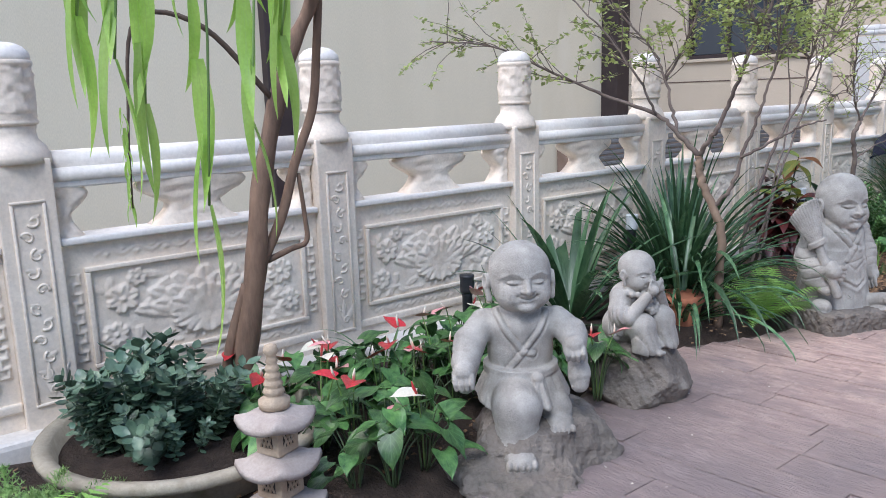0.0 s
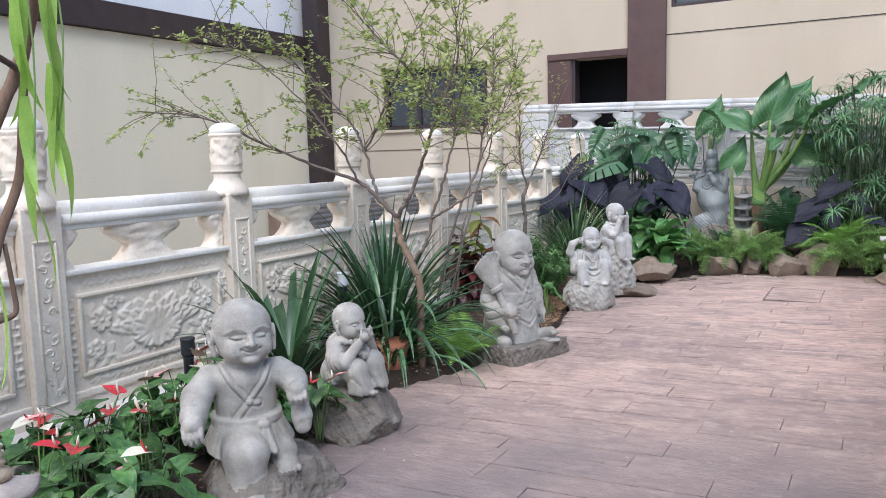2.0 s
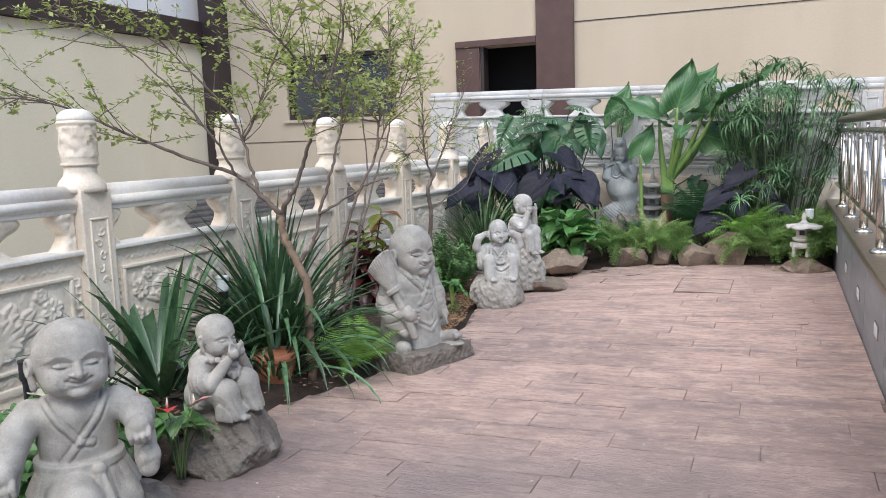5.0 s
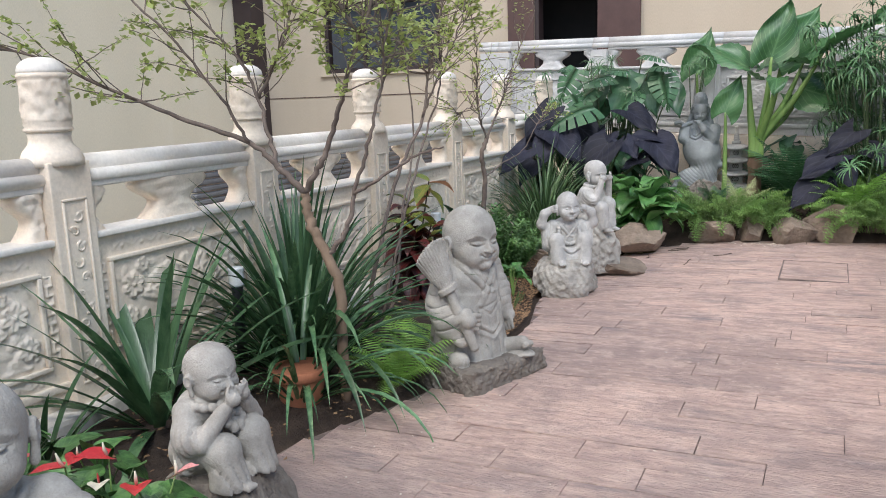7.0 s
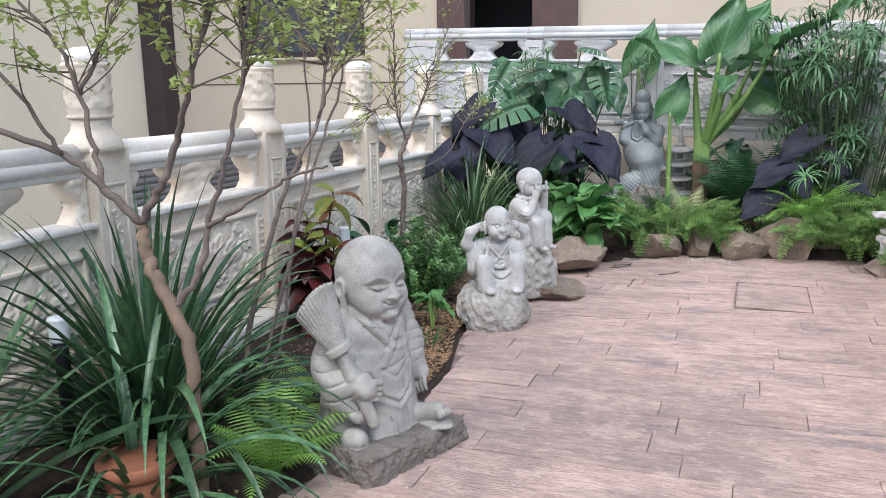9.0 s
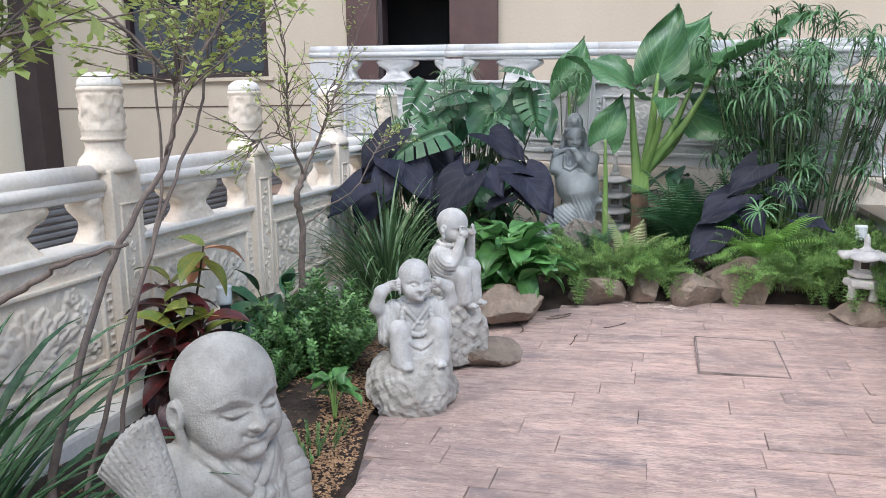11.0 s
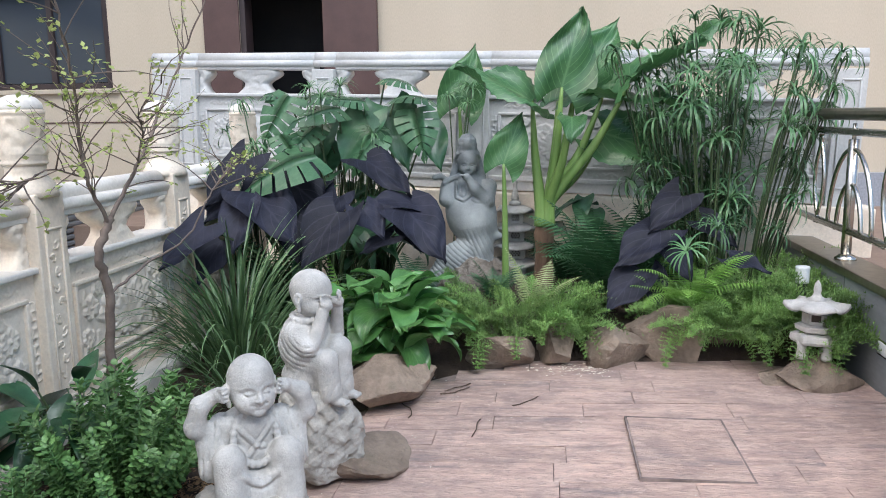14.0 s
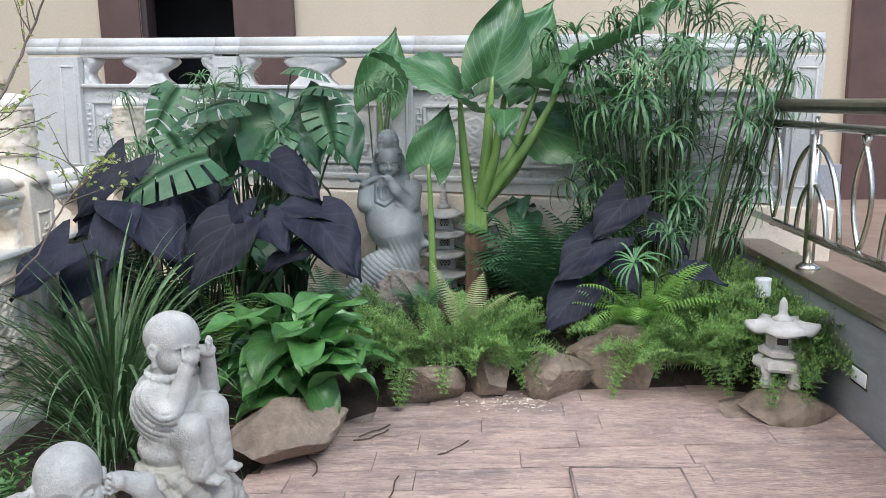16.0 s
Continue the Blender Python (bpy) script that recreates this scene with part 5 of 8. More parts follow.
def monk_ears(X, Y, Z):
    X, Y, Z = X / 0.84, Y / 0.81, (Z - 0.05) / 0.92
    b = 0.185
    d = ell(X, Y, Z, (-0.02, 0, b + 0.12), (0.088, 0.105, 0.135))
    d = sm(d, ell(X, Y, Z, (-0.015, 0, b + 0.205), (0.075, 0.12, 0.05)), 0.04)
    d = sm(d, ell(X, Y, Z, (0.01, 0, b + 0.02), (0.12, 0.15, 0.06)), 0.03)
    d = lapels(d, X, Y, Z, b + 0.25, b + 0.10, 0.08, 0.009, 0.005)
    for g in (-1, 1):
        leg = limb(X, Y, Z, [(0.0, g * 0.055, b + 0.06), (0.095, g * 0.105, b + 0.115), (0.135, g * 0.105, b - 0.01)], [0.055, 0.054, 0.056], 0.025)
        leg = np.maximum(leg, b - 0.035 + 0.008 * np.sin(75 * Y + 1) - Z) + creases((Y * g - 0.30 * Z) / 0.036 + 0.2, 0.004) * step(-Z, -b - 0.07, -b)
        d = sm(d, leg, 0.012)
        d = sm(d, ell(X, Y, Z, (0.18, g * 0.090, b - 0.022), (0.040, 0.030, 0.020)), 0.005)
        for k in range(4):
            d = sm(d, ell(X, Y, Z, (0.213, g * 0.090 - 0.020 + 0.0135 * k, b - 0.026), (0.012, 0.0075, 0.011)), 0.002)
        # raised arm, elbow out, and the sleeve that hangs from it in folds
        arm = limb(X, Y, Z, [(-0.015, g * 0.135, b + 0.175), (0.012, g * 0.205, b + 0.225), (0.028, g * 0.185, b + 0.295), (0.035, g * 0.135, b + 0.325)], [0.038, 0.036, 0.032, 0.024], 0.014)
        sleeve = limb(X, Y, Z, [(-0.01, g * 0.110, b + 0.205), (0.015, g * 0.150, b + 0.085)], [0.046, 0.048])
        sleeve = sm(sleeve, limb(X, Y, Z, [(0.0, g * 0.17, b + 0.185), (0.02, g * 0.165, b + 0.075)], [0.036, 0.034]), 0.02)
        sleeve = sleeve + creases((Y * g - 0.3 * X) / 0.022, 0.0065, 5) * step(X, -0.04, 0.0)
        d = sm(d, sleeve, 0.012)
        d = sm(d, arm, 0.006)
        d = sm(d, palm(X, Y, Z, (0.045, g * 0.118, b + 0.332), (0.75, -g * 0.6, 0.1), (0.2, 0, 1), 0.026, 0.6), 0.005)
    cloth = np.maximum(np.maximum(np.abs(Y) - 0.09, np.abs(Z - b - 0.015) - 0.055 + 0.5 * np.abs(Y) * 0), np.abs(X - 0.115) - 0.022)
    cloth = cloth + creases((np.abs(Y) * 1.1 + 0.15 * Z) / 0.030 + 0.5, 0.005)
    d = sm(d, cloth, 0.022)
    drape = line2(Y, Z, [(-0.06, b + 0.085), (-0.03, b + 0.055), (0.0, b + 0.045), (0.03, b + 0.055), (0.06, b + 0.085)])
    d = d - 0.007 * bump(drape, 0.010) * step(X, 0.06, 0.10) + 0.007 * bump(drape - 0.016, 0.005) * step(X, 0.06, 0.10) * step(-Z, -b - 0.07, -b - 0.05)
    d = sm(d, beads(X, Y, Z, (0.030, 0, b + 0.255), 0.080, 0.080, 0.0145, 25, 0.030), 0.002)
    return 0.82 * sm(d, head(X, Y, Z, (0.03, 0, b + 0.346), 0.098, 0.16, -0.02, 1.0, True), 0.010)


def rock_ears(X, Y, Z):
    return facet_rock(X, Y, Z, (0.02, 0.0, 0.055), (0.205, 0.225, 0.21), 21, 0.007, 12, 0.215)


statue("monk_statue", "pale stone monk statue with beads covering its ears", monk_ears, rock_ears, (-0.25, -0.30, -0.03), (0.28, 0.30, 0.65),
       pose(1.17, 2.68, 0.0, 0, 0, -58), (M_STATUE_W, M_STATUE), 0.0042)


def monk_eyes(X, Y, Z):
    X, Y, Z = X / 0.81, Y / 0.81, (Z - 0.143) / 0.81
    b = 0.27
    d = ell(X, Y, Z, (-0.015, 0, b + 0.12), (0.095, 0.110, 0.145))
    d = sm(d, ell(X, Y, Z, (-0.01, 0, b + 0.215), (0.085, 0.118, 0.05)), 0.04)
    for g, o in ((-1, 0.0), (1, 0.025)):
        leg = limb(X, Y, Z, [(0.0, g * 0.055, b + 0.045 + o), (0.115, g * 0.060, b + 0.075 + o), (0.135, g * 0.055, b - 0.07)], [0.062, 0.056, 0.052], 0.025)
        leg = np.maximum(leg, b - 0.11 + 0.008 * np.sin(60 * Y) - Z) + creases((X - 0.35 * Z) / 0.030, 0.005) * step(-Z, -b - 0.06, -b)
        d = sm(d, leg, 0.014)
        d = sm(d, ell(X, Y, Z, (0.178, g * 0.055, b - 0.105), (0.040, 0.028, 0.020)), 0.005)
        for k in range(4):
            d = sm(d, ell(X, Y, Z, (0.210, g * 0.055 - 0.018 + 0.0125 * k, b - 0.108), (0.012, 0.007, 0.011)), 0.002)
    skirt = ell(X, Y, Z, (-0.01, 0, b - 0.01), (0.115, 0.125, 0.085)) + creases((X * 1.2 - 0.5 * Z) / 0.040, 0.004)
    d = sm(d, np.maximum(skirt, b - 0.085 - Z), 0.02)
    for g in (-1, 1):
        sl = ell(X, Y, Z, (0.0, g * 0.098, b + 0.145), (0.090, 0.048, 0.105))
        sl = sm(sl, limb(X, Y, Z, [(-0.01, g * 0.11, b + 0.20), (0.065, g * 0.115, b + 0.155)], [0.044, 0.046]), 0.02)
        rr = np.sqrt((X - 0.085) ** 2 + (Z - b - 0.235) ** 2)
        sl = sl + creases(rr / 0.026 + 0.1, 0.0065, 5) * step(Y * g, 0.07, 0.10) * step(rr, 0.05, 0.09)
        d = sm(d, sl, 0.014)
        d = sm(d, limb(X, Y, Z, [(0.085, g * 0.105, b + 0.165), (0.118, g * 0.062, b + 0.300)], [0.034, 0.025]), 0.005)
        d = sm(d, palm(X, Y, Z, (0.128, g * 0.050, b + 0.325), (0.0, -g * 0.15, 1), (0.4, -g, 0), 0.028, 0.3), 0.004)
    d = sm(d, beads(X, Y, Z, (-0.055, 0, b + 0.268), 0.094, 0.008, 0.0165, 21, 0.064), 0.003)
    return 0.81 * sm(d, head(X, Y, Z, (0.025, 0, b + 0.366), 0.106, -0.02, 0.12, 0.5), 0.010)


def rock_eyes(X, Y, Z):
    return facet_rock(X, Y, Z, (0.03, 0.0, 0.14), (0.175, 0.175, 0.24), 33, 0.007, 14, 0.315)


statue("monk_statue", "pale stone monk statue covering its eyes, seated on stacked rock", monk_eyes, rock_eyes, (-0.22, -0.24, -0.03), (0.28, 0.24, 0.80),
       pose(1.19, 3.20, 0.035, 0, 0, -14), (M_STATUE_W, M_STATUE), 0.0042)


def goddess(X, Y, Z):
    d = ell(X, Y, Z, (0.0, 0.005, 0.73), (0.11, 0.155, 0.15))
    d = sm(d, ell(X, Y, Z, (0.03, 0.025, 0.60), (0.135, 0.165, 0.15)), 0.06)
    sk = limb(X, Y, Z, [(0.04, 0.04, 0.54), (0.05, 0.06, 0.42), (0.05, 0.08, 0.33)], [0.13, 0.095, 0.09], 0.04)
    sk = sk + creases((Y - 0.05 + 0.45 * (Z - 0.4)) / 0.030, 0.007, 4) * step(-Z, -0.58, -0.46)
    d = sm(d, sk, 0.04)
    d = sm(d, limb(X, Y, Z, [(0.04, 0.12, 0.56), (0.03, 0.17, 0.48), (0.05, 0.225, 0.475)], [0.05, 0.035, 0.014]), 0.03)
    train = limb(X, Y, Z, [(0.06, 0.02, 0.42), (0.10, -0.10, 0.34), (0.13, -0.22, 0.21)], [0.085, 0.085, 0.06], 0.04)
    train = train + creases((0.75 * Z + 0.66 * Y) / 0.026, 0.008, 4)
    d = sm(d, train, 0.02)
    f_ = step(X, 0.02, 0.06)
    # open neckline, pleated under-robe, robe edge
    neck = line2(Y, Z, [(-0.075, 0.83), (-0.075, 0.74), (-0.03, 0.72), (0.02, 0.755), (0.045, 0.82)])
    d = d - 0.007 * bump(neck, 0.010) * f_ + 0.008 * bump(neck - 0.014, 0.006) * f_
    d = d + creases(Y / 0.022, 0.008, 4) * step(X, 0.05, 0.08) * step(Z, 0.745, 0.76) * step(0.815 - Z, 0, 0.01) * step(0.065 - np.abs(Y + 0.02), 0, 0.008)
    d = d + 0.007 * bump(line2(Y, Z, [(0.02, 0.72), (0.05, 0.70), (0.12, 0.70), (0.155, 0.67)]), 0.006) * f_
    # arm folded under the chin, the other sleeve beside it
    d = sm(d, limb(X, Y, Z, [(0.03, 0.135, 0.80), (0.08, 0.125, 0.71), (0.125, 0.045, 0.80), (0.13, 0.0, 0.865)], [0.055, 0.046, 0.034, 0.024], 0.02), 0.012)
    d = sm(d, limb(X, Y, Z, [(0.02, -0.13, 0.80), (0.06, -0.14, 0.72)], [0.05, 0.05], 0.02), 0.02)
    d = sm(d, palm(X, Y, Z, (0.135, -0.01, 0.872), (0.1, -1, 0.05), (1, 0.1, 0), 0.026, 0.15), 0.005)
    d = sm(d, chain(X, Y, Z, [(0.0, -0.09, 0.84), (0.03, -0.14, 0.845), (0.05, -0.175, 0.875), (0.06, -0.215, 0.865)], 0.018), 0.015)
    d = sm(d, chain(X, Y, Z, [(0.03, -0.06, 0.87), (0.06, -0.11, 0.855), (0.06, -0.15, 0.83)], 0.016), 0.012)
    d = sm(d, cap(X, Y, Z, (0.0, 0, 0.82), (0.01, 0, 0.90), 0.06, 0.05), 0.03)
    d = sm(d, head(X, Y, Z, (0.03, 0.0, 0.965), 0.088, 0.05, 0.16, 0.5, True, 1.3, 0.82), 0.012)
    hair = ell(X, Y, Z, (0.005, 0, 0.995), (0.082, 0.082, 0.075)) + creases(np.arctan2(Y, Z - 0.9) * 4.5, 0.005, 4)
    hair = np.maximum(hair, 0.985 + 0.9 * (X - 0.03) - Z)
    d = sm(d, hair, 0.006)
    d = sm(d, limb(X, Y, Z, [(-0.03, 0.07, 0.98), (-0.02, 0.09, 0.86)], [0.02, 0.03]), 0.02)
    d = sm(d, limb(X, Y, Z, [(-0.03, -0.07, 0.98), (-0.02, -0.09, 0.86)], [0.02, 0.03]), 0.02)
    crown = ell(X, Y, Z, (0.02, 0, 1.065), (0.058, 0.062, 0.080)) + creases(Z / 0.028, 0.005, 4) + creases(np.arctan2(Y, X) * 2.2, 0.004, 4)
    d = sm(d, crown, 0.01)
    return sm(d, ell(X, Y, Z, (0.07, 0, 1.075), (0.02, 0.026, 0.036)), 0.006)


def rock_goddess(X, Y, Z):
    return facet_rock(X, Y, Z, (0.03, 0.0, 0.12), (0.27, 0.30, 0.26), 41, 0.010, 12)


statue("goddess_statue", "grey stone robed goddess statue resting chin on hand among leaves", goddess, rock_goddess, (-0.30, -0.34, -0.03), (0.36, 0.36, 1.17),
       pose(1.53, 5.62, 0.06, 0, 0, -84), (M_STATUE_B, M_BASE), 0.0056)


# ---- rocks ----
def rock(label, x, y, z, sx, sy, sz, rz, seed, flat=0.0):
    bm = bmesh.new()
    bmesh.ops.create_icosphere(bm, subdivisions=4, radius=1.0)
    o = Vector((seed * 3.1, seed * 1.7, seed))
    planes = [(Vector((R.uniform(-1, 1), R.uniform(-1, 1), R.uniform(-0.6, 1))).normalized(), R.uniform(0.40, 0.72)) for _ in range(11)]
    for v in bm.verts:
        p = v.co.copy()
        for nrm, dd in planes:
            e = p.dot(nrm) - dd
            if e > 0:
                p -= nrm * e
        p *= 1 + 0.07 * noise.noise(p * 1.6 + o) + 0.045 * noise.noise(p * 5 + o) + 0.03 * noise.noise(p * 13 + o)
        v.co = Vector((p.x * sx * 1.2, p.y * sy * 1.2, p.z * sz * 1.2))
    ob = part("rock", bm, M_ROCK, smooth=False)
    ob.matrix_basis = pose(x, y, z, 0, 0, rz)
    return tagged(ob, label, "rock", "edging rocks")


rock("long brown rock wedged behind the seated monk", 1.30, 3.86, 0.11, 0.30, 0.20, 0.12, 25, 1)
rock("brown rock under the eye-covering monk", 1.30, 3.30, 0.035, 0.23, 0.20, 0.085, 40, 2)
rock("brown edging rock under fern fronds", 1.80, 4.50, 0.08, 0.16, 0.12, 0.13, 10, 3)
rock("rounded brown edging rock", 2.11, 4.56, 0.10, 0.13, 0.12, 0.14, 70, 4)
rock("sloping brown edging rock", 2.38, 4.56, 0.10, 0.20, 0.13, 0.13, -25, 5)
rock("large pale brown edging rock", 2.66, 4.64, 0.14, 0.23, 0.15, 0.17, -12, 6)
rock("flat brown rock carrying the stone lantern", 3.27, 4.26, 0.085, 0.21, 0.16, 0.12, 5, 7)
rock("thin brown flagstone at the floor edge", 3.14, 4.28, 0.07, 0.16, 0.11, 0.035, 30, 8)
rock("brown edging rock in the shade", 3.0, 4.75, 0.10, 0.16, 0.14, 0.12, 30, 9)
rock("low brown rock beside the boxwood", 0.78, 3.35, 0.05, 0.13, 0.10, 0.07, 30, 10)

# ---- stone lantern and pagodas ----
lan = thing("stone_lantern", "small white stone garden lantern standing on a rock", "lantern", m=pose(3.285, 4.24, 0.185, 0, 0, -15) @ Matrix.Scale(0.84, 4))
for k in range(4):
    a = math.pi / 4 + k * math.pi / 2
    lg = part("leg", lathe(bmesh.new(), [(0.028, 0.0), (0.03, 0.02), (0.022, 0.06), (0.03, 0.10)], 8), M_STATUE_W, lan)
    lg.matrix_basis = pose(0.088 * math.cos(a), 0.088 * math.sin(a), 0)
part("table", lathe(bmesh.new(), [(0.118, 0.085), (0.128, 0.10), (0.122, 0.13), (0.085, 0.14)], 6), M_STATUE_W, lan, smooth=False)
part("base_ring", lathe(bmesh.new(), [(0.07, 0.14), (0.10, 0.155), (0.105, 0.18), (0.075, 0.19)], 6), M_STATUE_W, lan, smooth=False)
part("light_box", lathe(bmesh.new(), [(0.066, 0.19), (0.07, 0.20), (0.07, 0.265), (0.066, 0.275)], 6), M_STATUE_W, lan, smooth=False)
# Dark blocks on the light box paint the shade of its openings.
for k in range(3):
    w = part("opening", boxm(0.052, -0.024, 0.21, 0.066, 0.024, 0.256, 0.004), M_HOLE_SHADE, lan)
    w.matrix_basis = pose(0, 0, 0, 0, 0, 30 - 120 * k)


def eave(bm, r0, r1, z0, z1, n=6, lift=0.03, th=0.02):
    """A roof whose n corners sweep up."""
    N = n * 6
    rings = []
    for rr, zz, lf in ((r0, z0, 1.0), (r0 * 0.97, z0 + th, 1.0), (r0 * 0.7, z0 + th + (z1 - z0) * 0.35, 0.3), (r1, z1, 0.0)):
        ring = []
        for k in range(N):
            a = 2 * math.pi * k / N
            u = abs(((a * n / (2 * math.pi)) % 1) - 0.5) * 2
            rad = rr * (0.86 + 0.14 * u ** 2)
            ring.append(bm.verts.new((rad * math.cos(a), rad * math.sin(a), zz + lf * lift * u ** 3)))
        rings.append(ring)
    for p, q in zip(rings, rings[1:]):
        for k in range(N):
            bm.faces.new((p[k], p[(k + 1) % N], q[(k + 1) % N], q[k]))
    bm.faces.new(rings[0][::-1])
    bm.faces.new(rings[-1])
    return bm


part("roof", eave(bmesh.new(), 0.172, 0.035, 0.268, 0.325, 6, 0.022), M_STATUE_W, lan)
part("finial", lathe(bmesh.new(), [(0.048, 0.316), (0.050, 0.328), (0.026, 0.342), (0.018, 0.36), (0.021, 0.375), (0.016, 0.41), (0.005, 0.43)], 12), M_STATUE_W, lan)


def pagoda(label, x, y, z, rz, tiers, s, body, top, wide=1.0):
    t = thing("stone_pagoda", label, "pagoda", m=pose(x, y, z, 0, 0, rz) @ Matrix.Scale(s, 4))
    zz = 0.0
    for k in range(tiers):
        w = (0.054 - 0.005 * k) * wide
        part("tier", boxm(-w, -w, zz, w, w, zz + 0.085, 0.004), body, t, smooth=False)
        for q in range(4):
            # The dark block behind the bars paints the shade of the hollow tier.
            wn_ = part("lattice", boxm(w - 0.004, -w * 0.5, zz + 0.022, w + 0.0025, w * 0.5, zz + 0.062, 0.002, 1), M_HOLE_SHADE, t, smooth=False)
            wn_.matrix_basis = pose(0, 0, 0, 0, 0, 90 * q)
            bm = bmesh.new()
            for g in (-1, 1):
                for o in (-0.6, 0.0, 0.6):
                    tube(bm, [(w + 0.003, w * 0.5 * (o - 0.4), zz + (0.024 if g > 0 else 0.060)), (w + 0.003, w * 0.5 * (o + 0.4), zz + (0.060 if g > 0 else 0.024))], 0.0035, 4)
            lt_ = part("lattice_work", bm, body, t)
            lt_.matrix_basis = pose(0, 0, 0, 0, 0, 90 * q)
        part("roof", eave(bmesh.new(), (0.140 - 0.010 * k) * wide, w - 0.008, zz + 0.074, zz + 0.122, 4, 0.022, 0.016), top, t).matrix_basis = pose(0, 0, 0, 0, 0, 45)
        zz += 0.122
    prof = [(0.04, zz), (0.042, zz + 0.02), (0.026, zz + 0.03)]
    for k in range(5):
        r = 0.030 - 0.0035 * k
        prof += [(r * 0.8, zz + 0.036 + 0.02 * k), (r, zz + 0.042 + 0.02 * k), (r * 0.8, zz + 0.052 + 0.02 * k)]
    prof += [(0.014, zz + 0.14), (0.02, zz + 0.15), (0.016, zz + 0.165), (0.004, zz + 0.17)]
    part("spire", lathe(bmesh.new(), prof, 14), body, t, "ringed stone spire")
    return t


pagoda("tan sandstone pagoda ornament with curved tiered roofs", 1.12, -2.03, 0.0, 20, 3, 1.05, M_SAND, M_SANDTOP, 0.88)
pagoda("pale stone pagoda ornament half hidden behind leaves", 1.83, 5.86, 0.10, 5, 5, 1.0, M_STATUE_W, M_STATUE_W, 1.5)

# ---- plants ----
def ground_z(x, y):
    return 0.03 + bed_rise(x, y)


def variants(name, n, make, material):
    return [mesh_of(name, make(k), material) for k in range(n)]


STRAPS = variants("blade", 7, lambda k: blade(bmesh.new(), 1.0, 0.034 + 0.004 * (k % 3), 0.35 + 0.33 * k, 0.5, 9, 0.3 * (k % 2)), M_STRAP)
GRASSES = variants("blade", 6, lambda k: blade(bmesh.new(), 1.0, 0.022 + 0.002 * (k % 3), 0.9 + 0.42 * k, 0.4, 9, 0.4 * (k % 2)), M_GRASS)


def clump(name, label, x, y, r, n, lo, hi, meshes, lean=0.9, tilt0=0.05, bias=None, cat="plant", sc=(0.8, 1.3)):
    t = thing(name, label, cat, m=pose(x, y, ground_z(x, y) - 0.02))
    for k in range(n):
        u = R.random() ** 0.7
        a = U(0, 2 * math.pi)
        if bias and R.random() < bias[1]:
            a = bias[0] + R.gauss(0, 0.7)
        q = R.random()
        s = U(lo, hi) * (1 - 0.25 * u * q)
        tilt = tilt0 + lean * u * U(0.5, 1.1)
        i = min(len(meshes) - 1, int(u * len(meshes) * U(0.5, 1.2)))
        b = r * u * 0.6
        o = piece("blade", meshes[i], t, turn(b * math.cos(a), b * math.sin(a), 0, a + U(-0.35, 0.35), 1, tilt))
        w = U(*sc)
        o.matrix_basis = o.matrix_basis @ Matrix.Diagonal((s, s * w, s, 1))
    return t


clump("strap_leaf_plant", "clump of broad dark green sword-shaped leaves in the bed", 0.34, 0.06, 0.12, 36, 0.6, 1.05, STRAPS[:3], 1.25, 0.10, bias=(-1.2, 0.3), sc=(1.4, 2.2))
clump("strap_leaf_plant", "small clump of dark sword leaves at the balustrade foot", 0.30, -0.42, 0.08, 14, 0.30, 0.5, STRAPS[:4], 0.8, sc=(1.2, 1.8))
clump("strap_leaf_plant", "large arching clump of dark narrow leaves round a pot", 0.46, 0.84, 0.30, 230, 0.5, 1.08, STRAPS[:6], 0.80, 0.05, bias=(-1.0, 0.2), sc=(0.7, 1.15))
clump("strap_leaf_plant", "arching narrow leaves spilling from a terracotta pot", 0.74, 0.45, 0.10, 40, 0.5, 0.92, STRAPS[2:], 0.85, 0.15, bias=(-0.6, 0.5), sc=(0.7, 1.1))
clump("grass_lily", "tall clump of grassy dark green leaves before black taro", 0.48, 4.24, 0.36, 240, 0.55, 1.02, GRASSES[:5], 0.55, 0.02, sc=(0.55, 1.05))
clump("grass_lily", "arching pale grassy leaves hanging over the gravel", 0.66, 3.84, 0.18, 110, 0.40, 0.75, GRASSES[1:], 0.9, 0.15, bias=(-0.9, 0.5), sc=(0.55, 1.0))
clump("grass_lily", "thin grassy tuft among the flowers", 0.42, -1.18, 0.10, 26, 0.22, 0.45, GRASSES[1:], 0.8, 0.2)

pot = thing("plant_pot", "terracotta pot under the arching leaves", "pot", m=pose(0.74, 0.45, 0.0))
part("body", lathe(bmesh.new(), [(0.075, 0.0), (0.085, 0.02), (0.105, 0.13), (0.10, 0.14)], 24), M_TERRA, pot)
part("rim", lathe(bmesh.new(), [(0.108, 0.125), (0.116, 0.13), (0.118, 0.165), (0.108, 0.17), (0.098, 0.168)], 24), M_TERRA, pot)
part("soil", lathe(bmesh.new(), [(0.10, 0.13), (0.10, 0.15)], 20), M_SOIL, pot)


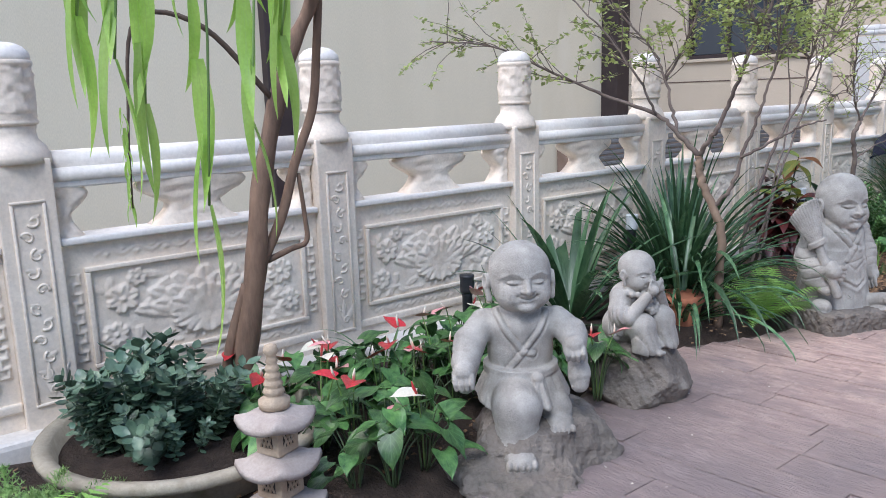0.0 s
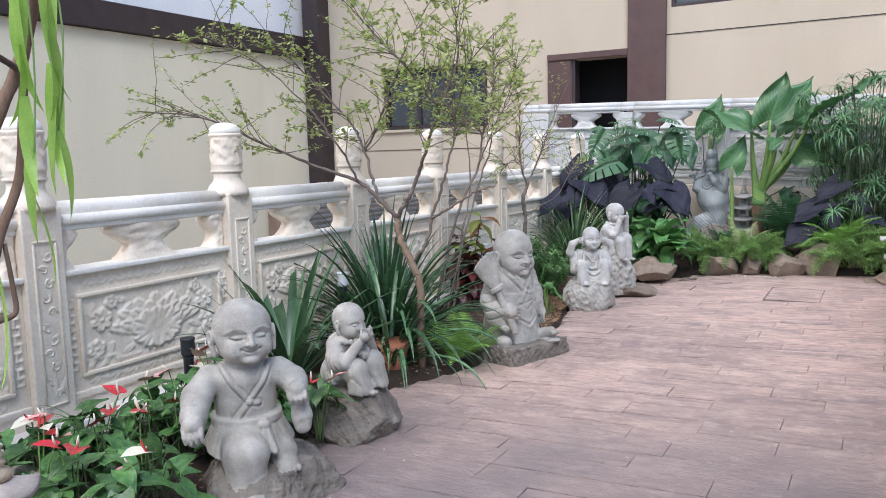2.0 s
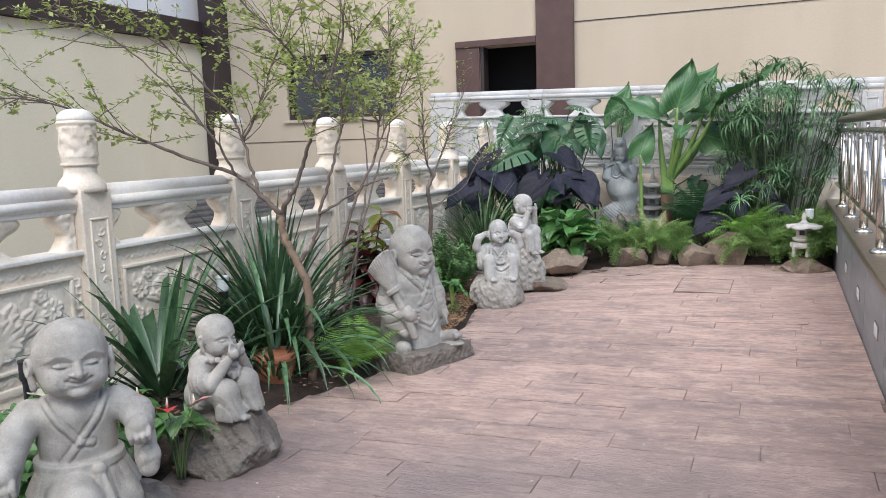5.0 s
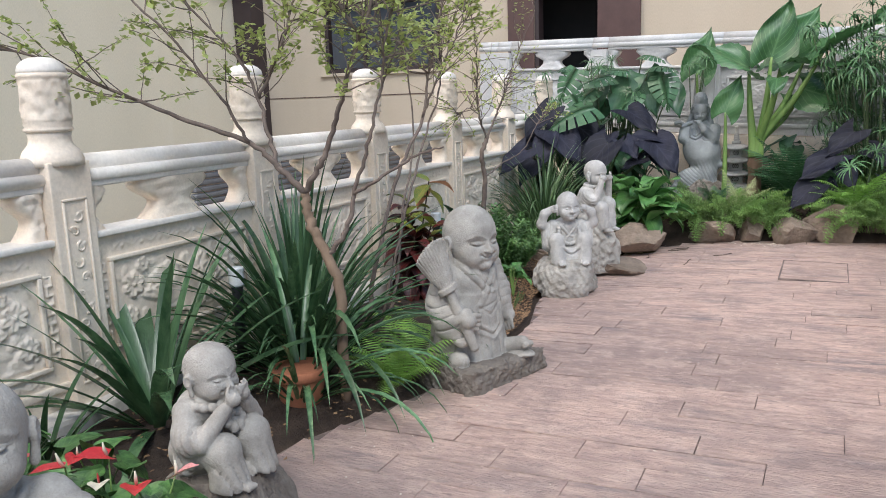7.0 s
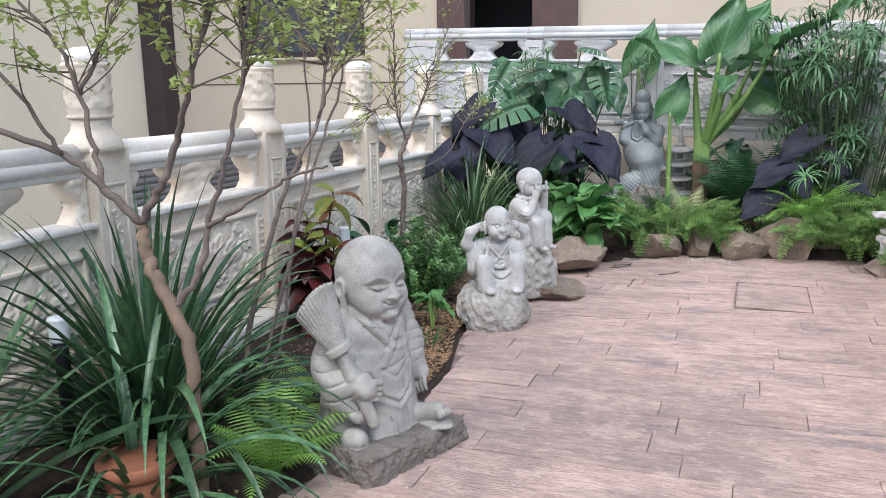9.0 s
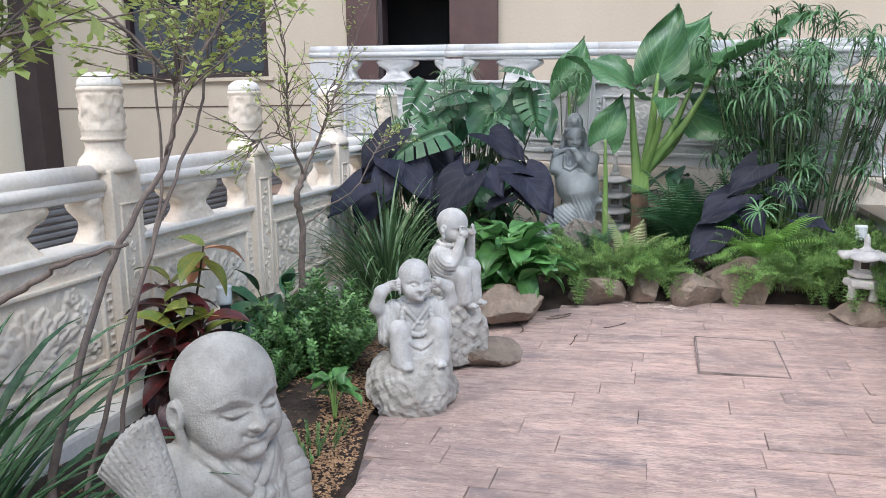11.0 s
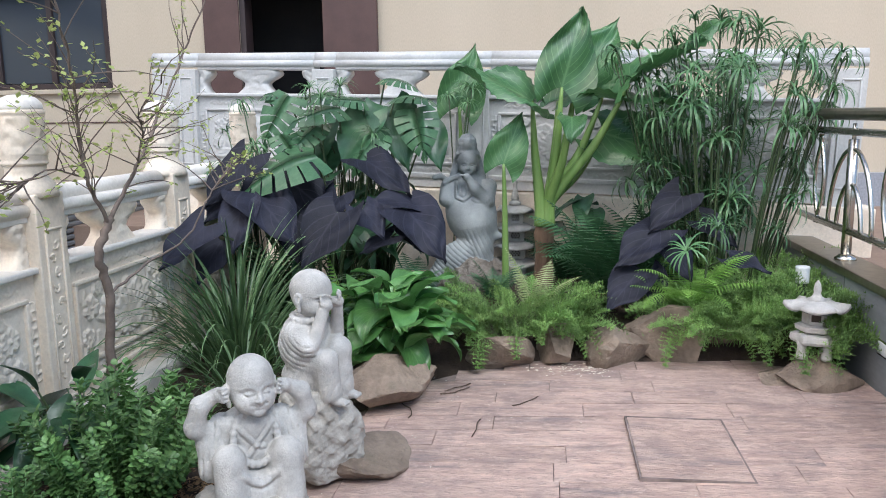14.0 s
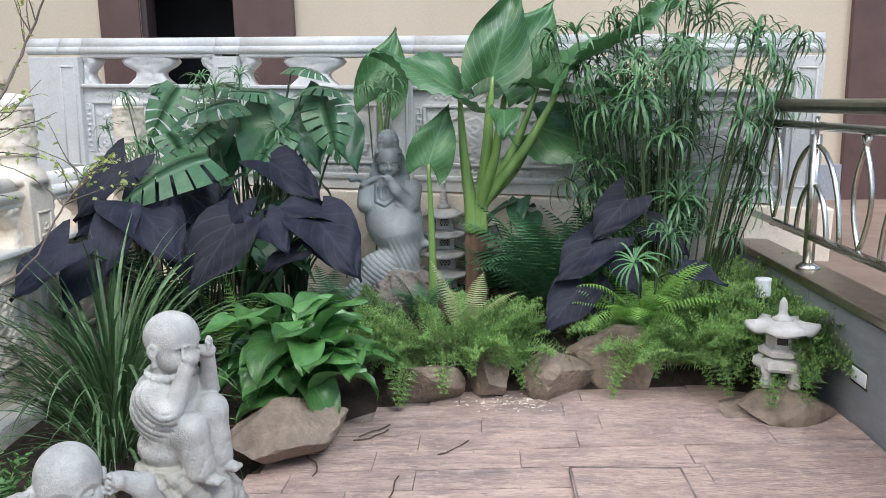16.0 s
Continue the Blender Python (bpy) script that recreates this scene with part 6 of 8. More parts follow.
def leafy(name, label, x, y, z, leaves, meshes, stalk_mat, cat="plant", stalk_r=0.008, base_r=0.04, leaf_name="leaf", fork=0.45, group=""):
    """A plant of single leaves on stalks: each leaf is (tip of the stalk x, y, z, heading in degrees, dip in degrees, size, variant)."""
    t = thing(name, label, cat, group, m=pose(x, y, z))
    for lx, ly, lz, hd, dip, s, vi in leaves:
        p = Vector((lx - x, ly - y, lz - z))
        a = math.atan2(p.y, p.x)
        b0_ = Vector((base_r * math.cos(a), base_r * math.sin(a), 0))
        mid = b0_.lerp(p, 0.5) + Vector((0, 0, 0.12 * p.length)) - 0.10 * Vector((p.x, p.y, 0))
        st = part("stalk", tube(bmesh.new(), smooth_path([b0_, mid, p], 5), [stalk_r * (1.25 - 0.6 * k / 10) for k in range(11)], 6), stalk_mat, t)
        d = Vector((math.cos(radians(hd)) * math.cos(radians(dip)), math.sin(radians(hd)) * math.cos(radians(dip)), -math.sin(radians(dip))))
        piece(leaf_name, meshes[vi % len(meshes)], st, aim(p, d, U(-0.25, 0.25), s))
    return t


def ring_of(x, y, z, n, r, zlo, zhi, slo, shi, nv, dip=(10, 60), a0=0, a1=360):
    out = []
    for k in range(n):
        a = radians(U(a0, a1))
        u = R.random() ** 0.6
        out.append((x + r * u * math.cos(a), y + r * u * math.sin(a), z + zlo + (zhi - zlo) * (1 - 0.8 * u * U(0.5, 1.1)), math.degrees(a) + U(-30, 30), U(*dip), U(slo, shi), R.randrange(nv)))
    return out


COLO = variants("leaf", 4, lambda k: broad(bmesh.new(), 1.0, 0.86, heart, 0.15 + 0.12 * k, 0.12, 0.7, 20, 6, 0.30, k, rib=0.006), M_COLO)


def face(p, tip, normal=(0.05, -0.8, 0.6), s=1.0):
    """A pose at p whose +x runs to tip and whose upper side turns towards normal."""
    p, tip = Vector(p), Vector(tip)
    d = tip - p
    ln = d.length
    d.normalize()
    nv = Vector(normal)
    nv = (nv - d * nv.dot(d)).normalized()
    yv = nv.cross(d)
    m = Matrix((d, yv, nv)).transposed().to_4x4()
    return Matrix.Translation(p) @ m @ Matrix.Scale(ln * s, 4)


def leaves_to(t, base, leaves, meshes, stalk_mat, r=0.008, s=1.0, widen=1.0):
    """Leaves given by where the stalk meets them, where their tip lies, and what their face looks at."""
    for k, (p, tip, normal) in enumerate(leaves):
        q = Vector(p) - Vector(base)
        a = math.atan2(q.y, q.x)
        b_ = Vector((0.06 * math.cos(a), 0.06 * math.sin(a), 0.0))
        mid = b_.lerp(q, 0.55) + Vector((0, 0, 0.08 * q.length)) - 0.08 * Vector((q.x, q.y, 0))
        st = part("stalk", tube(bmesh.new(), smooth_path([b_, mid, q], 5), [r * (1.3 - 0.6 * i / 10) for i in range(11)], 6), stalk_mat, t)
        piece("leaf", meshes[k % len(meshes)], st, face(q, Vector(tip) - Vector(base), normal, s) @ Matrix.Diagonal((1, widen, 1, 1)))


UP, CAM, FLAT = (0.1, -0.40, 0.9), (0.05, -0.60, 0.8), (0.0, -0.2, 1.0)
taro = [((0.26, 4.40, 0.76), (0.10, 4.18, 0.58), CAM), ((0.36, 4.66, 0.84), (0.38, 4.46, 0.62), CAM), ((0.40, 4.76, 0.90), (0.72, 4.52, 0.68), UP), ((0.90, 4.70, 0.80), (0.74, 4.46, 0.53), CAM),
        ((1.02, 4.80, 0.81), (1.17, 4.66, 0.67), CAM), ((1.28, 4.95, 0.82), (1.02, 4.82, 0.86), UP), ((1.26, 4.85, 0.80), (1.52, 4.60, 0.58), UP), ((0.97, 5.12, 1.06), (1.28, 4.96, 0.91), UP),
        ((0.30, 4.92, 1.08), (0.12, 4.70, 0.84), UP), ((0.22, 4.85, 0.88), (0.10, 4.72, 0.74), CAM), ((0.43, 5.10, 0.99), (0.80, 4.88, 0.78), (0.3, -0.9, 0.2)), ((0.36, 5.05, 0.95), (0.24, 4.90, 0.76), CAM),
        ((1.19, 4.75, 0.66), (1.02, 4.68, 0.58), UP), ((1.26, 4.85, 0.71), (1.37, 4.74, 0.58), CAM), ((0.66, 5.12, 0.94), (0.46, 4.95, 0.78), CAM), ((0.28, 4.55, 0.66), (0.20, 4.36, 0.46), CAM),
        ((0.81, 5.05, 0.85), (0.72, 4.90, 0.66), CAM), ((0.60, 4.86, 0.74), (0.70, 4.66, 0.50), CAM)]
tr1 = thing("black_taro", "black taro with large dark purple heart-shaped leaves", "plant", m=pose(0.72, 4.95, 0.06))
leaves_to(tr1, (0.72, 4.95, 0.06), taro, COLO, M_STALK_D, 0.007, 1.02, 0.92)
taro2 = [((2.79, 5.0, 0.86), (2.60, 4.86, 0.68), CAM), ((2.67, 4.9, 0.68), (2.41, 4.74, 0.51), UP), ((2.72, 4.85, 0.60), (2.82, 4.72, 0.44), CAM), ((2.54, 4.8, 0.46), (2.36, 4.64, 0.29), CAM),
         ((3.03, 4.85, 0.54), (3.22, 4.75, 0.49), UP), ((2.60, 4.82, 0.46), (2.66, 4.70, 0.28), CAM), ((2.91, 5.0, 0.72), (3.09, 4.92, 0.60), CAM)]
tr2 = thing("black_taro", "smaller black taro with dark purple leaves beside ferns", "plant", m=pose(2.75, 5.15, 0.2))
leaves_to(tr2, (2.75, 5.15, 0.2), taro2, COLO, M_STALK_D, 0.006, 1.02, 0.92)

ALO = variants("leaf", 4, lambda k: broad(bmesh.new(), 1.0, 0.74, heart, 0.35 + 0.2 * (k % 2), 0.16, 1.1, 26, 6, 0.26, k * 1.3, rib=0.02), M_ALO)
AX, AY = 2.03, 5.52
FACING = (0.0, -1.0, 0.15)
alo = [((1.45, 5.88, 1.38), (1.54, 5.92, 1.76), FACING, 0), ((1.78, 5.35, 1.02), (1.88, 5.38, 1.31), FACING, 1), ((1.95, 5.45, 1.40), (1.58, 5.28, 1.62), (0.2, -0.5, 0.9), 2), ((2.13, 5.45, 1.48), (2.26, 5.48, 1.92), (0.25, -1.0, 0.0), 3),
       ((2.22, 5.58, 1.50), (2.46, 5.66, 1.88), FACING, 0), ((2.19, 5.35, 1.30), (2.19, 5.16, 1.20), UP, 1), ((2.53, 5.40, 1.49), (2.98, 5.33, 1.84), (-0.5, -0.15, 0.85), 2), ((2.38, 5.50, 1.42), (2.80, 5.36, 1.43), (0.0, -0.12, 1.0), 3),
       ((2.39, 5.60, 1.20), (2.86, 5.48, 1.04), (0.2, -0.8, 0.6), 0), ((2.11, 5.60, 1.40), (2.40, 5.70, 1.54), FLAT, 1)]
al = thing("elephant_ear_plant", "tall elephant ear with huge ribbed green leaves on thick stalks", "plant", m=pose(AX, AY, 0.14))
part("stem", lathe(bmesh.new(), [(0.06, 0.0), (0.065, 0.15), (0.055, 0.32), (0.065, 0.42), (0.05, 0.50), (0.03, 0.54)], 14, lambda a, z, r: 0.012 * noise.noise((math.cos(a) * 4, math.sin(a) * 4, z * 14))), M_BARK_D, al, "scarred dark brown stem")
for k, (p, tip, normal, vi) in enumerate(alo):
    q = Vector(p) - Vector((AX, AY, 0.14))
    low = k < 2
    side = Vector((q.x, q.y, 0)).normalized() * 0.022
    z0 = 0.05 if low else 0.48
    r0 = 0.016 if low else 0.041
    pts = smooth_path([Vector((q.x * 0.95, q.y, z0)), Vector((q.x * 0.97, q.y + 0.02, 0.6 * q.z)), q], 8) if low else smooth_path([Vector((side.x, side.y, z0)), Vector((side.x * 1.6, side.y * 1.6, z0 + 0.15)), Vector((0, 0, z0 + 0.05)).lerp(q, 0.55) + side, q], 6)
    st = part("stalk", tube(bmesh.new(), pts, [r0 * (1 - i / (len(pts) - 1)) ** 0.8 + 0.009 for i in range(len(pts))], 9), M_STALK, al, "thick pale green leaf stalk")
    piece("leaf", ALO[vi], st, face(q, Vector(tip) - Vector((AX, AY, 0.14)), normal, 1.15))


def split_leaf(k):
    """A monstera leaf: a heart with deep slots from the rim."""
    bm = bmesh.new()
    uvl = bm.loops.layers.uv.verify()
    n = 7
    for sgn in (-1, 1):
        for i in range(n):
            t0, t1 = i / n, (i + (0.74, 0.86, 0.80)[(i + k) % 3]) / n
            pts = []
            for t, f in ((t0, 0), (t1, 0), (t1, 1), (t0, 1)):
                w = heart(min(0.97, t + 0.02)) * 0.46 * f
                x = t * 0.95 + (0.10 * f if f else 0) - 0.22 * f * max(0, 1 - 2 * t)
                pts.append((x, sgn * (w + 0.0), -0.35 * x * x * 0.9 - 0.10 * f * f + 0.02 * math.sin(5 * t + k), sgn * f, t))
            q = []
            for (xa, ya, za, ua, ta), (xb, yb, zb, ub, tb) in ((pts[0], pts[3]), (pts[1], pts[2])):
                q.append([(xa + (xb - xa) * g, ya + (yb - ya) * g, za + (zb - za) * g + 0.05 * g * (1 - g), ua + (ub - ua) * g, ta) for g in (0, 0.35, 0.7, 1)])
            for g in range(3):
                c4 = [q[0][g], q[1][g], q[1][g + 1], q[0][g + 1]]
                f = bm.faces.new([bm.verts.new(c[:3]) for c in c4])
                for lp, c in zip(f.loops, c4):
                    lp[uvl].uv = (c[3], c[4])
            if i < n - 1:
                c4 = [q[1][0], (t1 * 0 + (i + 1) / n * 0.95, 0, -0.35 * ((i + 1) / n * 0.95) ** 2 * 0.9, 0, (i + 1) / n), None, q[1][1]]
                c4[2] = (c4[1][0] + 0.02, q[1][1][1], q[1][1][2], q[1][1][3], c4[1][4])
                f = bm.faces.new([bm.verts.new(c[:3]) for c in c4])
                for lp, c in zip(f.loops, c4):
                    lp[uvl].uv = (c[3], c[4])
    bmesh.ops.remove_doubles(bm, verts=bm.verts, dist=0.0005)
    return bm


MONS = variants("leaf", 3, split_leaf, M_MON)
mons = [((0.70, 4.95, 1.11), (0.31, 4.70, 1.02), UP), ((0.78, 5.25, 1.37), (0.56, 5.02, 1.38), UP), ((0.44, 5.30, 1.45), (0.28, 5.12, 1.20), CAM), ((1.11, 5.35, 1.43), (1.36, 5.22, 1.49), FLAT), ((1.03, 5.45, 1.55), (1.24, 5.36, 1.56), FLAT),
        ((0.46, 5.10, 1.22), (0.60, 5.02, 1.08), CAM), ((0.55, 5.45, 1.46), (0.82, 5.36, 1.49), UP), ((1.24, 5.30, 1.36), (1.33, 5.12, 1.12), CAM), ((0.92, 5.35, 1.41), (0.74, 5.24, 1.48), UP), ((0.26, 5.40, 1.47), (0.44, 5.32, 1.50), UP),
        ((1.00, 5.28, 1.22), (0.86, 5.10, 1.04), CAM), ((0.64, 5.22, 1.26), (0.50, 5.04, 1.16), UP), ((1.16, 5.42, 1.30), (1.32, 5.30, 1.22), UP)]
mo = thing("monstera", "monstera with glossy split green leaves before the white balustrade", "plant", m=pose(0.78, 5.45, 0.08))
leaves_to(mo, (0.78, 5.45, 0.08), mons, MONS, M_STALK_D, 0.008, 1.0, 1.0)
BIGH = variants("leaf", 3, lambda k: broad(bmesh.new(), 1.0, 0.74, heart, 0.6, 0.16, 0.5, 16, 5, 0.22, k, rib=0.012), M_DEEP)
phil = [((0.93, 5.35, 1.33), (0.82, 5.18, 1.06), CAM), ((1.06, 5.40, 1.38), (1.20, 5.22, 1.08), CAM), ((0.63, 5.40, 1.27), (0.56, 5.28, 1.02), CAM), ((1.30, 5.38, 1.25), (1.40, 5.25, 1.05), CAM), ((0.50, 5.45, 1.05), (0.62, 5.32, 0.88), CAM)]
hl = thing("heart_leaf_plant", "tall heart-leaved plant with dark glossy hanging leaves", "plant", m=pose(0.95, 5.5, 0.08))
leaves_to(hl, (0.95, 5.5, 0.08), phil, BIGH, M_STALK_D, 0.007, 1.2)

LILY = variants("leaf", 4, lambda k: broad(bmesh.new(), 1.0, 0.64, lance, 1.0 + 0.3 * k, 0.30, 0.9, 14, 4, 0.0, k, rib=0.006), M_LILY)
leafy("peace_lily", "bushy peace lily with broad glossy bright green leaves", 1.30, 4.22, 0.04,
      [(a, b, c, d + U(-80, 80), e, f, g) for a, b, c, d, e, f, g in ring_of(1.30, 4.20, 0.04, 60, 0.19, 0.06, 0.46, 0.20, 0.32, 4, (-70, 20))] + [(1.22, 4.10, 0.50, -100, -35, 0.26, 0), (1.36, 4.05, 0.42, -70, -10, 0.24, 1), (1.12, 4.15, 0.46, -150, -20, 0.24, 2)], LILY, M_STALK, stalk_r=0.005, base_r=0.03)
DEEP = variants("leaf", 3, lambda k: broad(bmesh.new(), 1.0, 0.36, lance, 0.8 + 0.3 * k, 0.3, 0.3, 11, 4, 0.0, k), M_DEEP)
leafy("dark_leaf_plant", "dark green broad-leaved plant at the balustrade foot", 0.30, 3.08, 0.04,
      ring_of(0.30, 3.08, 0.04, 20, 0.16, 0.06, 0.34, 0.20, 0.32, 3, (-45, 35)) + [(0.24, 3.0, 0.36, -120, -60, 0.2, 0), (0.34, 3.1, 0.36, -40, -50, 0.22, 1)], DEEP, M_STALK_D, stalk_r=0.005)

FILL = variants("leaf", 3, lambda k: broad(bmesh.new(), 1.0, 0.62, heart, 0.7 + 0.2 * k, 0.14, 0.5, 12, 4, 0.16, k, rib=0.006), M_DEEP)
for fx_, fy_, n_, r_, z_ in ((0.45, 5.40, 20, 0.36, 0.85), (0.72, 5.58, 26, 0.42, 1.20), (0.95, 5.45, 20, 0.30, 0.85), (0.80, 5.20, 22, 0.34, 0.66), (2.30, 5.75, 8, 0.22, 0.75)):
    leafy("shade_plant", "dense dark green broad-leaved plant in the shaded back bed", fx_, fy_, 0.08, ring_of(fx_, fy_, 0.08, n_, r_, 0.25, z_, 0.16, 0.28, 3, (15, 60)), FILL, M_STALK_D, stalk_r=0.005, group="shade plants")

leafy("seedling", "small pale green weed seedling in the mulch", 0.95, 2.30, 0.03, ring_of(0.95, 2.30, 0.03, 16, 0.04, 0.05, 0.20, 0.07, 0.12, 4, (-50, 20)), LILY, M_STALK, stalk_r=0.003, base_r=0.004)

# anthurium bed
ANTH = variants("leaf", 4, lambda k: broad(bmesh.new(), 1.0, 0.76, heart, 0.45 + 0.2 * k, 0.14, 0.4, 10, 4, 0.18, k), M_ANTH)
SPATHE = [variants("spathe", 2, lambda k: broad(bmesh.new(), 1.0, 0.82, heart, 0.2, 0.25, 0.2, 8, 3, 0.15, k), mm) for mm in (M_RED, M_PINK, M_CREAMFL)]
SPADIX = [mesh_of("spadix", tube(bmesh.new(), [(0.04, 0, 0.02), (0.20, 0, 0.22), (0.30, 0, 0.42)], [0.045, 0.05, 0.02], 6), mm) for mm in (M_CREAMFL, M_CREAMFL, M_RED)]
spots_ = []
for k in range(40):
    for _ in range(60):
        px_, py_ = U(0.42, 1.16), U(-1.88, -0.55)
        if all((px_ - a) ** 2 + (py_ - b) ** 2 > 0.013 for a, b in spots_) and (px_ - 1.16) ** 2 + (py_ + 1.13) ** 2 > 0.06 and (px_ - 1.10) ** 2 + (py_ + 0.43) ** 2 > 0.06:
            spots_.append((px_, py_))
            break
for k, (ax_, ay_) in enumerate(spots_):
    gz = ground_z(ax_, ay_)
    pl = leafy("anthurium", "anthurium with glossy green leaves and bright spathes", ax_, ay_, gz, ring_of(ax_, ay_, gz, 9, 0.13, 0.05, 0.26, 0.075, 0.13, 4, (-25, 55)), ANTH, M_STALK_D, "flower", 0.0028, 0.012, group="anthurium bed")
    for q in range(0 if k % 3 == 2 else 1 + (k % 6 == 0)):
        kind_ = (0, 0, 1, 0, 1, 0, 2)[(k + 3 * q) % 7]
        fx, fy, fz = U(-0.06, 0.07), U(-0.07, 0.06), U(0.23, 0.33)
        fs = part("flower_stalk", tube(bmesh.new(), smooth_path([(0, 0, 0), (fx * 0.4, fy * 0.4, fz * 0.6), (fx, fy, fz)], 4), 0.0025, 5), M_STALK, pl)
        mtx = aim((fx, fy, fz), (math.cos(U(-2.2, 0.4)), math.sin(U(-2.2, 0.2)), U(-0.1, 0.5)), U(-0.3, 0.3), U(0.075, 0.105))
        piece("spathe", SPATHE[kind_][k % 2], fs, mtx)
        piece("spadix", SPADIX[kind_], fs, mtx)
for ax_, ay_ in ((0.92, -0.22), (0.98, -0.70)):
    pl = leafy("anthurium", "low anthurium with a single pale flower beside the monk", ax_, ay_, 0.03, ring_of(ax_, ay_, 0.03, 7, 0.10, 0.08, 0.20, 0.10, 0.14, 4, (0, 45)), ANTH, M_STALK_D, "flower", 0.0028, 0.012, group="anthurium bed")
    part("flower_stalk", tube(bmesh.new(), [(0, 0, 0), (0.0, -0.02, 0.24)], 0.0025, 5), M_STALK, pl)
    piece("spathe", SPATHE[2][0], pl, aim((0, -0.02, 0.24), (0.6, -0.6, 0.2), 0, 0.07))
    piece("spadix", SPADIX[2], pl, aim((0, -0.02, 0.24), (0.6, -0.6, 0.2), 0, 0.07))

# croton
CRO = [variants("leaf", 2, lambda k: broad(bmesh.new(), 1.0, 0.46, lance, 0.9 + 0.3 * k, 0.3, 0.3, 10, 3, 0.0, k), mm) for mm in (M_CROTON, M_CROTON_Y, M_CROTON_O)]


def croton(label, x, y, stems):
    t = thing("croton", label, "plant", m=pose(x, y, 0.02))
    for sx, sy, h, n, top in stems:
        part("stem", tube(bmesh.new(), smooth_path([(0, 0, 0), (sx * 0.5, sy * 0.5, h * 0.5), (sx, sy, h)], 4), [0.008, 0.0078, 0.0075, 0.007, 0.0065, 0.006, 0.0055, 0.005, 0.0045], 6), M_TWIG, t)
        for k in range(n):
            u = k / max(1, n - 1)
            a = k * 2.4 + U(-0.3, 0.3)
            zz = h - (0.30 if n > 6 else 0.05) * (1 - u)
            dip = 45 - 75 * u + U(-12, 12)
            kind_ = (0 if u < 0.90 else 1) if not top else 1 + (k % 2)
            d = (math.cos(a) * math.cos(radians(dip)), math.sin(a) * math.cos(radians(dip)), -math.sin(radians(dip)))
            piece("leaf", CRO[kind_][k % 2], t, aim((sx * zz / h, sy * zz / h, zz), d, U(-0.3, 0.3), U(0.16, 0.23)))
    return t


croton("croton bush with dark red and yellow-green leaves by the balustrade", 0.36, 2.10, [(0.0, -0.02, 0.52, 20, False), (0.10, -0.12, 0.44, 18, False), (-0.05, 0.08, 0.58, 18, False), (0.14, 0.02, 0.46, 16, False), (0.04, 0.20, 0.70, 5, True), (0.10, 0.05, 0.36, 12, False)])

# ferns
def frond(k, ln=1.0, pairs=20, w=0.30, droop=1.0):
    bm = bmesh.new()
    ang, x, z = 0.9, 0.0, 0.0
    pts = []
    for i in range(pairs + 1):
        pts.append(Vector((x, 0, z)))
        x += math.cos(ang) * ln / pairs
        z += math.sin(ang) * ln / pairs
        ang -= droop / pairs * (0.6 + 0.9 * i / pairs)
    tube(bm, pts, [0.006 * (1 - 0.85 * i / pairs) + 0.0008 for i in range(pairs + 1)], 4)
    for i in range(2, pairs + 1):
        t = i / pairs
        L = w * math.sin(math.pi * (0.12 + 0.86 * t) ** 0.85)
        d = (pts[i] - pts[i - 1]).normalized()
        for g in (-1, 1):
            o = (d * 0.35 + Vector((0, g, -0.12))).normalized()
            prev = None
            hw = 0.30 * ln / pairs
            for j in range(4):
                u = j / 3
                c = pts[i] + o * L * u + Vector((0, 0, -0.15 * L * u * u))
                ww = hw * (1 - u) ** 0.7 + 0.0006
                a_, b_ = bm.verts.new(c + d * ww), bm.verts.new(c - d * ww)
                if prev:
                    bm.faces.new((prev[0], prev[1], b_, a_))
                prev = (a_, b_)
    return bm


FERN = variants("frond", 4, lambda k: frond(k, 1.0, 24, 0.26, 0.8 + 0.35 * k), M_FERN)
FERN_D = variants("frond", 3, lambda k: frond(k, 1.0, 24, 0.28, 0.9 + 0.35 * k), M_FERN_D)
# Paler copy of the frond green: the sunlight is put into the colour.
PALE_SUN = mat("sun_painted_frond", (0.30, 0.36, 0.14), (0.46, 0.50, 0.26), 6, 0.5, 0.1, 60, leaf=0.3)
FERN_P = variants("frond", 2, lambda k: frond(k, 1.0, 26, 0.26, 0.5 + 0.3 * k), PALE_SUN)


def fern(label, x, y, n, lo, hi, meshes, up=0.0, a0=0, a1=360, z=None):
    t = thing("fern", label, "fern", m=pose(x, y, ground_z(x, y) if z is None else z))
    for k in range(n):
        a = radians(a0 + (a1 - a0) * (k + U(-0.3, 0.3)) / n)
        piece("frond", meshes[k % len(meshes)], t, turn(0.02 * math.cos(a), 0.02 * math.sin(a), 0, a, U(lo, hi), U(-0.25, 0.35) - up))
    return t


fern("bright green fern beside the broom monk", 1.03, 0.74, 14, 0.24, 0.36, FERN, 0.25)
fern("small bright fern below the grassy clump", 0.86, 1.30, 9, 0.22, 0.34, FERN)
fern("bright green fern above the edging rocks", 2.80, 4.74, 18, 0.30, 0.46, FERN, 0.10, z=0.30)
fern("fern behind the rocks with sunlight painted pale into its fronds", 1.98, 4.84, 5, 0.28, 0.42, FERN_P, 0.30, -60, 230, z=0.24)
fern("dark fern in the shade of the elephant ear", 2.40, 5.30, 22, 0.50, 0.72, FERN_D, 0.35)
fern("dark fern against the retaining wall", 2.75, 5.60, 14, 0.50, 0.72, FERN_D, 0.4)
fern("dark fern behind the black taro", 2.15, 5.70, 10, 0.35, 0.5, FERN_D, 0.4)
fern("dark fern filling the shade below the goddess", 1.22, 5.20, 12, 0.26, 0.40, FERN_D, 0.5)
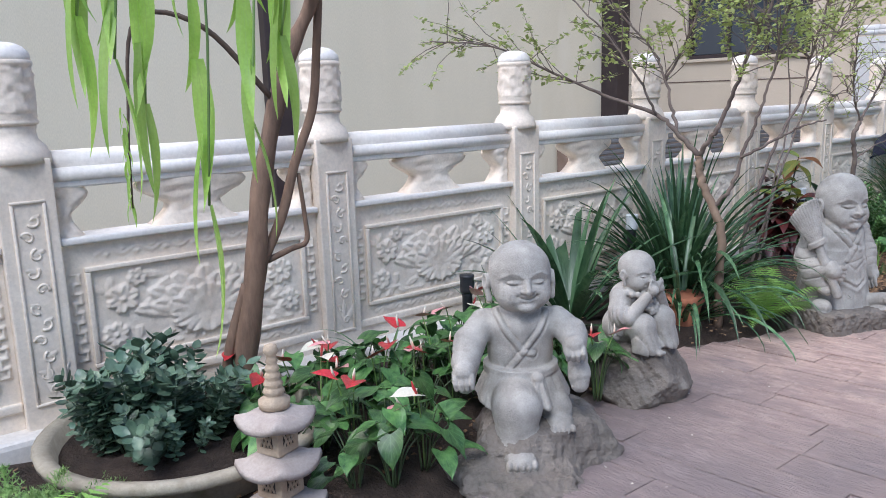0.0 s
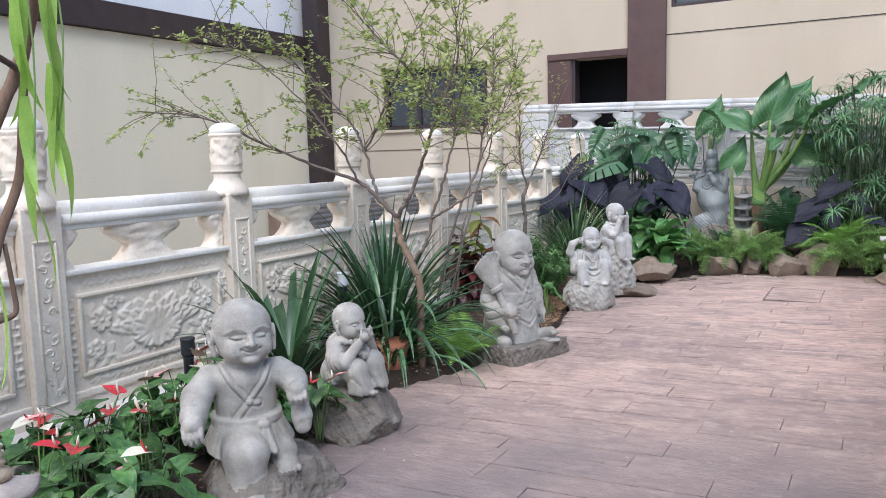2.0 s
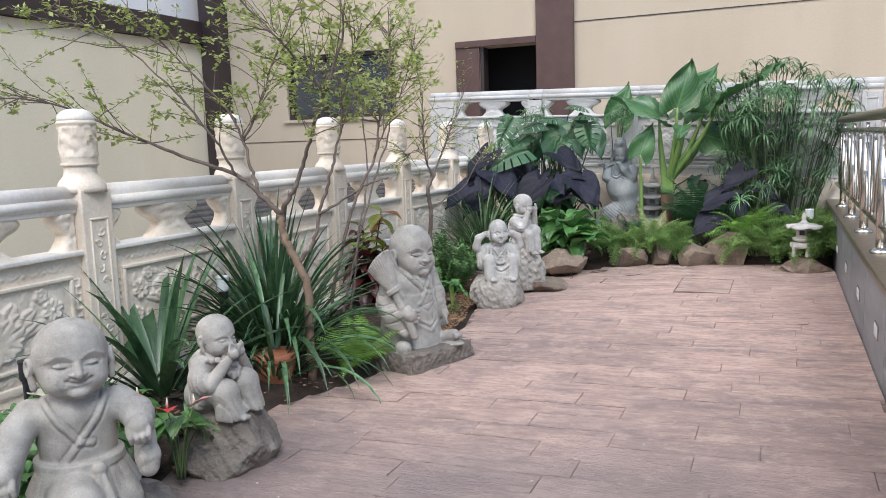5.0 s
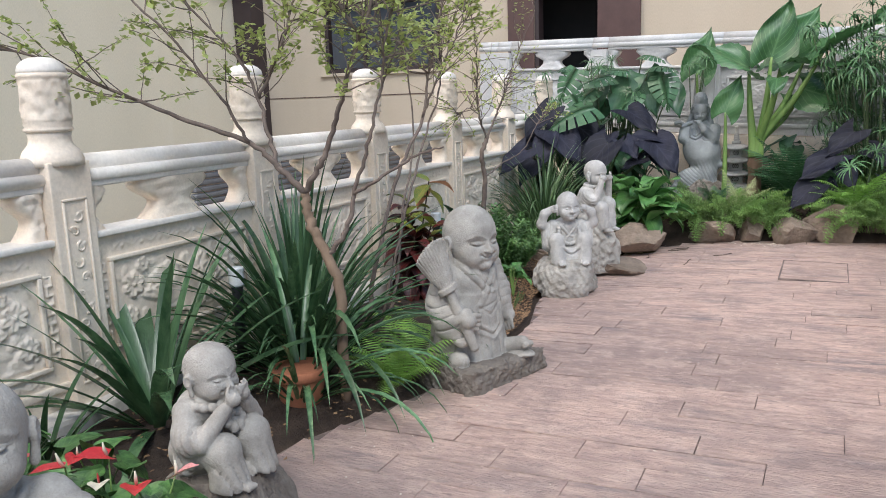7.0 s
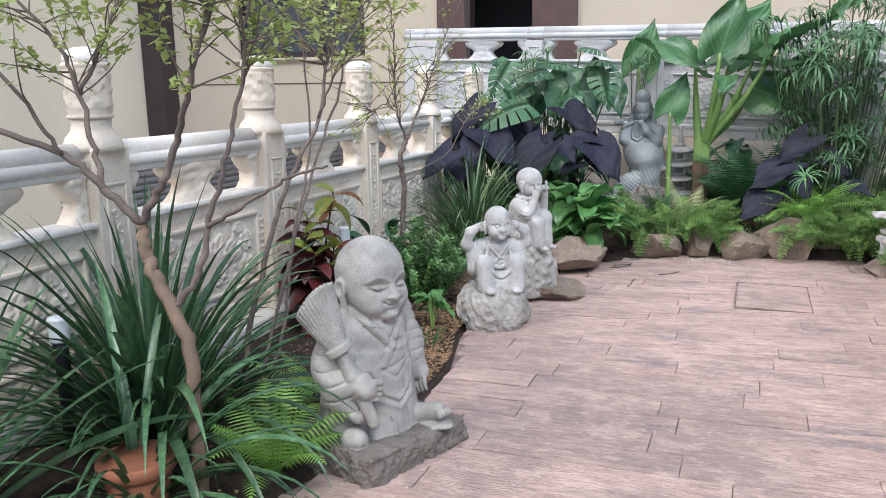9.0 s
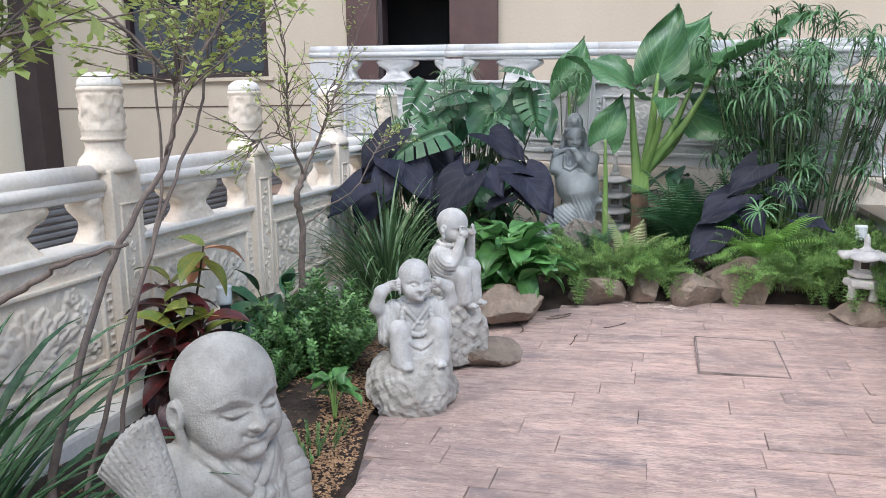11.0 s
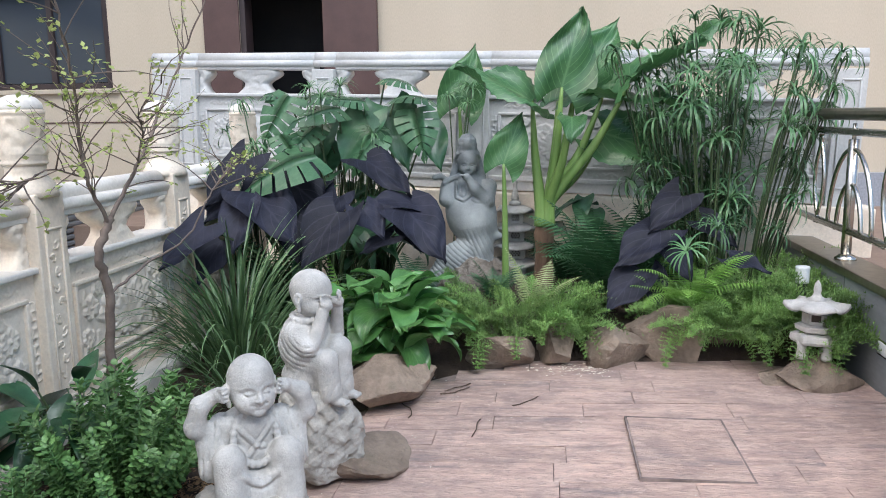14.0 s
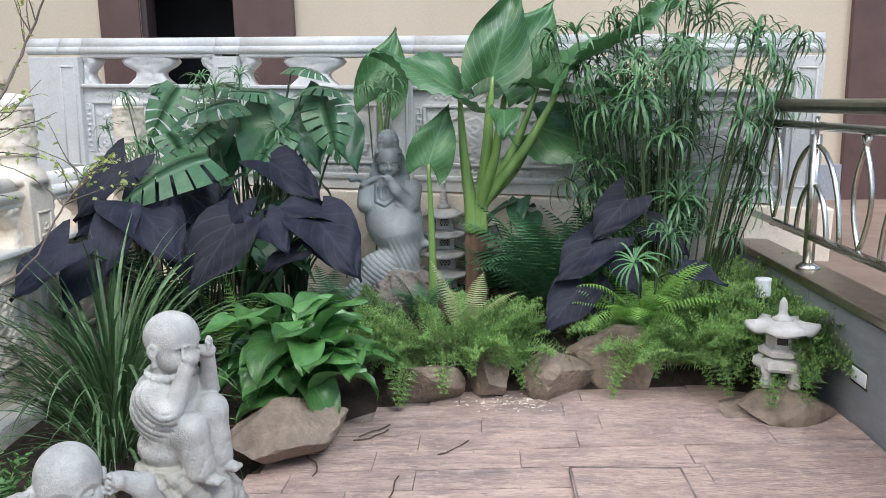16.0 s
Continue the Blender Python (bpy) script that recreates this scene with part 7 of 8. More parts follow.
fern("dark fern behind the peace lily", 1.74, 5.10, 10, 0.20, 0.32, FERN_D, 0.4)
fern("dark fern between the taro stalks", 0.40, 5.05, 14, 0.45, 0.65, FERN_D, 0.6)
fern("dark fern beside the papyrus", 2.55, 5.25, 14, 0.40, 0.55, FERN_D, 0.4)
fern("small green fern among the taro leaves", 0.85, 4.75, 8, 0.35, 0.5, FERN, 0.8)
fern("light green fern in the corner of the bed", 1.15, -2.75, 16, 0.30, 0.46, FERN, 0.2)


def plume(k):
    """A feathery asparagus fern plume: arching stem, side sprays, fine needles."""
    bm = bmesh.new()
    r = random.Random(100 + k)
    ang, p = 1.0, Vector((0, 0, 0))
    n = 16
    stem = []
    for i in range(n + 1):
        stem.append(p.copy())
        p = p + Vector((math.cos(ang), 0, math.sin(ang))) / n
        ang -= (1.2 + 0.4 * k) / n
    tube(bm, stem, [0.006 * (1 - i / n) + 0.0015 for i in range(n + 1)], 3)
    for i in range(3, n + 1):
        for g in (-1, 1, 0):
            L = 0.20 * math.sin(math.pi * (0.15 + 0.8 * i / n)) * r.uniform(0.7, 1.2)
            o = Vector((0.6, g * 0.9, 0.25 if g else 0.7)).normalized()
            for j in range(1, 7):
                c = stem[i] + o * L * j / 6
                for q in range(3):
                    e = (o * 0.5 + Vector((r.uniform(-1, 1), r.uniform(-1, 1), r.uniform(-0.6, 1)))).normalized() * 0.045
                    s = e.cross(Vector((0.3, 0.2, 1))).normalized() * 0.006
                    bm.faces.new((bm.verts.new(c - s), bm.verts.new(c + s), bm.verts.new(c + e)))
    return bm


PLUME = variants("plume", 4, plume, M_ASP)


def asparagus(label, x, y, rx, ry, n, lo, hi, z=None):
    t = thing("asparagus_fern", label, "fern", m=pose(x, y, ground_z(x, y) if z is None else z))
    for k in range(n):
        a = U(0, 2 * math.pi)
        u = math.sqrt(R.random())
        piece("plume", PLUME[k % 4], t, turn(rx * u * math.cos(a), ry * u * math.sin(a), 0, a + U(-0.6, 0.6), U(lo, hi), U(-0.75, 0.1)))
    return t


asparagus("feathery yellow-green asparagus fern spilling over the edging rocks", 1.88, 4.72, 0.36, 0.16, 130, 0.26, 0.42, 0.10)
asparagus("feathery asparagus fern beside the stone lantern", 2.96, 4.70, 0.22, 0.16, 120, 0.28, 0.40, 0.12)
asparagus("feathery asparagus fern against the slate wall", 3.42, 4.62, 0.10, 0.26, 120, 0.32, 0.46, 0.15)
asparagus("low feathery fern behind the lantern", 3.25, 5.0, 0.25, 0.2, 70, 0.35, 0.5, 0.2)
asparagus("soft asparagus fern at the corner of the basin", 0.98, -2.68, 0.2, 0.16, 60, 0.2, 0.32)

# papyrus
def umbel(k):
    bm = bmesh.new()
    r = random.Random(50 + k)
    n = 18
    for i in range(n):
        a = 2 * math.pi * i / n + r.uniform(-0.15, 0.15)
        L, el = r.uniform(0.75, 1.1), r.uniform(0.1, 1.15)
        prev, p, ang = None, Vector((0, 0, 0)), el
        dv = Vector((math.cos(a), math.sin(a), 0))
        sv = Vector((-math.sin(a), math.cos(a), 0))
        for j in range(7):
            u = j / 6
            w = 0.030 * (0.5 + u) * (1 - u ** 3) + 0.0015
            q = (bm.verts.new(p + sv * w), bm.verts.new(p - sv * w))
            if prev:
                bm.faces.new((prev[0], prev[1], q[1], q[0]))
            prev = q
            p = p + (dv * math.cos(ang) + Vector((0, 0, math.sin(ang)))) * L / 6
            ang -= (1.9 + 0.35 * k) / 6
    return bm


UMB = variants("umbel", 4, umbel, M_PAP)


def papyrus(label, x, y, z, r, n, hlo, hhi, slo=0.15, shi=0.24, lean=0.22):
    t = thing("papyrus", label, "plant", m=pose(x, y, z))
    for k in range(n):
        a, u = U(0, 2 * math.pi), math.sqrt(R.random())
        h = U(hlo, hhi) * (1 - 0.15 * u)
        b = Vector((r * u * math.cos(a), r * u * math.sin(a) * 0.7, 0))
        tp = b + Vector((lean * u * math.cos(a) * h * 1.3, lean * u * math.sin(a) * h, h))
        mid = b.lerp(tp, 0.5) - Vector((math.cos(a), math.sin(a), 0)) * 0.03
        st = part("stalk", tube(bmesh.new(), smooth_path([b, mid, tp], 3), 0.0045, 4), M_STALK_D, t)
        piece("umbel", UMB[k % 4], st, turn(tp.x, tp.y, tp.z, a, U(slo, shi), U(0.05, 0.5)))
    return t


papyrus("tall dense umbrella papyrus by the handrail", 3.04, 5.32, 0.12, 0.30, 125, 0.55, 1.80, 0.16, 0.27, 0.20)
papyrus("umbrella papyrus stems among the monstera", 0.62, 5.55, 0.06, 0.55, 26, 1.15, 1.60, 0.12, 0.19, 0.10)
papyrus("slender umbrella papyrus beside the elephant ear", 1.40, 5.82, 0.10, 0.05, 4, 1.35, 1.58, 0.14, 0.18, 0.1)
papyrus("small umbrella papyrus near the balustrade corner", 0.22, 5.2, 0.06, 0.12, 5, 0.85, 1.15, 0.14, 0.2, 0.2)
papyrus("single low papyrus umbel over the taro", 2.86, 4.80, 0.06, 0.05, 3, 0.60, 0.78, 0.16, 0.2, 0.2)

# shrubs of small leaves
def sprig(k, n, L, W, spread, mesh_r):
    bm = bmesh.new()
    r = random.Random(mesh_r + k)
    tube(bm, [(0, 0, 0), (0.02, 0, 0.5), (0, 0.03, 1.0)], [0.018, 0.012, 0.006], 4)
    for i in range(n):
        u = 0.12 + 0.88 * i / n
        a = i * 2.4
        el = r.uniform(0.2, 0.9)
        d = Vector((math.cos(a) * math.cos(el), math.sin(a) * math.cos(el), math.sin(el)))
        s = d.cross(Vector((0, 0, 1))).normalized()
        c = Vector((0, 0, u)) + d * 0.03
        nr = s.cross(d)
        l_, w_ = L * r.uniform(0.7, 1.1), W
        pts = [c, c + d * l_ * 0.35 + s * w_, c + d * l_ * 0.75 + s * w_ * 0.8, c + d * l_, c + d * l_ * 0.75 - s * w_ * 0.8, c + d * l_ * 0.35 - s * w_]
        m_ = [c + d * l_ * 0.35 - nr * w_ * 0.3, c + d * l_ * 0.75 - nr * w_ * 0.3]
        v = [bm.verts.new(p) for p in pts]
        w = [bm.verts.new(p) for p in m_]
        bm.faces.new((v[0], v[1], w[0]))
        bm.faces.new((v[1], v[2], w[1], w[0]))
        bm.faces.new((v[2], v[3], w[1]))
        bm.faces.new((v[3], v[4], w[1]))
        bm.faces.new((v[4], v[5], w[0], w[1]))
        bm.faces.new((v[5], v[0], w[0]))
    return bm


BOXS = variants("sprig", 4, lambda k: sprig(k, 90, 0.085, 0.026, 1, 200), M_BOX)
JADE = variants("sprig", 4, lambda k: sprig(k, 30, 0.20, 0.062, 1, 300), M_JADE)


def shrub(name, label, x, y, z, rx, ry, n, lo, hi, meshes, cat="shrub"):
    t = thing(name, label, cat, m=pose(x, y, z))
    for k in range(n):
        a, u = U(0, 2 * math.pi), math.sqrt(R.random())
        piece("sprig", meshes[k % len(meshes)], t, turn(rx * u * math.cos(a) * 0.6, ry * u * math.sin(a) * 0.6, 0, a, U(lo, hi) * (1.1 - 0.3 * u), u * U(0.3, 0.85)))
    return t


shrub("boxwood_shrub", "small-leaved bright green shrub beside the gravel", 0.62, 2.86, 0.03, 0.22, 0.26, 95, 0.24, 0.46, BOXS)
shrub("boxwood_shrub", "low small-leaved shrub by the croton", 0.50, 2.48, 0.03, 0.16, 0.18, 50, 0.14, 0.28, BOXS)
shrub("boxwood_shrub", "low green ground cover at the bed edge", 0.98, 2.05, 0.02, 0.16, 0.25, 34, 0.05, 0.10, BOXS)
shrub("jade_plant", "bushy jade plant with fleshy oval leaves in the basin", 0.46, -2.14, 0.10, 0.36, 0.28, 85, 0.16, 0.34, JADE)

# basin with the willow
bas = thing("stone_basin", "round mossy concrete basin planted with jade and willow", "planter", m=pose(0.50, -2.05, 0.0))
part("wall", lathe(bmesh.new(), [(0.36, 0.0), (0.41, 0.05), (0.44, 0.115), (0.47, 0.125), (0.475, 0.15), (0.455, 0.16), (0.42, 0.15), (0.40, 0.10), (0.38, 0.09)], 40), M_BASIN, bas)
part("soil", lathe(bmesh.new(), [(0.40, 0.08), (0.41, 0.105)], 30), M_SOIL, bas)

wil = thing("willow_tree", "slender willow with dark bark and hanging bright green leaves", "tree", m=pose(0.50, -1.82, 0.08))
WP = [(-0.08, -0.02, 0.0), (-0.07, 0.03, 0.25), (-0.05, 0.08, 0.53), (-0.05, 0.12, 0.80), (-0.05, 0.20, 1.09), (-0.03, 0.27, 1.30), (0.0, 0.35, 1.47), (0.12, 0.36, 1.72), (0.3, 0.25, 2.0)]
part("trunk", tube(bmesh.new(), smooth_path(WP, 5), [0.047 - 0.0008 * k + 0.003 * math.sin(1.3 * k) for k in range(41)], 10), M_BARK_D, wil)
part("trunk_side", tube(bmesh.new(), smooth_path([(-0.12, -0.06, 0.0), (-0.10, -0.02, 0.25), (-0.07, 0.05, 0.48)], 5), [0.020] * 11, 8), M_BARK_D, wil)
part("limb", tube(bmesh.new(), smooth_path([(-0.05, 0.10, 0.54), (-0.05, 0.20, 0.72), (-0.06, 0.27, 0.90), (-0.05, 0.35, 1.09), (-0.03, 0.37, 1.3), (0.0, 0.38, 1.55), (0.02, 0.40, 1.9)], 5), [0.020 - 0.0002 * k for k in range(31)], 8), M_BARK_D, wil)
part("limb", tube(bmesh.new(), smooth_path([(-0.05, 0.13, 0.56), (-0.04, 0.22, 0.59), (-0.04, 0.285, 0.61), (-0.05, 0.29, 0.70), (-0.06, 0.28, 0.86)], 5), [0.012 - 0.0002 * k for k in range(21)], 7), M_BARK_D, wil)
for pts in ([(0.0, 0.35, 1.47), (0.45, -0.10, 1.52), (1.0, -0.45, 1.60), (1.55, -0.72, 1.52), (1.72, -0.80, 1.40)], [(0.1, 0.36, 1.7), (0.8, -0.1, 1.82), (1.5, -0.6, 1.72), (1.78, -0.72, 1.55)],
            [(-0.05, 0.20, 1.12), (-0.02, -0.05, 1.36), (-0.05, -0.25, 1.38), (-0.06, -0.3, 1.1), (-0.05, -0.32, 0.8)]):
    sp = smooth_path(pts, 6)
    part("twig", tube(bmesh.new(), sp, [0.010 * (1 - k / len(sp)) + 0.002 for k in range(len(sp))], 5), M_TWIG, wil)
WLEAF = variants("leaf", 5, lambda k: blade(bmesh.new(), 1.0, 0.13 + 0.02 * (k % 3), 0.25 + 0.2 * k, 0.3, 9, 0.5 * (k - 2)), M_WILLOW)
strands = [(1.70, -0.84, 1.46, 0.34), (1.735, -0.80, 1.44, 0.42), (1.72, -0.87, 1.42, 0.26), (1.76, -0.76, 1.46, 0.36), (1.69, -0.89, 1.42, 0.22), (1.775, -0.73, 1.42, 0.24)]
for sx, sy, sz, ln in strands:
    part("hanging_twig", tube(bmesh.new(), smooth_path([(sx, sy, sz), (sx + 0.01, sy + 0.01, sz - ln * 0.5), (sx, sy, sz - ln)], 4), 0.0014, 4), M_STALK, wil)
    for k in range(7):
        a = k * 2.2 + U(-0.5, 0.5)
        zz = sz - ln * k / 6
        o = piece("leaf", WLEAF[k % 5], wil, Matrix.Translation((sx, sy, zz)) @ Matrix.Rotation(a, 4, "Z") @ Matrix.Rotation(math.pi - U(0.08, 0.35), 4, "Y") @ Matrix.Scale(U(0.10, 0.16), 4))
for k in range(16):
    o = piece("leaf", WLEAF[k % 5], wil, Matrix.Translation((-0.05 + U(-0.02, 0.02), -0.32, 0.80 + 0.035 * k * 0.6)) @ Matrix.Rotation(k * 2.3, 4, "Z") @ Matrix.Rotation(math.pi - U(0.15, 0.5), 4, "Y") @ Matrix.Scale(U(0.06, 0.10), 4))

# flowering shrubs with bare branches
def tree(name, label, x, y, z, limbs, bark, leafmat, seed, twigs, leaves, rt=0.028, leaf_l=0.022, zmin=1.0, spread=0.28):
    r = random.Random(seed)
    t = thing(name, label, "tree", m=pose(x, y, z))
    ends = []
    for li, (pts, r0, r1) in enumerate(limbs):
        sp = smooth_path(pts, 7)
        n = len(sp)
        for k in range(1, n - 1):
            sp[k] = sp[k] + Vector((r.uniform(-1, 1), r.uniform(-1, 1), r.uniform(-0.5, 0.5))) * 0.006
        part("trunk" if li == 0 else "branch", tube(bmesh.new(), sp, [(r0 + (r1 - r0) * k / (n - 1)) * (0.95 if li == 0 else 0.78) for k in range(n)], 8), bark if li == 0 else M_BARK_G, t)
        ends += [(p, (sp[min(k + 1, n - 1)] - sp[max(k - 1, 0)]).normalized(), k / n, r1) for k, p in enumerate(sp) if p.z + z > zmin]
    bt = bmesh.new()
    bl = bmesh.new()
    for q in range(twigs):
        p, d, u, rr = r.choice(ends)
        p = p.copy()
        d = (d + Vector((r.uniform(-1, 1), r.uniform(-1, 1), r.uniform(-0.55, 0.5))) * 1.15).normalized()
        L = r.uniform(0.5, 1.3) * spread
        pts = [p.copy()]
        for k in range(5):
            d = (d + Vector((r.uniform(-1, 1), r.uniform(-1, 1), r.uniform(-0.8, 0.7))) * 0.28).normalized()
            p = p + d * L / 5
            pts.append(p.copy())
        tube(bt, pts, [0.0032, 0.0028, 0.0023, 0.0018, 0.0014, 0.001], 4, False)
        for k in range(leaves):
            g = r.random() ** 0.4 * 4.99
            i = int(g)
            c = pts[i].lerp(pts[i + 1], g - i) + Vector((r.uniform(-1, 1), r.uniform(-1, 1), r.uniform(-1, 1))) * 0.012
            e = Vector((r.uniform(-1, 1), r.uniform(-1, 1), r.uniform(-0.5, 0.6))).normalized()
            s = e.cross(Vector((r.uniform(-0.5, 0.5), r.uniform(-0.5, 0.5), 1))).normalized()
            l_ = leaf_l * r.uniform(0.6, 1.25)
            w_ = l_ * 0.30
            v = [bl.verts.new(c), bl.verts.new(c + e * l_ * 0.5 + s * w_), bl.verts.new(c + e * l_), bl.verts.new(c + e * l_ * 0.5 - s * w_)]
            bl.faces.new((v[0], v[1], v[2]))
            bl.faces.new((v[0], v[2], v[3]))
    tagged(part("twig_work", bt, M_BARK_G, t), kind="stuff")
    tagged(part("foliage", bl, leafmat, t, smooth=False), kind="stuff")
    return t


tree("crape_myrtle", "slender crape myrtle with tan forked trunk and sparse yellow-green leaves", 0.89, 0.55, 0.0, [
    ([(0.0, 0, 0.0), (0.0, 0, 0.27), (-0.01, 0, 0.53), (-0.10, 0.0, 0.70), (-0.13, 0, 0.78), (-0.14, 0.0, 0.87)], 0.025, 0.019),
    ([(-0.14, 0, 0.87), (-0.24, -0.03, 0.97), (-0.35, -0.06, 1.07), (-0.62, -0.16, 1.18), (-0.86, -0.28, 1.30), (-1.15, -0.45, 1.46), (-1.40, -0.70, 1.50)], 0.018, 0.004),
    ([(-0.24, -0.03, 0.97), (-0.32, 0.02, 1.10), (-0.38, 0.05, 1.24), (-0.5, 0.08, 1.42), (-0.75, 0.0, 1.70), (-0.95, -0.1, 1.95)], 0.013, 0.004),
    ([(-0.14, 0, 0.87), (-0.06, 0.0, 0.98), (0.0, 0.02, 1.11), (0.08, 0.0, 1.28), (0.16, 0.0, 1.47), (0.25, 0.05, 1.75), (0.2, 0.1, 2.1)], 0.017, 0.005),
    ([(-0.35, -0.06, 1.07), (-0.40, -0.15, 1.25), (-0.55, -0.25, 1.5), (-0.8, -0.35, 1.75), (-1.05, -0.5, 1.9)], 0.009, 0.003),
    ([(-0.38, 0.05, 1.24), (-0.30, 0.12, 1.45), (-0.25, 0.2, 1.7), (-0.1, 0.25, 2.0)], 0.009, 0.003),
    ([(-0.06, 0.0, 0.60), (0.03, 0.03, 0.72), (0.06, 0.05, 0.86), (0.13, 0.06, 1.05), (0.18, 0.08, 1.24), (0.22, 0.10, 1.50), (0.3, 0.15, 1.8)], 0.015, 0.004),
    ([(0.06, 0.05, 0.86), (0.20, 0.08, 0.94), (0.32, 0.10, 1.01), (0.42, 0.14, 1.04)], 0.010, 0.004),
    ([(0.16, 0.0, 1.47), (0.05, -0.1, 1.65), (-0.15, -0.2, 1.9), (-0.4, -0.2, 2.15)], 0.008, 0.003)],
    M_BARK, M_LEAF_Y, 5, 190, 24, zmin=1.22, leaf_l=0.036, spread=0.38)
tree("crape_myrtle", "thin multi-stemmed crape myrtle with leafy crown", 0.70, 1.05, 0.0, [
    ([(0, 0, 0.0), (0.0, 0.02, 0.25), (0.0, 0.12, 0.50), (0.0, 0.35, 0.85), (0.0, 0.62, 1.12), (0.0, 0.72, 1.35), (0.02, 0.85, 1.7), (0.0, 0.9, 2.1)], 0.014, 0.004),
    ([(0.02, 0.05, 0.1), (0.03, 0.28, 0.55), (0.02, 0.55, 0.95), (0.0, 0.85, 1.3), (-0.1, 1.1, 1.7), (-0.15, 1.2, 2.0)], 0.010, 0.004),
    ([(-0.05, 0.15, 0.05), (-0.02, 0.30, 0.25), (-0.08, 0.5, 0.6), (-0.15, 0.8, 1.0), (-0.3, 1.0, 1.5), (-0.4, 1.1, 1.9)], 0.011, 0.004),
    ([(0.0, 0.62, 1.12), (0.12, 0.6, 1.35), (0.2, 0.7, 1.6), (0.25, 0.8, 1.95)], 0.007, 0.003),
    ([(0.0, 0.72, 1.35), (-0.2, 0.6, 1.6), (-0.5, 0.5, 1.85), (-0.7, 0.45, 2.05)], 0.007, 0.003)],
    M_BARK_G, M_LEAF_Y, 6, 150, 22, zmin=1.28, leaf_l=0.034, spread=0.36)
tree("crape_myrtle", "bare crape myrtle with dark wiry branches near the corner", 0.30, 3.38, 0.0, [
    ([(0, 0, 0.0), (0.0, 0.0, 0.35), (0.0, 0.02, 0.62), (0.0, -0.02, 0.80), (0.02, 0.05, 0.93)], 0.022, 0.017),
    ([(0.02, 0.05, 0.93), (0.0, 0.32, 1.12), (0.0, 0.5, 1.30), (0.0, 0.8, 1.60), (0.1, 0.9, 1.9)], 0.012, 0.004),
    ([(0.02, 0.03, 0.90), (0.0, -0.06, 1.10), (0.0, -0.08, 1.30), (0.05, -0.2, 1.6), (0.05, -0.3, 1.9)], 0.011, 0.004),
    ([(0.0, 0.32, 1.12), (0.1, 0.2, 1.25), (0.15, 0.1, 1.35), (0.3, 0.0, 1.45)], 0.006, 0.002),
    ([(0.0, 0.0, 0.62), (0.08, 0.2, 0.72), (0.2, 0.35, 0.82), (0.25, 0.5, 1.0), (0.3, 0.7, 1.15)], 0.008, 0.003),
    ([(0.0, -0.06, 1.10), (0.05, -0.35, 1.15), (0.1, -0.6, 1.12), (0.1, -0.8, 1.2)], 0.005, 0.002)],
    M_BARK_G, M_LEAF_Y, 8, 120, 9, zmin=0.95, spread=0.30, leaf_l=0.030)

# ---- garden lights ----
def stake_light(label, x, y, z, h, lean=0.0, lens=None):
    t = thing("garden_light", label, "light", "bollard lights", m=pose(x, y, z, 0, lean, 0))
    part("post", lathe(bmesh.new(), [(0.024, 0.0), (0.024, h - 0.10), (0.026, h - 0.095), (0.026, h - 0.085)], 14), M_BLACKPL, t)
    prof = [(0.03, h - 0.085)]
    for k in range(4):
        prof += [(0.033, h - 0.078 + 0.018 * k), (0.0335, h - 0.068 + 0.018 * k)]
    prof += [(0.035, h - 0.008), (0.034, h), (0.01, h + 0.002)]
    part("lens", lathe(bmesh.new(), prof, 18), lens or M_FROST, t, "" if lens else "ribbed frosted white lens")
    return t


stake_light("short black garden light with frosted white top", 0.31, 0.60, 0.0, 0.52)
stake_light("short black garden light by the balustrade", 0.25, 2.67, 0.0, 0.46)
stake_light("plain black garden spike lamp among the anthuriums", 0.30, -0.62, 0.0, 0.38, lens=M_BLACKPL)
stake_light("garden light with frosted white top by the handrail", 3.335, 4.62, 0.1, 0.44)

# ---- litter ----
def scatter(name, label, n, place, make, material):
    bm = bmesh.new()
    for k in range(n):
        x, y, z = place()
        make(bm, x, y, z)
    return tagged(part(name, bm, material, smooth=False), label, "litter", kind="stuff")


def chip(size):
    def f(bm, x, y, z):
        a, l_, w_ = U(0, 6.28), U(0.5, 1) * size, U(0.25, 0.5) * size
        c, s = math.cos(a), math.sin(a)
        v = [bm.verts.new((x + c * p - s * q, y + s * p + c * q, z + U(0, 0.35) * size)) for p, q in ((-l_, 0), (0, w_), (l_, 0), (0, -w_))]
        bm.faces.new((v[0], v[1], v[2]))
        bm.faces.new((v[0], v[2], v[3]))
    return f


def gravel_at():
    y = U(1.3, 3.6)
    x = max(0.2, edge_x(y) - abs(R.gauss(0, 0.32)) - 0.01)
    return x, y, 0.028 + 0.02 * noise.noise((x * 5, y * 5, 0))


scatter("bark_mulch", "brown dry leaf litter and bark chips on the soil", 8000, gravel_at, chip(0.012), M_LITTER)
scatter("leaf_litter", "scattered dry leaves over the bed", 900, lambda: (U(0.2, 1.1), U(-2.6, 4.6), 0.05), chip(0.018), M_LITTER)


def floor_at():
    y = U(-1.2, 4.3)
    x = edge_x(y) + abs(R.gauss(0, 0.45)) + 0.02 if R.random() < 0.7 else U(1.3, 3.4)
    x = min(x, 3.45)
    return x, y, floor_z(x) + 0.004


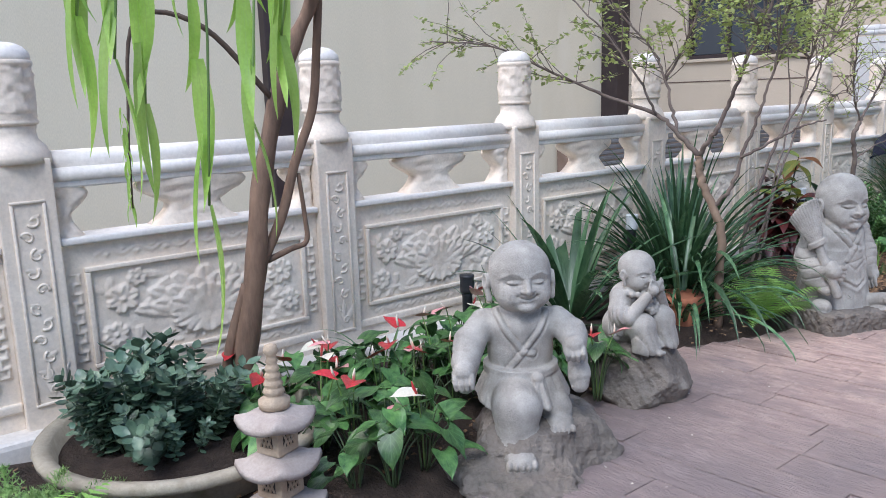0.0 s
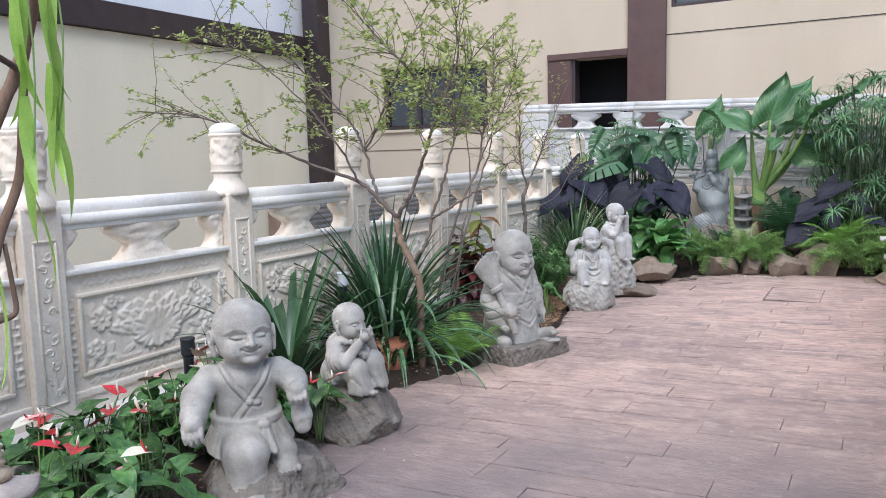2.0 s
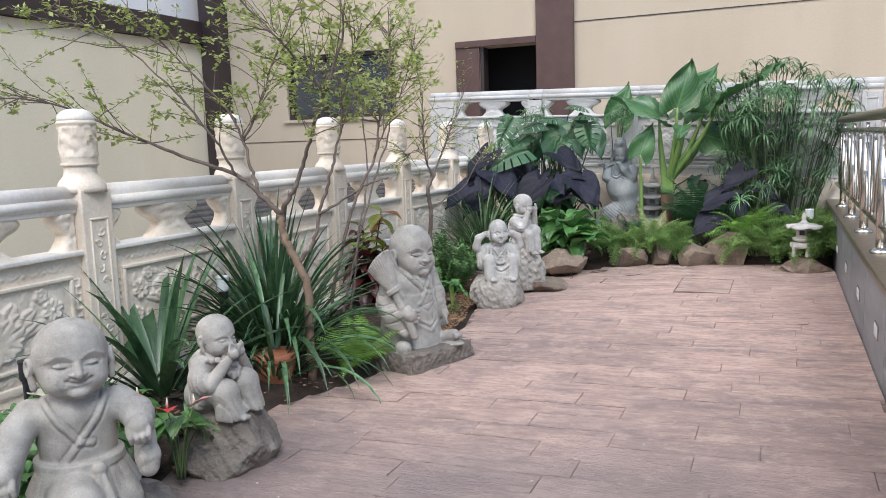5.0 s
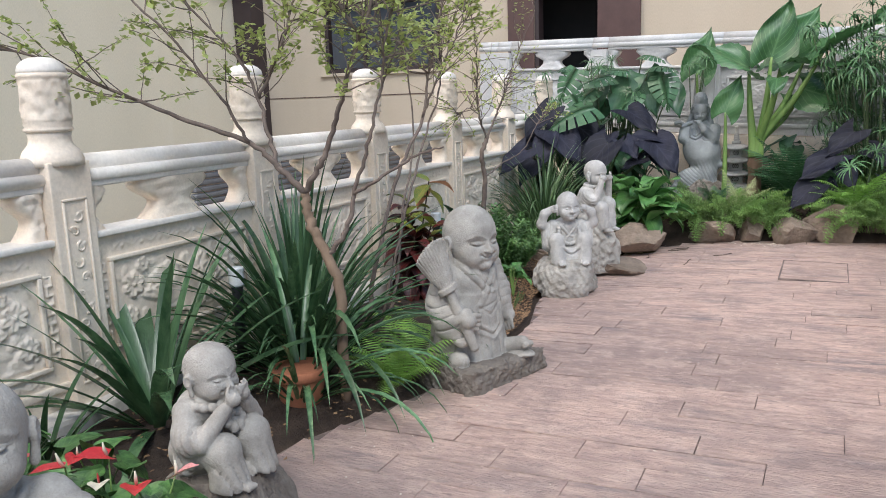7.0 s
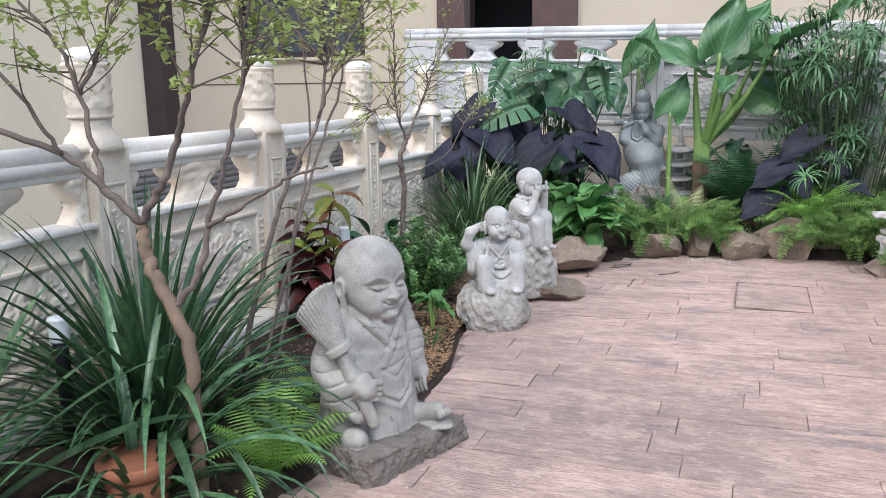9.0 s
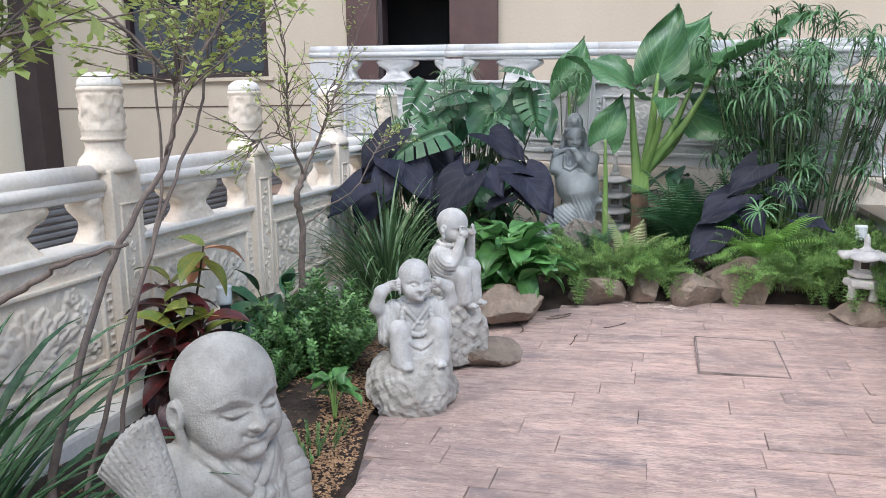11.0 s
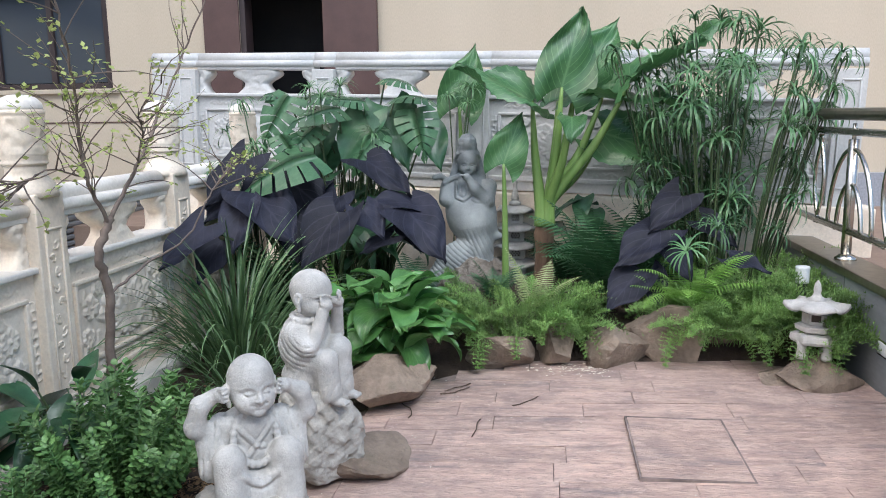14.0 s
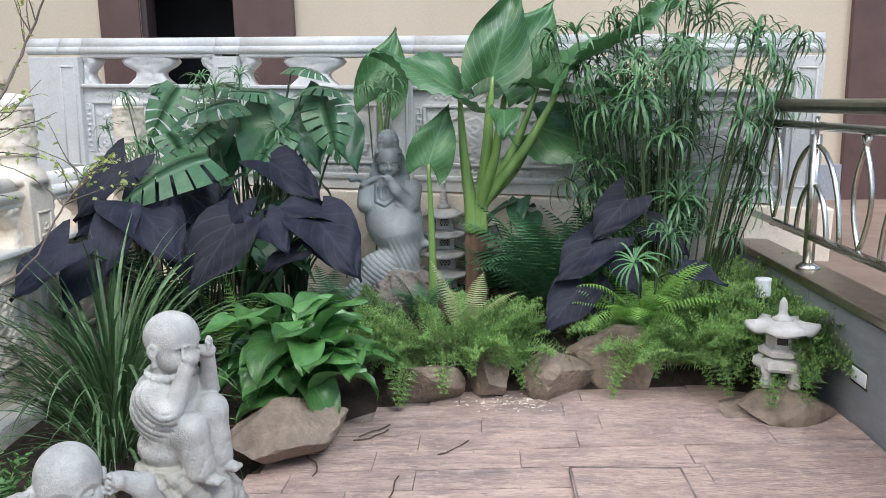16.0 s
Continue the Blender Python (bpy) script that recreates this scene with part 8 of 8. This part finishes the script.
scatter("fallen_petals", "small pale fallen petals on the plank floor", 170, floor_at, chip(0.009), M_PETAL)
scatter("fallen_petals", "pale petal debris swept against the rocks", 160, lambda: (R.gauss(2.25, 0.13), R.gauss(4.42, 0.05), floor_z(2.2) + 0.004), chip(0.012), M_PETAL)
bm = bmesh.new()
for x, y in ((1.55, 4.05), (1.68, 4.2), (1.75, 3.55), (1.45, 3.75), (1.9, 3.9)):
    p = Vector((x, y, floor_z(x) + 0.006))
    pts = [p.copy()]
    d = Vector((U(-1, 1), U(-1, 1), 0)).normalized()
    for k in range(5):
        d = (d + Vector((U(-1, 1), U(-1, 1), 0)) * 0.5).normalized()
        p = p + d * 0.035 + Vector((0, 0, U(-0.002, 0.004)))
        pts.append(p.copy())
    tube(bm, pts, 0.003, 5)
tagged(part("fallen_twigs", bm, M_TWIG), "dry fallen twigs on the plank floor", "litter", kind="stuff")

# ---- floor planks, last ----
rng = random.Random(11)
PW = 0.155
row, y = 0, -5.2
made = 0
while y < 4.75:
    x = 3.525 - rng.uniform(0.0, 0.7)
    cuts_ = [3.525]
    while x > 0.5:
        cuts_.append(x)
        x -= rng.uniform(0.45, 1.05)
    cuts_.append(0.2)
    for xb, xa in zip(cuts_, cuts_[1:]):
        ex = max(edge_x(min(4.6, y)) or 1.4, edge_x(min(4.6, y + PW)) or 1.4) if y < 4.3 else 9
        e0, e1 = edge_x(y), edge_x(min(y + PW, 4.319))
        if y > 4.0:
            seg = [(3.53, 4.32), (3.3, 4.45), (2.9, 4.66), (2.3, 4.66), (1.75, 4.52), (1.3, 4.15)]
            left, right = None, None
            for k in range(60):
                xx = 1.2 + 2.33 * k / 59
                yy = None
                for (xq, yq), (xp, yp) in zip(seg, seg[1:]):
                    if xp <= xx <= xq:
                        yy = yp + (yq - yp) * (xx - xp) / (xq - xp)
                if yy is not None and yy > y + PW * 0.8:
                    left = xx if left is None else left
                    right = xx
            if left is None:
                continue
            lo_, hi_ = left, right + 0.03
        else:
            lo_, hi_ = max(e0, e1) + 0.004, 3.525
        a, b = max(xa, lo_), min(xb, hi_)
        if b - a < 0.06:
            continue
        g = 0.0011 + rng.uniform(0, 0.0012)
        bm = bmesh.new()
        box(bm, a + g, g, -0.03, b - g, PW - g, 0.0)
        for v in bm.verts:
            if v.co.z > -0.01:
                v.co.z = floor_z(v.co.x) + rng.uniform(-0.003, 0.003)
                v.co.y += rng.uniform(-0.004, 0.004)
            else:
                v.co.z = floor_z(v.co.x) - 0.02
        me = mesh_of("plank", bm, M_PLANK, False)
        piece("plank", me, FLOOR, pose(0, y, 0))
        made += 1
    y += PW
    row += 1
hat = thing("floor_hatch", "square access cover set flush in the plank floor", "hatch", m=pose(2.58, 3.47, floor_z(2.58) + 0.004))
part("cover", boxm(-0.19, -0.28, -0.01, 0.19, 0.28, 0.003, 0.002), M_PLANK, hat, smooth=False)
bm = bmesh.new()
for a, b, c, d in ((-0.199, -0.192, -0.289, 0.289), (0.192, 0.199, -0.289, 0.289), (-0.192, 0.192, 0.282, 0.289), (-0.192, 0.192, -0.289, -0.282)):
    box(bm, a, c, -0.01, b, d, 0.0045)
part("rim", bm, M_JOINT, hat, smooth=False)
